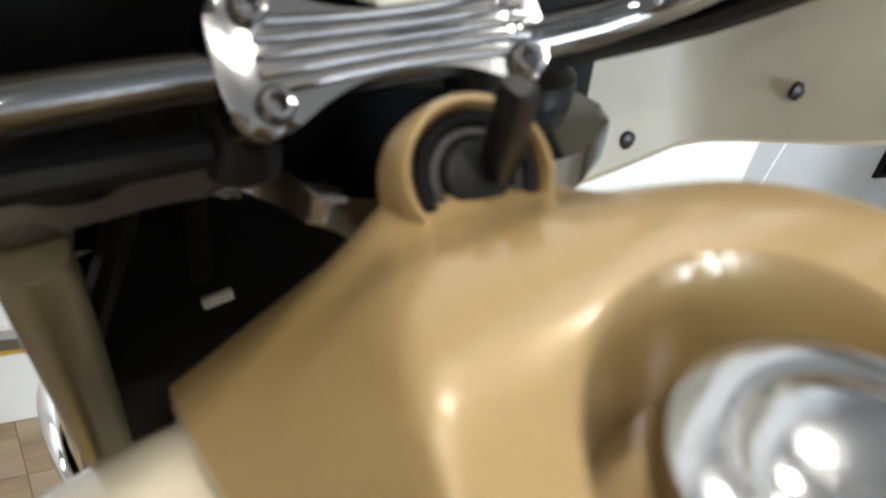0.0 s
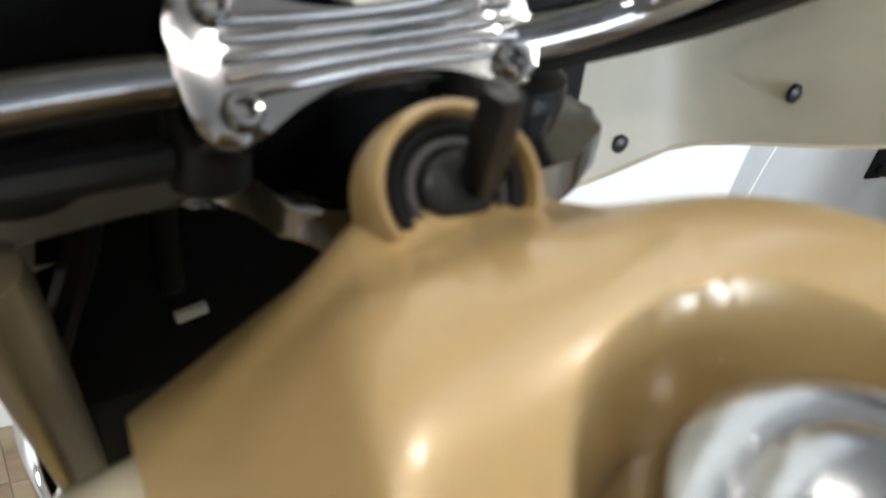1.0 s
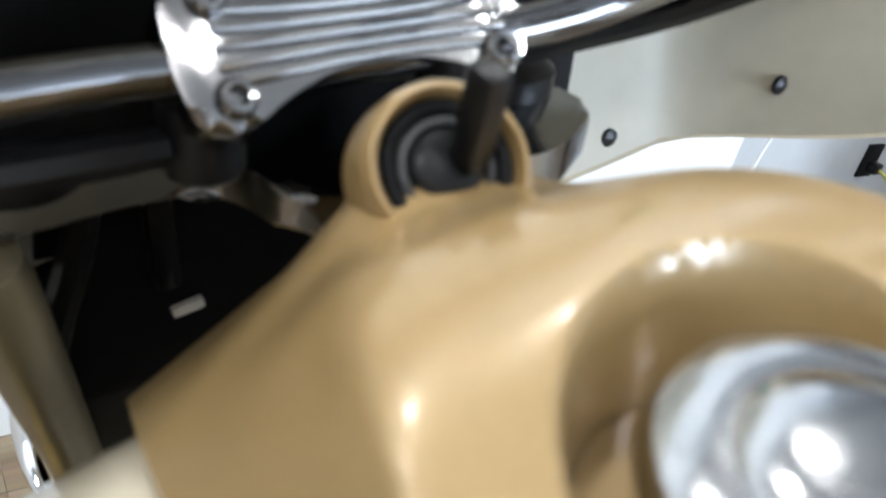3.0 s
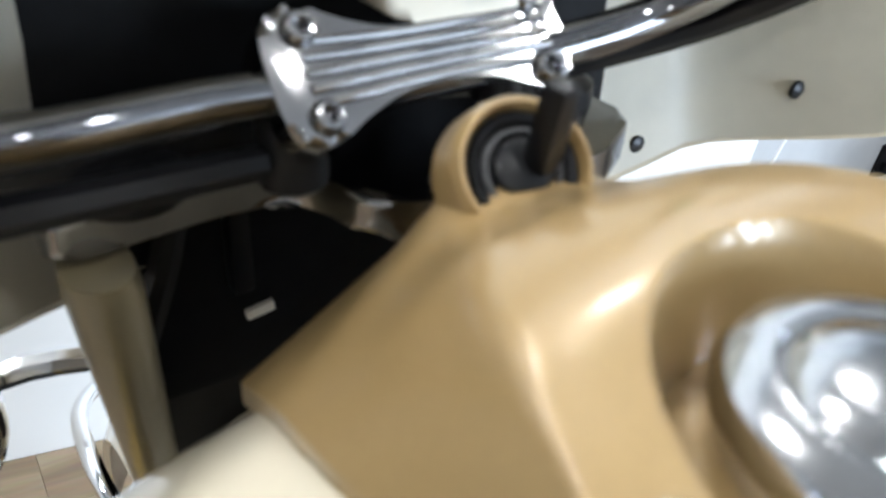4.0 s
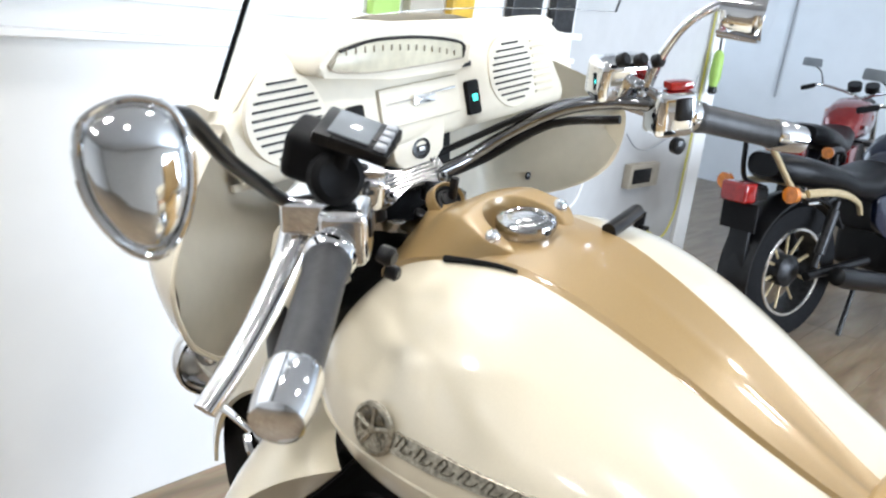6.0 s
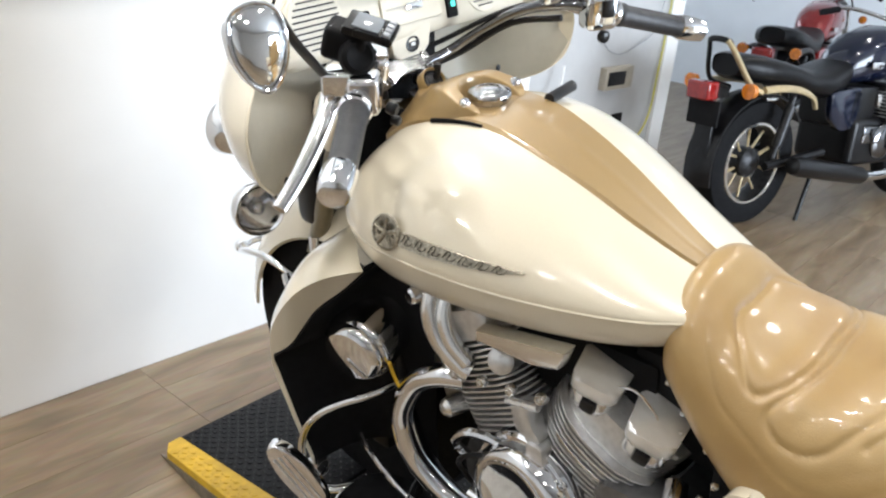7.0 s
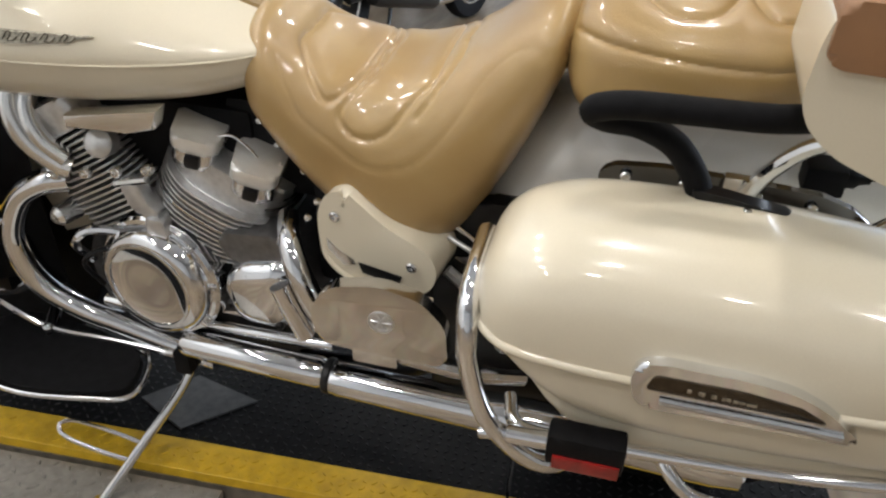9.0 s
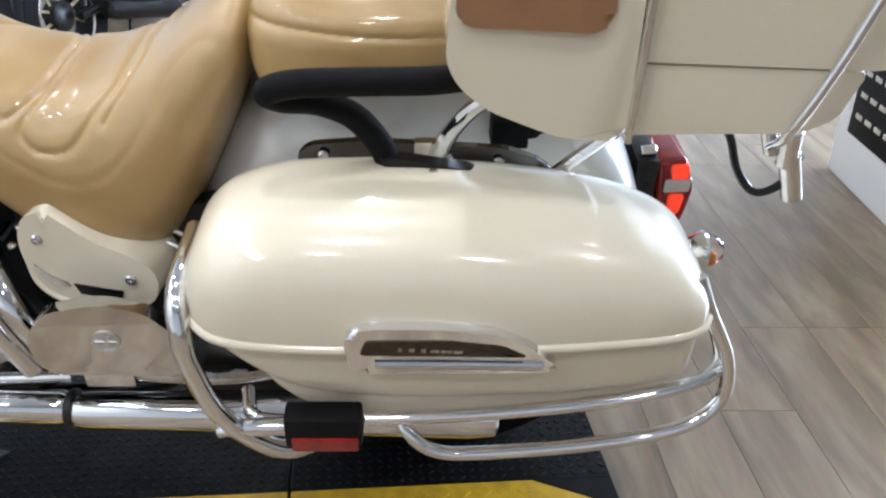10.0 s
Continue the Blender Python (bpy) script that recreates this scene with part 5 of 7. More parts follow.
for k in range(4):
    part("head_bolt", bolt((-0.205, 0.06 - 0.055 * k, 0.745 + 0.012 * k), (-1, 0, 0.1), 0.010, 0.012), ALLOY_BRIGHT, front_cyl)
part("coolant_elbow", tube([(-0.19, 0.115, 0.885), (-0.205, 0.112, 0.845), (-0.21, 0.092, 0.80), (-0.205, 0.055, 0.765), (-0.20, 0.035, 0.755)], 0.0185, 12, 6), ALLOY_BRIGHT, engine, "satin coolant pipe pair")
part("coolant_elbow_inner", tube([(-0.175, 0.09, 0.885), (-0.20, 0.088, 0.845), (-0.208, 0.068, 0.805), (-0.205, 0.035, 0.775)], 0.015, 12, 6), ALLOY_BRIGHT, engine)
part("fuel_tap", join(lathe([(0, 0.014), (0.02, 0.014), (0.024, 0.010)], (-0.20, 0.138, 0.862), (-1, 0.2, 0), 16), rod((-0.21, 0.125, 0.865), (-0.195, 0.10, 0.868), 0.007)), CHROME_WORN, engine)
part("tank_rail_cover", slab([(0.0, 0.868), (-0.155, 0.898), (-0.145, 0.866), (-0.10, 0.855), (0.0, 0.848)], "x", -0.232, 0.03, 0.004), ALLOY_BRIGHT, engine, "satin alloy cover under the tank")
part("link_bar", tube([(-0.21, -0.045, 0.748), (-0.215, -0.105, 0.768)], 0.007, 8, 0), ALLOY_BRIGHT, engine)
part("centre_casting", slab(rounded([(-0.060, 0.758), (-0.082, 0.762), (-0.098, 0.72), (-0.115, 0.705), (-0.10, 0.692), (-0.075, 0.70), (-0.055, 0.73)], 0.012, 3), "x", -0.218, 0.03, 0.006), ALLOY, engine)
part("spacer_block", slab(rounded([(-0.09, 0.70), (-0.12, 0.70), (-0.125, 0.66), (-0.09, 0.655)], 0.008, 3), "x", -0.225, 0.05, 0.005), ALLOY, engine)

# clutch cover
CC = Vector((-0.20, -0.090, 0.574))
CAX = Vector((-0.97, 0.12, 0.06)).normalized()
clutch = part("clutch_cover", lathe([(h, r * 1.15) for h, r in [(-0.02, 0.098), (0.012, 0.098), (0.017, 0.094), (0.018, 0.088), (0.030, 0.086), (0.042, 0.080), (0.047, 0.072), (0.047, 0.066), (0.044, 0.062), (0.043, 0.030), (0.044, 0.001)]], CC, CAX, 64), CHROME, engine, "round chrome clutch cover")
part("clutch_ring", lathe([(0.044, 0.0805), (0.049, 0.0782), (0.049, 0.0736), (0.044, 0.0725)], CC, CAX, 64, caps=False), CHROME, clutch)
for k in range(9):
    a = k * 2 * math.pi / 9 + 0.2
    u = CAX.orthogonal().normalized()
    v = CAX.cross(u)
    p = CC + CAX * 0.014 + (u * math.cos(a) + v * math.sin(a)) * 0.1052
    part("cover_bolt", bolt(p, CAX, 0.0065, 0.008), CHROME_WORN, clutch)
for k in range(5):
    a = 2.1 + k * 0.12
    u = Vector((0, 1, 0))
    v = Vector((0.1, 0, 1)).normalized()
    p = CC + CAX * 0.040 + (u * math.cos(a) + v * math.sin(a)) * 0.0903
    part("cover_lettering", box(p, (0.003, 0.007, 0.009), 0.0005), STEEL_DARK, clutch, smooth=False)
part("lever_bracket", tube([(-0.20, 0.045, 0.575), (-0.225, 0.05, 0.62), (-0.225, 0.025, 0.652), (-0.215, -0.01, 0.655), (-0.21, -0.045, 0.65)], 0.008, 8, 5), CHROME, engine)
part("breather_loop", tube([(-0.21, 0.03, 0.53), (-0.235, 0.035, 0.59), (-0.235, 0.01, 0.62), (-0.22, -0.02, 0.625)], 0.0045, 8, 5), BLACK, engine)
part("clutch_arm", join(rod((-0.225, -0.155, 0.515), (-0.235, -0.172, 0.545), 0.009), rod((-0.228, -0.168, 0.50), (-0.232, -0.150, 0.515), 0.007)), CHROME, engine)
# gear cover
GC = rounded([(-0.203, 0.595), (-0.232, 0.640), (-0.32, 0.660), (-0.352, 0.61), (-0.33, 0.545), (-0.30, 0.515), (-0.22, 0.52)], 0.035, 6)
gear = part("gear_cover", loft([[(x, -0.268 + (y + 0.268) * q, 0.583 + (z - 0.583) * q) for y, z in GC] for x, q in ((-0.18, 1.0), (-0.205, 1.0), (-0.218, 0.96), (-0.228, 0.86), (-0.235, 0.70), (-0.239, 0.45), (-0.240, 0.15))]), CHROME, engine, "rounded chrome final gear cover")
for yy, zz in ((-0.258, 0.622), (-0.325, 0.60), (-0.222, 0.56), (-0.30, 0.53)):
    part("cover_bolt", bolt((-0.224, yy, zz), (-1, 0, 0), 0.0085, 0.010), STEEL_DARK, gear)
part("starter_casting", slab(rounded([(-0.21, 0.69), (-0.31, 0.70), (-0.315, 0.65), (-0.24, 0.635), (-0.205, 0.65)], 0.015, 4), "x", -0.215, 0.06, 0.01), STARTER, engine)
# frame pipe behind the gear cover
part("rear_down_pipe", tube([(-0.17, -0.300, 0.712), (-0.215, -0.318, 0.700), (-0.245, -0.345, 0.655), (-0.242, -0.372, 0.59), (-0.225, -0.40, 0.535)], (0.017, 0.022), 16, 6), CHROME, bike, "chrome down pipe behind the engine").location = (0, -0.010, 0)
part("pipe_shield", tube([(-0.258, -0.325, 0.645), (-0.260, -0.338, 0.61), (-0.255, -0.358, 0.55)], 0.016, 12, 4), CHROME, bike)
for c, r in (((-0.17, -0.345, 0.80), 0.007), ((-0.18, -0.365, 0.755), 0.006), ((-0.16, -0.30, 0.83), 0.005), ((-0.19, -0.352, 0.73), 0.006), ((-0.15, -0.27, 0.86), 0.005)):
    part("frame_bolt", bolt(c, (-1, 0.2, 0.2), r, r), ALLOY_BRIGHT, bike)

# -- exhaust: front down pipe, lower pipes, silencer --
exhaust = part("exhaust_pipe", tube([(-0.19, 0.055, 0.728), (-0.205, 0.095, 0.722), (-0.21, 0.145, 0.685), (-0.215, 0.178, 0.62), (-0.215, 0.180, 0.56), (-0.212, 0.155, 0.50), (-0.205, 0.095, 0.455), (-0.20, 0.02, 0.43), (-0.20, -0.08, 0.405), (-0.205, -0.16, 0.395)], 0.0215, 14, 7), CHROME, bike,
               "chrome exhaust sweeping under the engine")
part("lower_shield", lathe([(0, 0.022), (0.01, 0.026), (0.25, 0.027), (0.262, 0.022)], (-0.225, -0.115, 0.445), (-0.02, -1, -0.01), 20), CHROME, exhaust)
part("silencer", lathe([(0, 0.026), (0.02, 0.029), (0.40, 0.036), (0.62, 0.040), (0.66, 0.036), (0.665, 0.03)], (-0.232, -0.385, 0.438), (-0.01, -1, -0.004), 24), CHROME, exhaust)
part("joint_ring", lathe([(0, 0.029), (0.003, 0.031), (0.010, 0.031), (0.013, 0.029)], (-0.230, -0.375, 0.440), (-0.02, -1, -0.01), 20), STEEL_DARK, exhaust)
part("second_pipe", tube([(-0.19, 0.05, 0.475), (-0.195, -0.10, 0.47), (-0.20, -0.25, 0.475), (-0.20, -0.38, 0.48)], 0.011, 10, 4), CHROME, exhaust)
part("third_pipe", tube([(-0.175, -0.05, 0.49), (-0.18, -0.20, 0.495), (-0.185, -0.36, 0.505)], 0.008, 10, 4), CHROME_WORN, exhaust)

# -- rider footboard, shift linkage, guard, side stand --
fb = part("rider_footboard", slab(rounded([(-0.225, 0.285), (-0.185, 0.22), (-0.20, 0.08), (-0.235, -0.035), (-0.32, -0.052), (-0.345, 0.02), (-0.362, 0.13), (-0.345, 0.225), (-0.30, 0.28)], 0.03, 5), "z", 0.385, 0.018, 0.004), RUBBER, bike, "black rubber rider footboard with a chrome rim")
rim_pts = [(-0.226, 0.28), (-0.30, 0.283), (-0.348, 0.228), (-0.366, 0.13), (-0.35, 0.02), (-0.322, -0.058), (-0.235, -0.04), (-0.215, 0.03)]
part("board_rim", tube([(x, y, 0.394) for x, y in rim_pts], 0.0045, 8, 5), CHROME_WORN, fb)
part("board_arm", tube([(-0.18, 0.18, 0.41), (-0.215, 0.17, 0.40), (-0.25, 0.15, 0.385)], 0.012, 10, 3), BLACK, fb)
part("shift_rod", tube([(-0.21, 0.305, 0.475), (-0.225, 0.265, 0.465), (-0.235, 0.20, 0.44), (-0.232, 0.14, 0.415), (-0.225, 0.03, 0.41), (-0.22, -0.09, 0.40)], 0.006, 8, 4), CHROME_WORN, bike, "thin chrome gear linkage")
part("shift_joint", ball((-0.236, 0.155, 0.42), 0.010), CHROME, bike)
part("black_clamp", box((-0.228, -0.11, 0.405), (0.03, 0.03, 0.05), 0.005), BLACK_MATT, bike)
guard = part("engine_guard", tube([(-0.17, 0.215, 0.630), (-0.24, 0.240, 0.624), (-0.27, 0.272, 0.610), (-0.30, 0.305, 0.588), (-0.315, 0.333, 0.546), (-0.32, 0.349, 0.484), (-0.315, 0.343, 0.425), (-0.30, 0.310, 0.398), (-0.25, 0.275, 0.39), (-0.20, 0.21, 0.39)], 0.0075, 12, 6), CHROME, bike, "chrome engine guard")
part("guard_clamp", join(box((-0.305, 0.325, 0.452), (0.03, 0.03, 0.035), 0.005), rod((-0.31, 0.33, 0.45), (-0.335, 0.345, 0.47), 0.008)), CHROME_WORN, guard)
# highway peg pad: long oval ribbed plate
PAD_Y = Vector((-0.041, 0.074, 0.129)).normalized()
PAD_Z = Vector((-0.80, -0.52, 0.10))
PAD_Z = (PAD_Z - PAD_Y * PAD_Z.dot(PAD_Y)).normalized()
pad_m = Matrix.Translation((-0.360, 0.310, 0.480)) @ Matrix((PAD_Y.cross(PAD_Z), PAD_Y, PAD_Z)).transposed().to_4x4()
pegpad = part("highway_peg", moved(loft([[(0.031 * power(math.cos(2 * math.pi * k / 40), 0.9) * q, 0.082 * math.sin(2 * math.pi * k / 40) * (0.9 + 0.1 * q), h) for k in range(40)] for q, h in ((0.9, -0.012), (1.0, -0.006), (1.0, 0.004), (0.93, 0.010), (0.75, 0.013))]), pad_m), CHROME, guard, "oval chrome highway peg with rubber ribs")
for k in (-0.012, 0.0, 0.012):
    part("peg_rib", moved(box((k, 0, 0.0135), (0.004, 0.11, 0.004), 0.0015), pad_m), CHROME_WORN, pegpad)
foot = Vector((-0.412, -0.011, 0.1205))
stand = part("side_stand", tube([(-0.20, -0.115, 0.385), (-0.25, -0.095, 0.335), (-0.33, -0.05, 0.265), foot + Vector((0, 0, 0.085))], 0.0085, 10, 4), CHROME_WORN, bike, "chrome side stand, folded out")
part("stand_loop", tube([(-0.325, -0.052, 0.272), (-0.325, 0.0, 0.285), (-0.33, 0.07, 0.300), (-0.345, 0.092, 0.300), (-0.358, 0.075, 0.288), (-0.355, 0.02, 0.265), (-0.35, -0.035, 0.250)], 0.004, 8, 6), CHROME_WORN, stand)
part("stand_foot", tube([foot + Vector((0.004, 0, 0.09)), foot + Vector((-0.012, 0.0, 0.068))], 0.014, 10, 0), CHROME_WORN, stand)

# -- lower fairing (leg shield) with a round chrome horn cover --
SH_OUT = [(-0.245, 0.22, 0.89), (-0.275, 0.234, 0.894), (-0.305, 0.257, 0.888), (-0.335, 0.282, 0.869), (-0.352, 0.308, 0.832), (-0.355, 0.338, 0.78), (-0.348, 0.357, 0.723), (-0.34, 0.366, 0.67), (-0.328, 0.35, 0.57), (-0.31, 0.335, 0.46)]
SH_IN = [(-0.243, 0.224, 0.886), (-0.265, 0.254, 0.85), (-0.293, 0.287, 0.816), (-0.31, 0.304, 0.785), (-0.33, 0.32, 0.751), (-0.342, 0.337, 0.734), (-0.346, 0.354, 0.718), (-0.334, 0.36, 0.67), (-0.322, 0.345, 0.57), (-0.304, 0.332, 0.46)]
SH_FRONT = [(-0.12, 0.30, 0.92), (-0.13, 0.33, 0.91), (-0.15, 0.35, 0.89), (-0.17, 0.38, 0.86), (-0.18, 0.40, 0.81), (-0.19, 0.415, 0.76), (-0.19, 0.42, 0.70), (-0.18, 0.42, 0.62), (-0.17, 0.41, 0.54), (-0.16, 0.405, 0.45)]
so, si, sf = smooth_path(SH_OUT, 4), smooth_path(SH_IN, 4), smooth_path(SH_FRONT, 4)


def shield_row(a, b, c):
    mid = (a + c) / 2 + Vector((-0.035, 0.025, 0.02))
    pts = []
    for k in range(9):
        t = k / 8
        pts.append((1 - t) ** 2 * c + 2 * t * (1 - t) * mid + t * t * a)
    return pts + [a + (b - a) * k / 6 for k in range(1, 7)]


def shell(rows, thick):
    bm = bmesh.new()
    vs = [[bm.verts.new(p) for p in r] for r in rows]
    for a, b in zip(vs, vs[1:]):
        for k in range(len(a) - 1):
            bm.faces.new((a[k], a[k + 1], b[k + 1], b[k]))
    bmesh.ops.recalc_face_normals(bm, faces=bm.faces)
    bmesh.ops.solidify(bm, geom=list(bm.faces), thickness=thick)
    return bm


for sx in (-1, 1):
    flip = (lambda b: b) if sx < 0 else mirrored
    lower = part("lower_fairing", flip(shell([shield_row(a, b, c) for a, b, c in zip(so, si, sf)], 0.005)), CREAM, bike, "cream lower fairing with a black inner liner")
    part("inner_liner", flip(shell([[b + (Vector((-0.15, 0.16, b.z)) - b) * (k / 8) + Vector((0.05, 0.04, 0)) * math.sin(math.pi * k / 8) for k in range(9)] for b in si], 0.004)), BLACK_MATT, lower)
    HC, HAX = Vector((-0.215, 0.262, 0.725)), Vector((-0.93, -0.17, -0.12)).normalized()
    horn = part("horn_cover", flip(lathe([(-0.06, 0.064), (0.02, 0.066), (0.030, 0.064), (0.034, 0.060), (0.040, 0.0595), (0.046, 0.056), (0.052, 0.050), (0.054, 0.046), (0.0545, 0.001)], HC, HAX, 40)), CHROME, lower, "round chrome horn cover")
    for k in range(4):
        a = k * math.pi / 2 + 0.6
        u = HAX.orthogonal().normalized()
        v = HAX.cross(u)
        part("cover_screw", flip(bolt(HC + HAX * 0.030 + (u * math.cos(a) + v * math.sin(a)) * 0.062, HAX, 0.005, 0.006)), STEEL_DARK, horn)
part("wire_bundle", tube([(-0.235, 0.185, 0.72), (-0.228, 0.188, 0.70), (-0.225, 0.18, 0.675), (-0.22, 0.17, 0.65)], 0.0032, 8, 3), YELLOW, bike, "yellow-taped wires")

# -- front fork and mudguard --
for sx in (-1, 1):
    leg = part("fork_leg", tube([(sx * 0.085, 0.532, 0.78), (sx * 0.095, 0.522, 0.70), (sx * 0.105, 0.51, 0.60), (sx * 0.105, 0.49, 0.47)], 0.018, 14, 4), CHROME_WORN, bike, "fork leg behind a tan cover")
    part("fork_cover", loft([[Vector((sx * (0.105 - (1.02 - z) * 0.10), y, z)) + Vector((0.0155 * math.cos(2 * math.pi * k / 20) * w, 0.024 * math.sin(2 * math.pi * k / 20) * w, 0)) for k in range(20)]
                             for y, z, w in ((0.397, 1.058, 0.9), (0.403, 1.045, 1.0), (0.449, 0.95, 1.0), (0.521, 0.80, 0.95), (0.555, 0.73, 0.9))]), BEIGE, leg)
for sx in (-1, 1):
    part("axle_lug", box((sx * 0.10, 0.485, 0.475), (0.03, 0.06, 0.07), 0.01), ALLOY, bike)
WC = Vector((0.0, 0.475, 0.481))


def guard_ring(a, w=0.095, r=0.355):
    ring = []
    for k in range(13):
        t = -1 + 2 * k / 12
        rr = r + 0.02 - 0.075 * abs(t) ** 2.5
        ring.append((t * w, WC.y + rr * math.cos(a), WC.z + rr * math.sin(a)))
    for k in range(13):
        t = 1 - 2 * k / 12
        rr = r + 0.014 - 0.075 * abs(t) ** 2.5
        ring.append((t * w * 0.95, WC.y + rr * math.cos(a), WC.z + rr * math.sin(a)))
    return ring


fg = part("front_mudguard", loft([guard_ring(radians(a)) for a in range(8, 171, 6)]), CREAM, bike, "cream front mudguard with a chrome rail")
part("mudguard_rail", tube([(-0.10, 0.60, 0.66), (-0.11, 0.68, 0.685), (-0.10, 0.77, 0.665), (-0.05, 0.87, 0.61), (0.0, 0.90, 0.60), (0.05, 0.87, 0.61)], 0.008, 10, 5), CHROME, fg)
part("rail_tip", ball((-0.045, 0.875, 0.615), 0.016), CHROME, fg)
part("rail_end", tube([(-0.11, 0.62, 0.665), (-0.12, 0.60, 0.65), (-0.115, 0.58, 0.63)], 0.010, 8, 3), CHROME, fg)

# -- fairing --
FX = 0.05


def wing_y(x):
    """The rim's place along the machine; the left half, turned towards the rider, slopes evenly."""
    if x < 0:
        return 0.475 - 0.165 * min(1.0, max(0.0, -x - 0.08) / 0.336) ** 1.15
    return 0.475 - 0.165 * step(0.26, 0.42, x)


F_OUT = [(0.0, 0.955), (0.12, 0.958), (0.22, 0.968), (0.30, 0.985), (0.36, 1.015), (0.40, 1.06), (0.416, 1.12), (0.405, 1.155), (0.375, 1.190), (0.33, 1.226), (0.265, 1.268), (0.18, 1.305), (0.0, 1.325)]


def edge_lift(x):
    """The lower edge rises beside the fork on the left."""
    return 0.052 * step(0.0, -0.07, x) * (1 - step(-0.22, -0.33, x))


half = smooth_path([(x, 0, z) for x, z in F_OUT], 4)
outline = [(p.x, p.z) for p in half] + [(-p.x, p.z + (edge_lift(-p.x) if p.z < 1.06 else 0.0)) for p in reversed(half[1:-1])]
fairing = part("fairing", loft([[(FX + x * s, wing_y(x) * (1 - k) + k * 0.80, 1.12 + (z - 1.12) * s) for x, z in outline]
                                for k, s in [(t, 1 - 0.95 * t ** 1.6) for t in spread(0, 1, 16)]], caps=False), CREAM, bike, "cream fork fairing with a radio dash")
bm = bmesh.new()
cols = spread(-0.41, 0.41, 42)
rows_in = []
for x in cols:
    hi = [p for p in half]
    ax = abs(x)
    zs = []
    for a, b in zip(half, half[1:]):
        if (a.x - ax) * (b.x - ax) <= 0 and a.x != b.x:
            t = (ax - a.x) / (b.x - a.x)
            zs.append(a.z + (b.z - a.z) * t)
    zl, zh = min(zs) + edge_lift(x), max(zs)
    rows_in.append([bm.verts.new((FX + x, wing_y(x) + 0.004 + (0.03 if x > 0 else -0.010 * step(0.0, -0.2, x)) * math.sin(math.pi * k / 10), zl + (zh - zl) * k / 10)) for k in range(11)])
for a, b in zip(rows_in, rows_in[1:]):
    for k in range(10):
        bm.faces.new((a[k], a[k + 1], b[k + 1], b[k]))
bmesh.ops.solidify(bm, geom=list(bm.faces), thickness=0.004)
part("inner_panel", bm, CREAM_MATT, fairing)
for x, y, z in ((-0.262, wing_y(-0.312) + 0.003, 1.012), (-0.225, wing_y(-0.275) + 0.002, 1.005), (0.372, 0.436, 1.026), (0.274, 0.485, 0.984)):
    part("panel_screw", lathe([(0, 0.0065), (-0.003, 0.0065), (-0.005, 0.003)], (x, y, z), (0, 1, 0), 14), STEEL_DARK, fairing)
part("edge_trim", tube([(FX - 0.375, wing_y(-0.375) - 0.003, 1.19), (FX - 0.405, wing_y(-0.405) - 0.003, 1.155), (FX - 0.416, wing_y(-0.416) - 0.003, 1.12), (FX - 0.40, wing_y(-0.40) - 0.003, 1.06), (FX - 0.36, wing_y(-0.36) - 0.003, 1.015)], 0.003, 8, 5), CREAM, fairing)

# dash: a long cream console
DASH = [(0.335, 1.175), (0.33, 1.20), (0.345, 1.27), (0.365, 1.325), (0.40, 1.34), (0.47, 1.33), (0.47, 1.17), (0.40, 1.165)]
DASH_AT = Vector((0.05, 0.38, 1.22))
dash_bm = slab(rounded(DASH, 0.018, 4), "x", FX - 0.315, 0.715, 0.03, 4)
bmesh.ops.bisect_plane(dash_bm, geom=dash_bm.verts[:] + dash_bm.edges[:] + dash_bm.faces[:], plane_co=(FX - 0.15, 0, 0), plane_no=(1, 0, 0))
for v in dash_bm.verts:
    if v.co.x < FX - 0.151:
        v.co.z -= 0.075 * max(0.0, v.co.z - 1.19) / 0.15       # the top falls away to the left
    if v.co.x < FX - 0.26:
        v.co.y = min(v.co.y, 0.425)
    if v.co.x > FX + 0.36:
        v.co.z -= 0.03 * max(0.0, v.co.z - 1.19) / 0.15
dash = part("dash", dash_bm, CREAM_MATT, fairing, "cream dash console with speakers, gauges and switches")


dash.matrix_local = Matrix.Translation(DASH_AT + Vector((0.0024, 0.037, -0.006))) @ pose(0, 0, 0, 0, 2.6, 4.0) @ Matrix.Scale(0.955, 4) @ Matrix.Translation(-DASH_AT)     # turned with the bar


def dash_y(z):
    return 0.330 + max(0.0, z - 1.20) * 0.215 + max(0.0, z - 1.27) * 0.15


DM = (Vector((0, 0.215, 1.0))).normalized()


def on_dash(x, z, out=0.0):
    return Vector((x, dash_y(z) - out, z))


dash_tilt = pose(0, 0, 0, -12, 0, 0)
SPK = Matrix.Diagonal((0.92, 1.0, 0.84, 1.0))
for cx, cz in ((-0.190, 1.246), (0.270, 1.244)):
    sp = part("speaker", moved(lathe([(-0.004, 0.066), (0.0012, 0.065), (0.0018, 0.060), (0.0018, 0.001)], (0, 0, 0), (0, -1, 0), 40), Matrix.Translation(on_dash(cx, cz)) @ dash_tilt @ SPK), CREAM_MATT, dash, "round speaker grille with dark slots")
    for k in range(10):
        dz = -0.05 + k * 0.0112
        w = math.sqrt(max(0.0001, 0.056 ** 2 - dz ** 2))
        part("slot", moved(box((0, -0.0025, dz), (2 * w, 0.004, 0.0030), 0.0006, seg=1), Matrix.Translation(on_dash(cx, cz)) @ dash_tilt @ SPK), STEEL_DARK, sp, smooth=False)
for k in range(8):
    part("side_slot", moved(box((0, -0.001, 0), (0.05, 0.003, 0.0035), 0.0006, seg=1), Matrix.Translation(on_dash(0.355, 1.205 + k * 0.011)) @ dash_tilt), CREAM, dash, smooth=False)
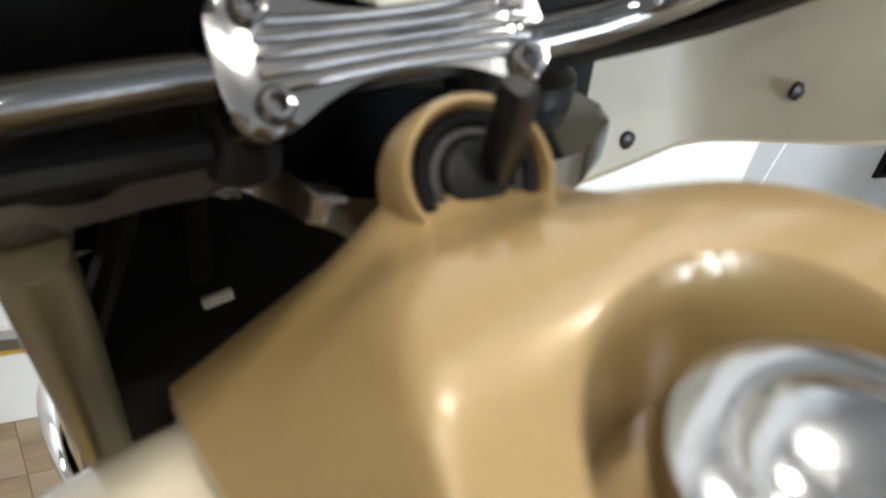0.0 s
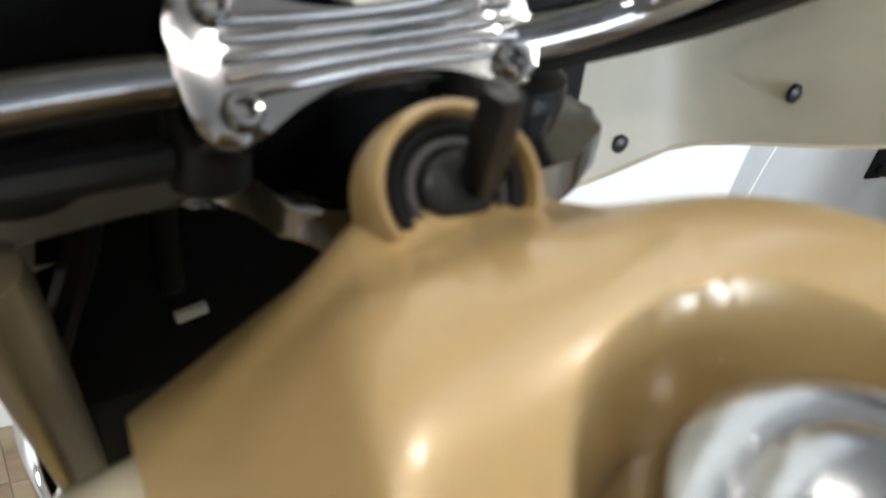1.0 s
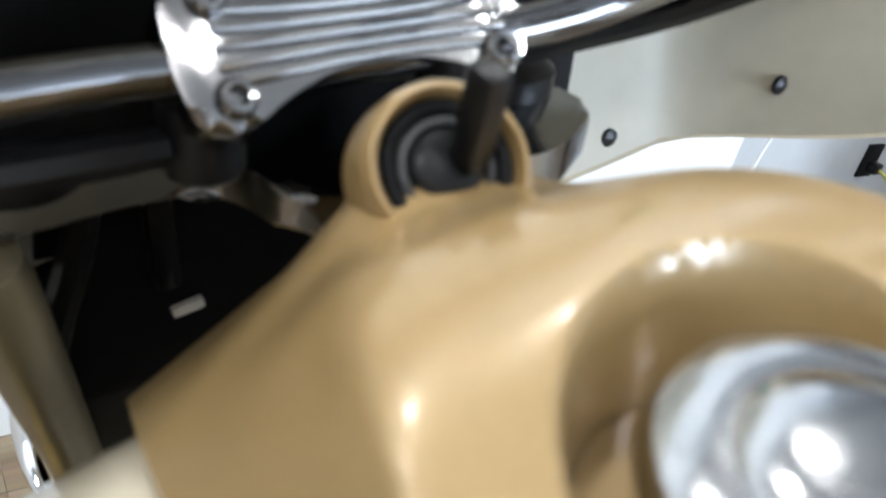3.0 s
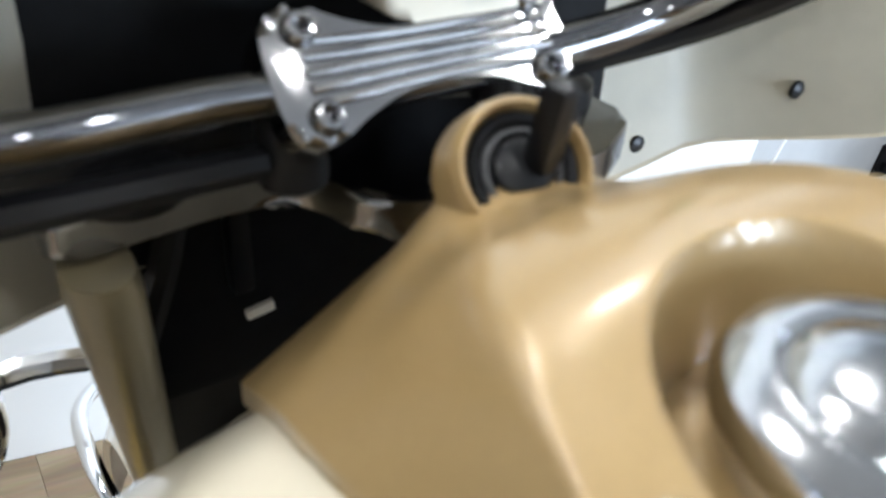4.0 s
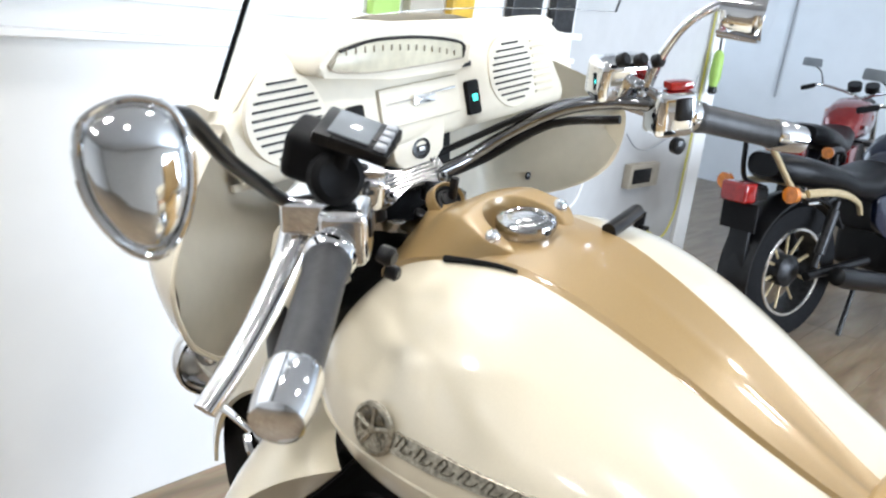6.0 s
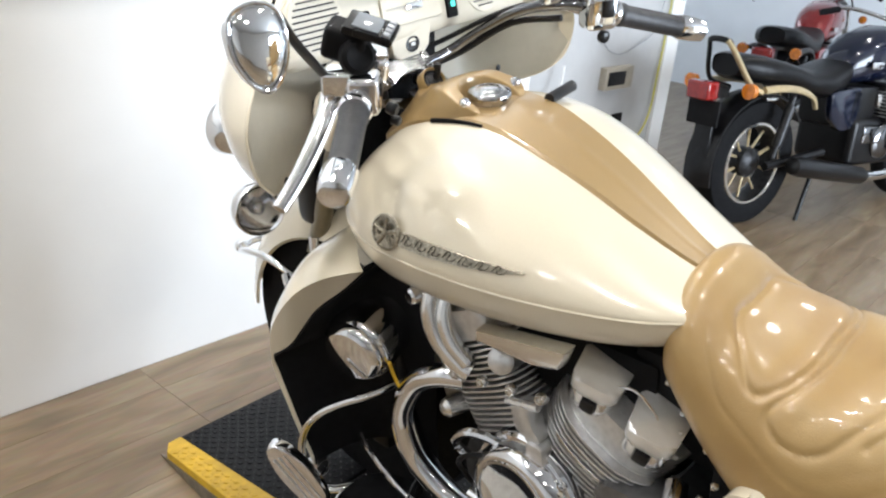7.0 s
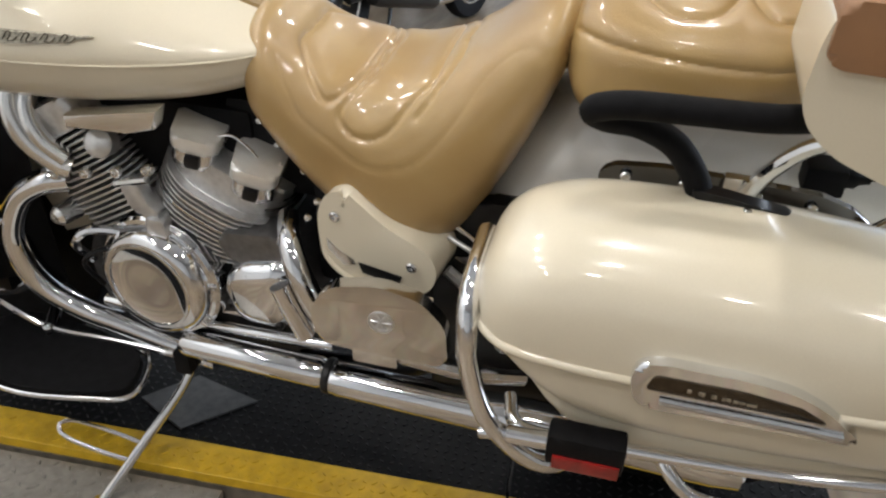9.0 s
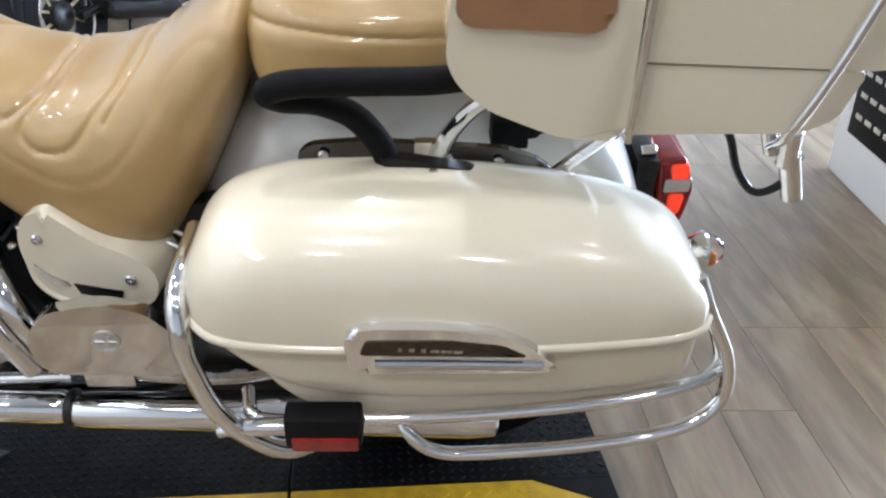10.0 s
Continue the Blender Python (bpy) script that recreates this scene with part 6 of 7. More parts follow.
dial = [(-0.115, 1.282), (-0.10, 1.302), (-0.04, 1.316), (0.05, 1.321), (0.135, 1.315), (0.14, 1.296), (0.05, 1.286), (-0.05, 1.278)]
hood = [(-0.135, 1.272), (-0.125, 1.30), (-0.08, 1.322), (0.0, 1.335), (0.09, 1.335), (0.155, 1.325), (0.165, 1.30), (0.15, 1.28), (0.0, 1.268)]
hood, dial = [[(x - 0.02, z + 0.002 - 0.11 * (x - 0.0125)) for x, z in row] for row in (hood, dial)]
gauge = part("gauge_hood", slab(rounded(hood, 0.012, 4), "y", 0.325, 0.10, 0.008, 3), CREAM_MATT, dash)
part("gauge_window", slab(rounded(dial, 0.006, 3), "y", 0.3215, 0.004, 0.001), DIAL, gauge, "long curved gauge window")
# The hood's shadow, drawn as a dark tube along the window's top.
part("gauge_shadow_line", tube([(x, 0.3222, z + 0.001) for x, z in dial[1:6]], 0.0022, 6, 4), STEEL_DARK, gauge, "dark line drawn as the hood's shadow over the gauge window")
part("gauge_frame", tube([(x, 0.3225, z) for x, z in dial[5:] + dial[:2]], 0.0016, 6, 4), BEIGE_BOX, gauge)
for k in range(14):
    part("gauge_mark", box((-0.11 + k * 0.016, 0.3205, 1.301 + 0.010 * math.sin(math.pi * (k + 2) / 17) - 0.11 * (-0.1025 + k * 0.016)), (0.0014, 0.002, 0.007), 0), BEIGE_BOX, gauge, smooth=False)
radio = part("radio_door", moved(box((0, 0, 0), (0.165, 0.006, 0.052), 0.004), Matrix.Translation(on_dash(0.045, 1.232, 0.002)) @ dash_tilt), CREAM_MATT, dash, "cream hinged radio door")
part("door_catch", moved(join(box((0.0, -0.004, 0.004), (0.045, 0.006, 0.014), 0.003), box((0.045, -0.003, 0.010), (0.05, 0.004, 0.003), 0.001), box((-0.05, -0.003, 0.006), (0.05, 0.004, 0.002), 0.001)), Matrix.Translation(on_dash(0.045, 1.232, 0.004)) @ dash_tilt), ALLOY_BRIGHT, radio)
for cx, lit in ((-0.083, False), (0.160, True)):
    sw = part("rocker_switch", moved(box((0, -0.002, 0), (0.030, 0.008, 0.050), 0.004), Matrix.Translation(on_dash(cx, 1.220)) @ dash_tilt), BLACK_MATT, dash)
    if lit:
        part("switch_light", moved(box((0, -0.0065, 0.0), (0.011, 0.002, 0.010), 0.002), Matrix.Translation(on_dash(cx, 1.220)) @ dash_tilt), CYAN, sw)
part("small_button", moved(box((0, -0.002, 0), (0.020, 0.005, 0.008), 0.002), Matrix.Translation(on_dash(0.155, 1.268)) @ dash_tilt), STEEL_DARK, dash)
bbox = part("button_box", slab(rounded([(-0.010, 1.205), (0.004, 1.142), (0.088, 1.142), (0.098, 1.205)], 0.012, 4), "y", 0.372, 0.05, 0.006, 3), CREAM_MATT, fairing)
part("oval_button", moved(lathe([(0, 0.0165), (0.003, 0.0165), (0.0035, 0.0125), (0.002, 0.0115), (0.002, 0.001)], (0, 0, 0), (0, -1, 0.1), 24), Matrix.Translation((0.048, 0.3735, 1.163)) @ Matrix.Diagonal((1, 1, 0.85, 1))), BLACK, bbox)
part("button_mark", box((0.048, 0.370, 1.163), (0.010, 0.002, 0.006), 0.001), ALLOY, bbox)
# Black block that paints the shade between dash and bar.
part("under_dash_dark_fill", box((FX - 0.045, 0.458, 1.10), (0.36, 0.04, 0.13), 0.015), BLACK_MATT, fairing)

# windshield
def screen(u, v):
    x = FX + u * (0.345 - 0.05 * v)
    return (x, 0.50 - 0.20 * abs(u) ** 2 - 0.12 * v, 1.318 - 0.012 * abs(u) ** 3 + 0.33 * v - 0.06 * v * abs(u) ** 3)


ws = part("windshield", sheet(screen, spread(-1, 1, 25), spread(0, 1, 12), 0.004, (0, 1, 0.3)), GLASS, bike, "clear plastic windshield")
ws.visible_shadow = False
part("screen_edge", tube([Vector(screen(-1, v)) + Vector((-0.002, 0, 0)) for v in spread(0, 1, 8)], 0.0028, 6, 0), RUBBER, ws)

# passing lamp and front indicator on the left
for sx in (-1, 1):
    flip = (lambda b: b) if sx < 0 else mirrored
    lamp_c = Vector((-0.118, 0.715, 0.975))
    pl = part("passing_lamp", flip(lathe([(-0.07, 0.01), (-0.06, 0.035), (-0.03, 0.052), (0.0, 0.056), (0.02, 0.056), (0.028, 0.050)], lamp_c, (-0.25, 1, 0), 28)), CHROME, bike, "chrome passing lamp beside the fairing")
    part("lamp_lens", flip(lathe([(0.024, 0.050), (0.034, 0.040), (0.040, 0.015), (0.041, 0.002)], lamp_c, (-0.25, 1, 0), 28)), LENS_GLASS, pl)
    tc = Vector((-0.198, 0.570, 0.880))
    ti = part("front_indicator", flip(lathe([(-0.040, 0.047), (-0.036, 0.050), (-0.024, 0.050), (-0.005, 0.046), (0.02, 0.034), (0.038, 0.012)], tc, (0.25, 1, -0.1), 32, caps=False)), CHROME, bike, "round chrome front indicator with a clear lens")
    part("indicator_face", flip(lathe([(-0.034, 0.0455), (-0.042, 0.044), (-0.048, 0.034), (-0.051, 0.018), (-0.052, 0.002)], tc, (0.25, 1, -0.1), 32)), LENS_GLASS, ti)
    part("indicator_bulb", flip(ball(tc + Vector((0.0, -0.012, 0.0)), 0.013)), CHROME_WORN, ti)
    part("indicator_arm", flip(tube([tc, tc + Vector((0.06, 0, 0.005)), tc + Vector((0.11, -0.02, 0.01))], 0.009, 8, 3)), CHROME, ti)

# -- handlebar --
clamp_c = Vector((0.0195, 0.376, 1.1232))
CLAMP_M = Matrix.Translation(clamp_c) @ pose(0, 0, 0, 49, 0, 1)
bone = [(-0.066, 0.010), (-0.064, 0.020), (-0.057, 0.0265), (-0.047, 0.0265), (-0.034, 0.019), (-0.016, 0.0125), (0.004, 0.0115), (0.024, 0.0135), (0.040, 0.020), (0.050, 0.0245), (0.060, 0.0225), (0.065, 0.010), (0.065, -0.010), (0.060, -0.0225), (0.050, -0.0245), (0.040, -0.020), (0.024, -0.0135), (0.004, -0.0115),
        (-0.016, -0.0125), (-0.034, -0.019), (-0.047, -0.0265), (-0.057, -0.0265), (-0.064, -0.020), (-0.066, -0.010)]
bar_clamp = part("bar_clamp", moved(slab(rounded(bone, 0.008, 3), "z", -0.010, 0.024, 0.0045, 3), CLAMP_M), CHROME_CLAMP, bike, "ribbed chrome handlebar clamp")
for k in range(5):
    off = -0.0096 + k * 0.0048
    rib = [(-0.052, off * 1.25), (-0.030, off * 1.1), (-0.010, off), (0.012, off), (0.034, off * 1.1), (0.056, off * 1.25)]
    part("clamp_rib", moved(tube([(x, y, 0.0140) for x, y in rib], 0.0019, 8, 4), CLAMP_M), CHROME_CLAMP, bar_clamp)
for bx, by in ((-0.0500, 0.0165), (-0.0500, -0.0165), (0.0500, 0.0155), (0.0500, -0.0155)):
    part("clamp_bolt", moved(lathe([(0.012, 0.0070), (0.0160, 0.0068), (0.0185, 0.0052), (0.0188, 0.0036), (0.014, 0.0032)], (bx, by, 0), (0, 0, 1), 18), CLAMP_M), CHROME_CLAMP, bar_clamp)
BARL = [(0.0, 0.3695, 1.1215), (-0.06, 0.369, 1.1265), (-0.13, 0.350, 1.134), (-0.19, 0.30, 1.162), (-0.236, 0.235, 1.195), (-0.283, 0.163, 1.205), (-0.323, 0.123, 1.201), (-0.423, 0.040, 1.182)]
BARR = [(0.0, 0.3695, 1.1215), (0.08, 0.369, 1.1225), (0.14, 0.362, 1.133), (0.178, 0.325, 1.165), (0.205, 0.25, 1.208), (0.235, 0.17, 1.222), (0.28, 0.12, 1.207), (0.42, 0.035, 1.162)]
bar = part("handlebar", join(tube(BARL, 0.0090, 16, 6), tube(BARR, 0.0095, 16, 6)), CHROME_GREY, bike, "chrome handlebar turned slightly to the left")
for pts, sx in ((((-0.318, 0.126, 1.201), (-0.426, 0.036, 1.181), (-0.467, 0.006, 1.173)), -1), (((0.292, 0.112, 1.203), (0.40, 0.047, 1.168), (0.445, 0.020, 1.154)), 1)):
    a, b, c = [Vector(p) for p in pts]
    d = (b - a).normalized()
    g = part("grip", lathe([(0, 0.019), (0.004, 0.0205), (0.012, 0.0205), (0.016, 0.0185), ((b - a).length - 0.01, 0.0185), ((b - a).length, 0.020)], a, d, 24), GRIP, bar, "grey worn rubber grip")
    part("grip_collar", lathe([(-0.018, 0.020), (-0.012, 0.023), (-0.004, 0.023), (0.002, 0.020)], a, d, 24), CHROME, g)
    part("bar_end", lathe([(0, 0.0205), (0.004, 0.022), (0.035, 0.021), ((c - b).length - 0.004, 0.019), ((c - b).length, 0.014), ((c - b).length + 0.001, 0.002)], b, (c - b), 24), CHROME, g)
# left switch gear
LEFT = Vector((0.029, 0.014, -0.001))
POD_M = Matrix.Translation((-0.291, 0.158, 1.262)) @ pose(0, 0, 0, 18, -10, 30)
pod_ob = part("radio_pod", moved(box((0, 0.006, 0.014), (0.046, 0.058, 0.046), 0.010, seg=3), POD_M), BLACK_MATT, bike, "black audio control pod")
part("pod_face", moved(box((-0.004, -0.022, 0.045), (0.052, 0.066, 0.012), 0.004), POD_M), BLACK, pod_ob)
part("pod_screen", moved(box((-0.004, -0.018, 0.052), (0.040, 0.036, 0.002), 0.001), POD_M), SCREEN, pod_ob)
for k in range(4):
    part("pod_button", moved(box((-0.0215 + 0.0115 * k, -0.046, 0.052), (0.009, 0.010, 0.006), 0.002), POD_M), PALE_KEY, pod_ob)
part("pod_knob", lathe([(0, 0.024), (0.012, 0.024), (0.016, 0.018), (0.012, 0.012)], (-0.300, 0.137, 1.262), (-0.3, -0.9, 0.25), 24), BLACK_MATT, pod_ob)
pod_ob.location = LEFT + Vector((-0.016, 0, 0))
lsw = part("left_switch", moved(box((0, 0, 0), (0.050, 0.042, 0.052), 0.010, seg=3), Matrix.Translation((-0.312, 0.128, 1.215)) @ pose(0, 0, 0, 0, 0, 40)), CHROME_WORN, bike, "chrome switch housing")
part("switch_band", moved(box((0.002, -0.020, 0.006), (0.026, 0.008, 0.020), 0.004), Matrix.Translation((-0.312, 0.128, 1.215)) @ pose(0, 0, 0, 0, 0, 40)), BLACK, lsw)
part("switch_knob", lathe([(0, 0.008), (0.010, 0.009), (0.014, 0.006)], (-0.300, 0.098, 1.198), (0.2, -1, -0.2), 14), BLACK, lsw)
part("horn_button", lathe([(0, 0.007), (0.010, 0.007), (0.012, 0.005)], (-0.292, 0.100, 1.178), (0.3, -1, -0.2), 14), BLACK, lsw)
lsw.location = LEFT
part("clutch_master", moved(box((0, 0, 0), (0.06, 0.05, 0.035), 0.008, seg=3), Matrix.Translation((-0.315, 0.165, 1.228)) @ pose(0, 0, 0, 0, 0, 35)), CHROME, bike, "chrome clutch lever perch").location = LEFT
master = part("clutch_reservoir", moved(box((0, 0, 0), (0.070, 0.046, 0.036), 0.011, seg=4), Matrix.Translation((-0.205, 0.212, 1.222)) @ pose(0, 0, 0, 8, -6, 52)), CHROME, bike, "chrome clutch fluid reservoir beside the bar")
part("reservoir_lid", moved(box((0, 0, 0.021), (0.064, 0.042, 0.007), 0.003), Matrix.Translation((-0.205, 0.212, 1.222)) @ pose(0, 0, 0, 8, -6, 52)), CHROME_WORN, master)
for k in (-1, 1):
    part("lid_screw", moved(bolt((k * 0.024, 0, 0.024), (0, 0, 1), 0.005, 0.004), Matrix.Translation((-0.205, 0.212, 1.222)) @ pose(0, 0, 0, 8, -6, 52)), STEEL_DARK, master)
part("banjo_bolt", rod((-0.185, 0.252, 1.212), (-0.172, 0.276, 1.208), 0.008), CHROME_WORN, master)
part("clutch_lever", tube([(-0.296, 0.195, 1.205), (-0.316, 0.188, 1.178), (-0.352, 0.178, 1.146), (-0.394, 0.168, 1.115), (-0.430, 0.160, 1.094)], (0.010, 0.007), 12, 5, flat=1.5), CHROME_WORN, bike, "polished clutch lever")
part("lever_guard", slab(rounded([(0.19, 1.215), (0.165, 1.20), (0.165, 1.14), (0.18, 1.12), (0.215, 1.13), (0.21, 1.19)], 0.012, 3), "x", -0.335, 0.012, 0.003), CREAM, bike).location = LEFT
# left mirror
MM = Matrix.Translation((-0.512, 0.045, 1.345)) @ pose(0, 0, 0, -12, 0, -16) @ Matrix.Scale(0.82, 4)
tear = [(-0.036, 0.020), (-0.028, 0.042), (0.0, 0.052), (0.026, 0.044), (0.036, 0.022), (0.034, -0.012), (0.020, -0.042), (0.002, -0.055), (-0.018, -0.044), (-0.034, -0.012)]


def bulged(outline, y0, depth, rings=7):
    """A shallow dome over an outline, towards -y, closed behind."""
    loops = [[(x * 0.98, y0 + 0.003, z * 0.98) for x, z in outline]]
    for i in range(rings):
        t = i / (rings - 1)
        r = max(0.02, math.cos(t * math.pi / 2))
        loops.append([(x * r, y0 - depth * math.sin(t * math.pi / 2), z * r) for x, z in outline])
    return loft(loops)


mir = part("mirror_left", moved(slab(rounded(tear, 0.012, 4), "y", -0.010, 0.024, 0.009, 4), MM), CHROME, bike, "teardrop chrome mirror with a convex glass")
part("mirror_glass", moved(bulged(rounded([(x * 0.93, z * 0.93) for x, z in tear], 0.012, 4), -0.011, 0.011), MM), MIRROR, mir)
part("mirror_rim", moved(tube([(x * 0.98, -0.0115, z * 0.98) for x, z in tear + tear[:2]], 0.003, 8, 4), MM), CHROME, mir)
part("mirror_stem", tube([(-0.29, 0.20, 1.22), (-0.335, 0.17, 1.255), (-0.41, 0.115, 1.315), (-0.455, 0.085, 1.36), (-0.49, 0.065, 1.36)], 0.006, 10, 5), BLACK, mir)
# right switch gear, brake reservoir and mirror
rsw = part("right_switch", moved(box((0, 0, 0), (0.058, 0.045, 0.060), 0.012, seg=3), Matrix.Translation((0.262, 0.130, 1.212)) @ pose(0, 0, 0, 0, 0, -30)), CHROME, bike, "chrome switch housing with a red kill switch")
part("kill_switch", moved(box((0.005, -0.006, 0.036), (0.034, 0.022, 0.011), 0.004), Matrix.Translation((0.262, 0.130, 1.212)) @ pose(0, 0, 0, 0, 0, -30)), RED, rsw)
part("switch_face", moved(box((0.006, -0.024, 0.008), (0.022, 0.008, 0.030), 0.004), Matrix.Translation((0.262, 0.130, 1.212)) @ pose(0, 0, 0, 0, 0, -30)), BLACK, rsw)
part("start_button", lathe([(0, 0.011), (0.008, 0.011), (0.010, 0.008)], (0.243, 0.108, 1.176), (-0.3, -1, 0), 18), BLACK, rsw)
res = part("brake_reservoir", moved(box((0, 0, 0), (0.075, 0.045, 0.055), 0.012, seg=3), Matrix.Translation((0.235, 0.195, 1.252)) @ pose(0, 0, 0, 10, 0, -25)), CHROME, bike, "chrome brake fluid reservoir")
for k in range(3):
    part("reservoir_knob", lathe([(0, 0.009), (0.010, 0.009), (0.013, 0.006)], (0.205 + 0.026 * k, 0.175 - 0.010 * k, 1.280 - 0.003 * k), (-0.2, -1, 0.4), 16), BLACK, res)
part("reservoir_lever", tube([(0.25, 0.185, 1.215), (0.31, 0.165, 1.19), (0.38, 0.125, 1.165), (0.43, 0.09, 1.15)], (0.009, 0.006), 10, 4), CHROME, res)
MR = Matrix.Translation((0.352, 0.070, 1.350)) @ pose(0, 0, 0, 5, 0, 15) @ Matrix.Scale(1.45, 4)
mirr = part("mirror_right", moved(slab(rounded([(-x * 1.05, z) for x, z in tear], 0.012, 4), "y", -0.010, 0.034, 0.010, 4), MR @ pose(0, 0, 0, 0, 70, 0)), CHROME, bike, "teardrop chrome mirror")
part("mirror_glass", moved(slab(rounded([(-x * 0.97, z * 0.93) for x, z in tear], 0.012, 4), "y", -0.0125, 0.003, 0.001), MR @ pose(0, 0, 0, 0, 70, 0)), MIRROR, mirr)
part("mirror_stem", tube([(0.26, 0.165, 1.235), (0.258, 0.145, 1.285), (0.265, 0.12, 1.325), (0.295, 0.095, 1.345), (0.32, 0.08, 1.345)], 0.006, 10, 5), CHROME, mirr)
# cables under the bar, upper yoke, steering head
for pts, r in (([(-0.05, 0.37, 1.10), (-0.14, 0.345, 1.115), (-0.20, 0.29, 1.15), (-0.25, 0.21, 1.185)], 0.007), ([(0.10, 0.385, 1.105), (0.16, 0.350, 1.128), (0.20, 0.27, 1.183), (0.225, 0.18, 1.200)], 0.006),
               ([(0.04, 0.40, 1.13), (0.13, 0.375, 1.15), (0.20, 0.28, 1.205), (0.23, 0.20, 1.225)], 0.005)):
    part("control_cable", tube(pts, r, 8, 4), BLACK, bike, "black control cable along the bar")
part("cable_loop", tube([(-0.235, 0.17, 1.225), (-0.20, 0.20, 1.235), (-0.182, 0.225, 1.21), (-0.185, 0.245, 1.18)], 0.003, 8, 5), BLACK, bike)
yoke = part("upper_yoke", slab(rounded([(-0.125, 0.394), (-0.125, 0.445), (-0.05, 0.458), (0.08, 0.458), (0.135, 0.43), (0.140, 0.37), (0.10, 0.345), (0.045, 0.344), (0.005, 0.346), (-0.012, 0.358), (-0.019, 0.385), (-0.030, 0.400), (-0.060, 0.401)], 0.010, 4), "z", 1.062, 0.018, 0.005, 3), CHROME_CLAMP, bike, "polished upper fork yoke")
part("yoke_shroud", slab(rounded([(-0.150, 0.400), (-0.150, 0.46), (-0.035, 0.47), (-0.026, 0.408), (-0.06, 0.408)], 0.012, 4), "z", 1.0825, 0.020, 0.006, 3), BLACK, yoke, "black cover over the fork top")
for px in (-0.035, 0.068):
    part("yoke_post", rod((px, 0.375, 1.085), (px, 0.375, 1.115), 0.014), STEEL_DARK, yoke)
for px in (-0.09, 0.115):
    part("fork_cap", lathe([(0, 0.022), (0.010, 0.022), (0.014, 0.016)], (px, 0.405, 1.080), (0, 0, 1), 20), BLACK, yoke)
part("yoke_bolt", lathe([(0, 0.009), (0.006, 0.009), (0.008, 0.005)], (0.022, 0.352, 1.080), (0, -0.5, 1), 14), BLACK, yoke)
# Black panel added so the deep gap behind the yoke reads as dark.
cover = part("steering_gap_fill", box((0.050, 0.466, 1.005), (0.315, 0.018, 0.17), 0.008), BLACK_MATT, bike, "black panel standing in for the dark gap at the steering head")
part("cover_rib", box((-0.035, 0.452, 1.03), (0.012, 0.014, 0.09), 0.004), BLACK, cover)
# Pale block in place of the light that shows through the dark gap.
part("gap_light_spot", moved(box((0, 0, 0), (0.016, 0.004, 0.006), 0.001), Matrix.Translation((-0.0262, 0.453, 0.9675)) @ pose(0, 0, 0, 0, -8, 0)), PALE_SPOT, cover, "small pale block painted as light coming through the gap")
part("cover_hose", tube([(-0.10, 0.452, 0.93), (-0.09, 0.448, 0.97), (-0.07, 0.450, 1.02), (-0.06, 0.455, 1.06)], 0.008, 8, 4), BLACK, cover)


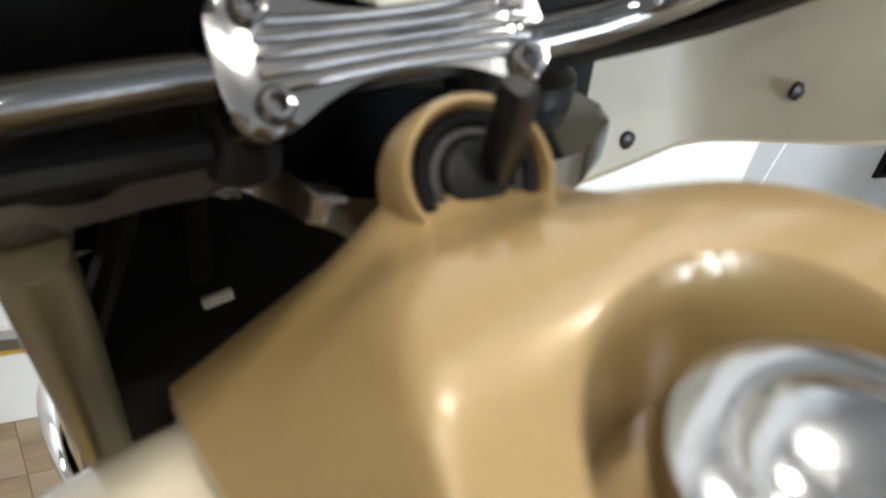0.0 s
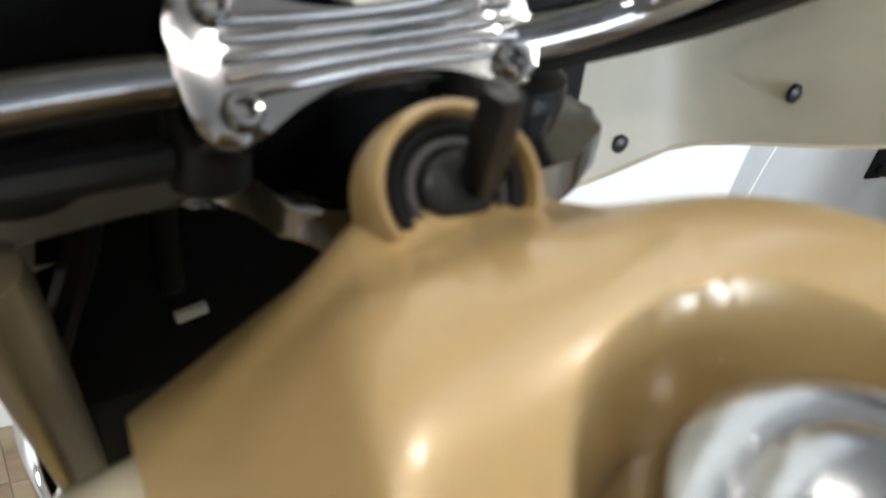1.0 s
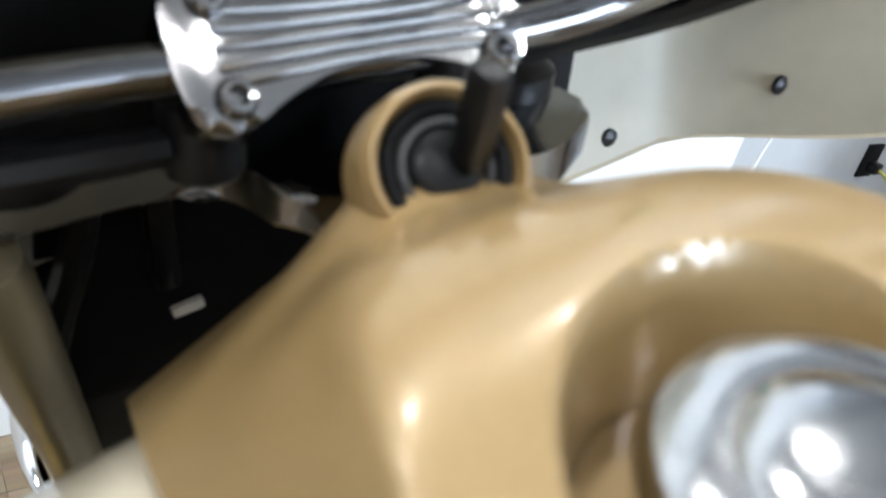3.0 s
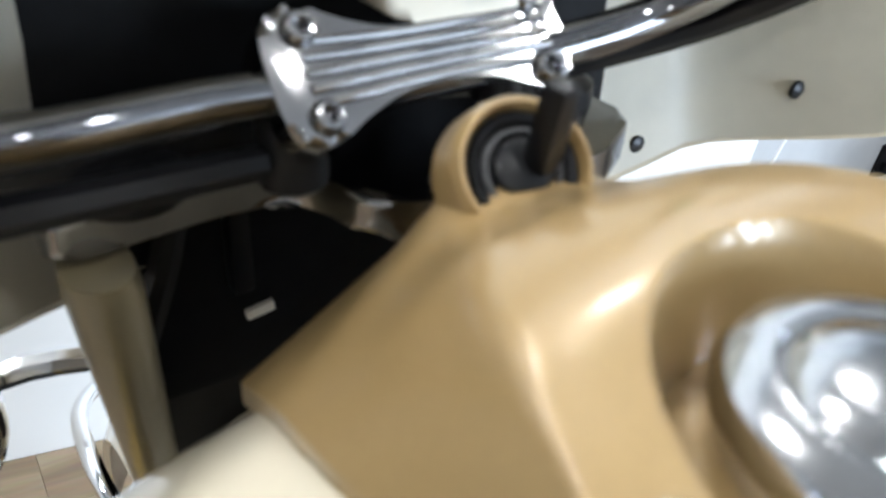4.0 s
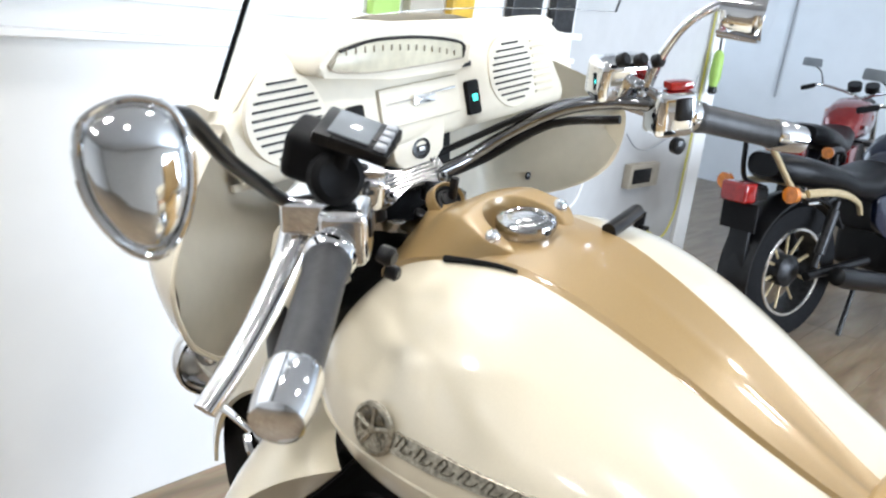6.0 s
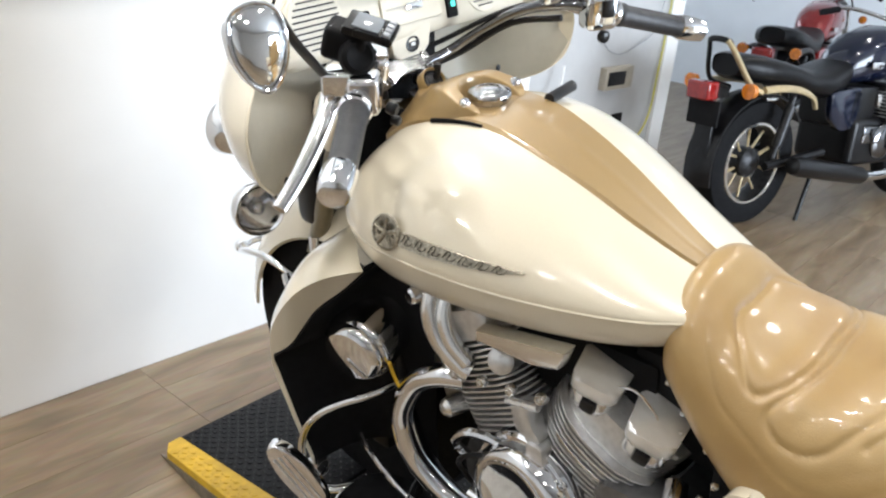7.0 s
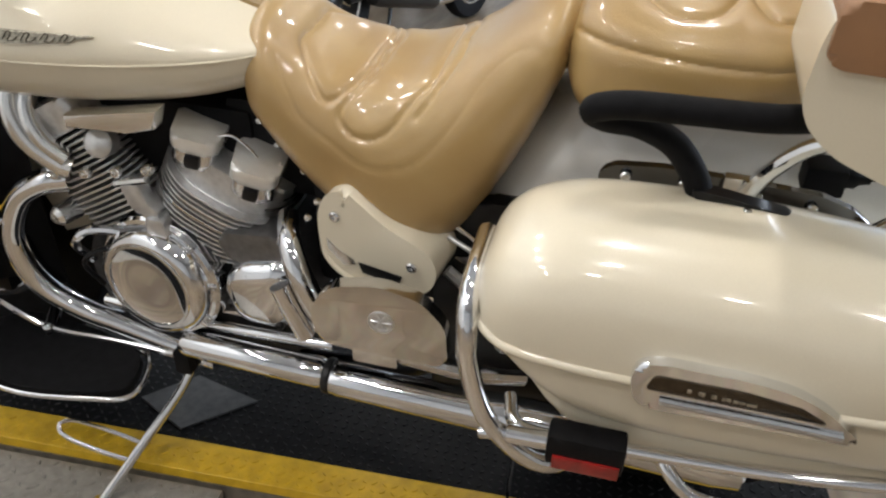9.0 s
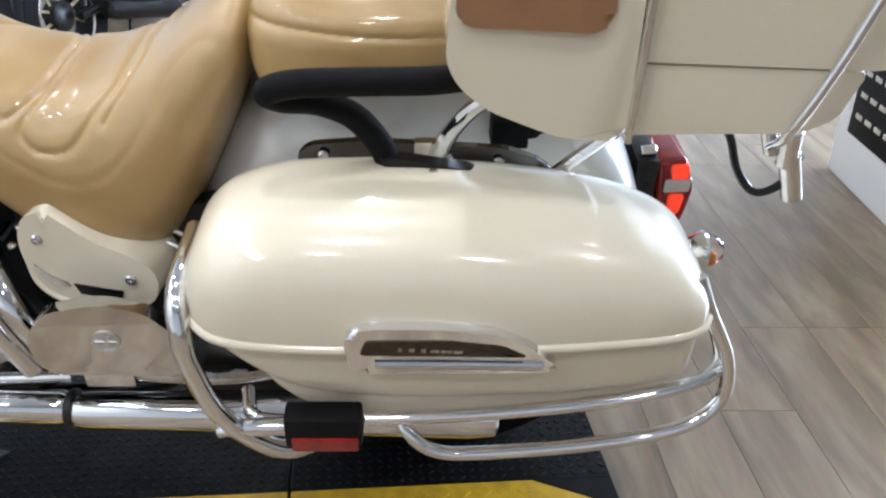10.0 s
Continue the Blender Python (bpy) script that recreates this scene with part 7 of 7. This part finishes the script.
# ---- the parked motorcycles along the pale wall ----
def parked_bike(m, paint, label, trim, group):
    """A standard motorcycle facing its own +y, about 2.1 m long, wheels on the floor."""
    b = thing("parked_motorcycle", label, "motorcycle", m, group)
    R = 0.315
    wheel("rear_wheel", (0, 0.0, R), R, 0.13, 0.205, b, 5, "", ALLOY_BRIGHT)
    wheel("front_wheel", (0, 1.52, R), R, 0.10, 0.22, b, 5, "", ALLOY_BRIGHT)
    part("rear_mudguard", loft([[(x, (R + 0.055 - 0.02 * abs(x) / 0.08) * math.cos(a) * k, R + (R + 0.055 - 0.02 * abs(x) / 0.08) * math.sin(a) * k) for k in (1.0, 0.97) for x in ((-0.08, -0.05, 0, 0.05, 0.08) if k == 1.0 else (0.08, 0.05, 0, -0.05, -0.08))] for a in [radians(q) for q in range(35, 196, 10)]]), BLACK, b)
    part("front_mudguard", loft([[(x, 1.52 + (R + 0.03) * math.cos(a) * k, R + (R + 0.03) * math.sin(a) * k) for k in (1.0, 0.97) for x in ((-0.06, 0, 0.06) if k == 1.0 else (0.06, 0, -0.06))] for a in [radians(q) for q in range(30, 161, 10)]]), BLACK, b)
    part("seat", loft([[(w * power(math.cos(2 * math.pi * k / 24), 0.7), y, z + h * power(math.sin(2 * math.pi * k / 24), 0.7)) for k in range(24)] for y, w, z, h in
                       ((-0.27, 0.08, 0.80, 0.05), (-0.20, 0.13, 0.79, 0.065), (-0.05, 0.15, 0.775, 0.065), (0.12, 0.15, 0.75, 0.06), (0.25, 0.15, 0.71, 0.06), (0.40, 0.15, 0.70, 0.07), (0.55, 0.13, 0.735, 0.075), (0.64, 0.09, 0.76, 0.06))]), VINYL, b, "black vinyl stepped seat")
    tk = part("fuel_tank", loft([[(w * power(math.cos(2 * math.pi * k / 28), 0.75), y, z + h * power(math.sin(2 * math.pi * k / 28), 0.8)) for k in range(28)] for y, w, z, h in
                                 ((0.58, 0.06, 0.76, 0.05), (0.63, 0.11, 0.785, 0.09), (0.73, 0.14, 0.82, 0.125), (0.90, 0.155, 0.845, 0.145), (1.04, 0.145, 0.85, 0.135), (1.16, 0.11, 0.85, 0.09), (1.20, 0.06, 0.85, 0.05))]), paint, b)
    part("tank_badge", box((0.155, 0.74, 0.80), (0.006, 0.10, 0.035), 0.004), ALLOY_BRIGHT, tk)
    part("side_panel", slab(rounded([(0.40, 0.67), (0.66, 0.69), (0.66, 0.50), (0.54, 0.46), (0.42, 0.54)], 0.03, 4), "x", 0.115, 0.035, 0.010, 3), paint, b)
    part("panel_badge", slab(rounded([(0.785, 0.655), (0.845, 0.655), (0.84, 0.60), (0.815, 0.575), (0.79, 0.60)], 0.008, 3), "x", 0.15, 0.02, 0.002), ALLOY_BRIGHT, b)
    part("engine", join(box((0, 0.86, 0.40), (0.34, 0.46, 0.26), 0.04, seg=3), box((0, 0.98, 0.60), (0.40, 0.24, 0.20), 0.02), box((0, 0.70, 0.58), (0.30, 0.24, 0.22), 0.02)), BLACK, b)
    for k in range(8):
        part("fin", box((0, 0.98, 0.535 + k * 0.018), (0.44, 0.26, 0.005), 0.002, seg=1), ALLOY, b, smooth=False)
    part("engine_cover", lathe([(0, 0.10), (0.03, 0.10), (0.045, 0.085), (0.05, 0.06), (0.052, 0.002)], (0.15, 0.90, 0.40), (1, 0, 0), 28), CHROME_GREY, b)
    part("carb_cover", box((0.14, 0.78, 0.44), (0.08, 0.14, 0.10), 0.02, seg=3), CHROME_GREY, b)
    part("silencer", tube([(0.19, 1.16, 0.52), (0.20, 1.14, 0.36), (0.20, 1.06, 0.25), (0.20, 0.90, 0.22), (0.20, 0.60, 0.235)], 0.026, 12, 5), CHROME_WORN, b)
    part("silencer_can", lathe([(0, 0.03), (0.05, 0.047), (0.60, 0.050), (0.66, 0.042), (0.67, 0.02)], (0.20, 0.76, 0.225), (0, -1, 0.16), 22), BLACK, b)
    for sx in (-1, 1):
        part("shock", join(rod((sx * 0.14, 0.02, 0.36), (sx * 0.14, 0.10, 0.66), 0.014), rod((sx * 0.14, 0.035, 0.42), (sx * 0.14, 0.09, 0.62), 0.024)), STEEL_DARK, b)
        part("swing_arm", rod((sx * 0.12, 0.0, R), (sx * 0.12, 0.46, 0.36), 0.022), BLACK, b)
        part("fork_leg", rod((sx * 0.09, 1.52, R), (sx * 0.09, 1.26, 0.95), 0.024), CHROME_WORN, b)
        part("side_trim", tube([(sx * 0.16, -0.16, 0.70), (sx * 0.165, -0.02, 0.705), (sx * 0.16, 0.12, 0.69), (sx * 0.15, 0.24, 0.65), (sx * 0.145, 0.28, 0.60)], 0.013, 8, 5, flat=1.5), trim, b)
        ind = part("indicator", lathe([(0, 0.012), (0.02, 0.034), (0.05, 0.036)], (sx * 0.17, -0.245, 0.70), (0, -1, 0), 20), AMBER, b, "amber indicator")
        part("indicator_front", lathe([(0, 0.012), (0.02, 0.030), (0.04, 0.030)], (sx * 0.22, 1.20, 0.86), (0, 1, 0), 16), AMBER, b)
        part("handlebar_half", tube([(0, 1.15, 0.98), (sx * 0.10, 1.14, 1.02), (sx * 0.28, 1.06, 1.06), (sx * 0.36, 0.96, 1.03)], 0.012, 10, 5), CHROME, b)
        part("grip", rod((sx * 0.31, 1.03, 1.05), (sx * 0.37, 0.94, 1.025), 0.018), RUBBER, b)
        part("mirror_stem", tube([(sx * 0.26, 1.07, 1.06), (sx * 0.28, 1.04, 1.15), (sx * 0.33, 1.00, 1.20)], 0.005, 8, 4), BLACK, b)
        part("mirror", slab(rounded([(sx * 0.27, 1.18), (sx * 0.27, 1.24), (sx * 0.40, 1.25), (sx * 0.41, 1.19)], 0.012, 3), "y", 0.98, 0.02, 0.005), SCREEN, b)
    if trim is GOLD_TRIM:
        rl = part("grab_rail", tube([(-0.12, -0.06, 0.67), (-0.12, -0.22, 0.72), (-0.070, -0.315, 0.87), (-0.045, -0.34, 0.91), (0.045, -0.34, 0.91), (0.070, -0.315, 0.87), (0.12, -0.22, 0.72), (0.14, -0.12, 0.67)], 0.011, 10, 5, flat=1.3), BLACK, b, "black passenger back rail with a pale gold strap")
        part("rail_strap", tube([(0.050, -0.345, 0.912), (0.076, -0.322, 0.87), (0.127, -0.227, 0.72), (0.150, -0.17, 0.69)], 0.013, 10, 4, flat=1.5), trim, rl, "pale gold strap")
    tl = part("tail_lamp", box((0, -0.40, 0.685), (0.13, 0.08, 0.085), 0.015, seg=3), RED, b, "red tail lamp")
    part("lamp_base", box((0, -0.33, 0.68), (0.12, 0.10, 0.06), 0.012), BLACK, tl)
    part("plate_holder", box((0, -0.37, 0.58), (0.18, 0.012, 0.12), 0.003), BLACK_MATT, b)
    part("mud_flap", box((0, -0.345, 0.45), (0.10, 0.02, 0.20), 0.006), BLACK, b)
    hl = part("headlamp", lathe([(-0.12, 0.03), (-0.09, 0.075), (-0.02, 0.095), (0.03, 0.095)], (0, 1.30, 0.90), (0, 1, 0), 28), BLACK, b)
    part("headlamp_glass", lathe([(0.026, 0.09), (0.04, 0.06), (0.046, 0.002)], (0, 1.30, 0.90), (0, 1, 0), 28), LENS_GLASS, hl)
    part("instruments", join(lathe([(0, 0.05), (0.05, 0.05)], (-0.06, 1.18, 1.04), (0, -0.5, 1), 20), lathe([(0, 0.05), (0.05, 0.05)], (0.06, 1.18, 1.04), (0, -0.5, 1), 20)), BLACK, b)
    for sx in (-1, 1):
        part("stand_leg", rod((sx * 0.12, 0.42, 0.30), (sx * 0.15, 0.30, 0.012), 0.012), BLACK, b)
    part("reflector_bar", box((0.11, -0.02, 0.645), (0.006, 0.09, 0.012), 0.001), ALLOY_BRIGHT, b)
    return b


ROW = "motorcycles parked along the wall"
parked_bike(pose(2.866, 0.808, 0.0, 0, -3, -106), NAVY, "dark navy motorcycle with pale gold trim, parked", GOLD_TRIM, ROW)
parked_bike(pose(4.60, 1.33, 0.0, 0, -3, -86), MAROON, "dark red motorcycle parked behind the navy one", BLACK, ROW)
parked_bike(pose(5.0, -0.75, 0.0, 0, -3, -14), BLACK, "black motorcycle parked further along the row", CHROME_WORN, ROW)

hang = thing("hanging_tool", "green and black hanging tool with a red tip on a cord", "tool", pose(3.19, 1.47, 1.05))
part("handle_grip", lathe([(0, 0.02), (0.05, 0.03), (0.16, 0.026), (0.18, 0.012)], (0, 0, 0), (0, 0, 1), 16), GREEN, hang)
part("tip", lathe([(-0.04, 0.012), (-0.03, 0.024), (0.0, 0.022)], (0, 0, 0), (0, 0, 1), 16), BLACK, hang)
part("hook_cord", tube([(0, 0, 0.17), (0.0, 0.02, 0.5), (0.0, 0.05, 1.0)], 0.006, 6, 2), BLACK, hang)

# ---- floor planks ----
PW, PL_, GAPW = 0.178, 1.22, 0.0007
plank_mesh = {}
rng = random.Random(4)
floor_ob = bpy.data.objects["floor"]


def plank_data(L):
    key = round(L, 2)
    if key not in plank_mesh:
        bm = box((0, 0, 0), (L - GAPW, PW - GAPW, 0.008), 0.0007, seg=1)
        me = bpy.data.meshes.new("floor_plank")
        bm.to_mesh(me)
        bm.free()
        me.materials.append(WOOD)
        plank_mesh[key] = me
    return plank_mesh[key]


WEST, SOUTH, ROWS = -3.5, -3.4, 28
for k in range(ROWS):
    y, x, L = SOUTH + k * PW, WEST, rng.choice([0.36, 0.61, 0.92, PL_])
    while x < 6.5:
        if not (k == ROWS - 1 and x < 0.4):
            ob = new("floor_plank", plank_data(L))
            ob.location = (x + L / 2, y + PW / 2, -0.004)
            ob.parent = floor_ob
        x, L = x + L, PL_
bm = bmesh.new()
NORTH = SOUTH + ROWS * PW
for xa, xb, ya, count in ((-5.4, WEST, SOUTH, ROWS), (-5.4, 6.53, SOUTH - 11 * PW, 11), (3.42, 6.53, NORTH, 15)):
    for k in range(count):
        xx, L = xa, 0.3 + rng.random() * 0.9
        while xx < xb - 0.01:
            L = min(L, xb - xx)
            bmesh.ops.create_cube(bm, size=1, matrix=Matrix.Translation((xx + L / 2, ya + (k + 0.5) * PW, -0.004)) @ Matrix.Diagonal((L - GAPW, PW - GAPW, 0.008, 1)))
            xx, L = xx + L, PL_
tagged(part("far_planks", bm, WOOD, floor_ob, smooth=False), kind="stuff")
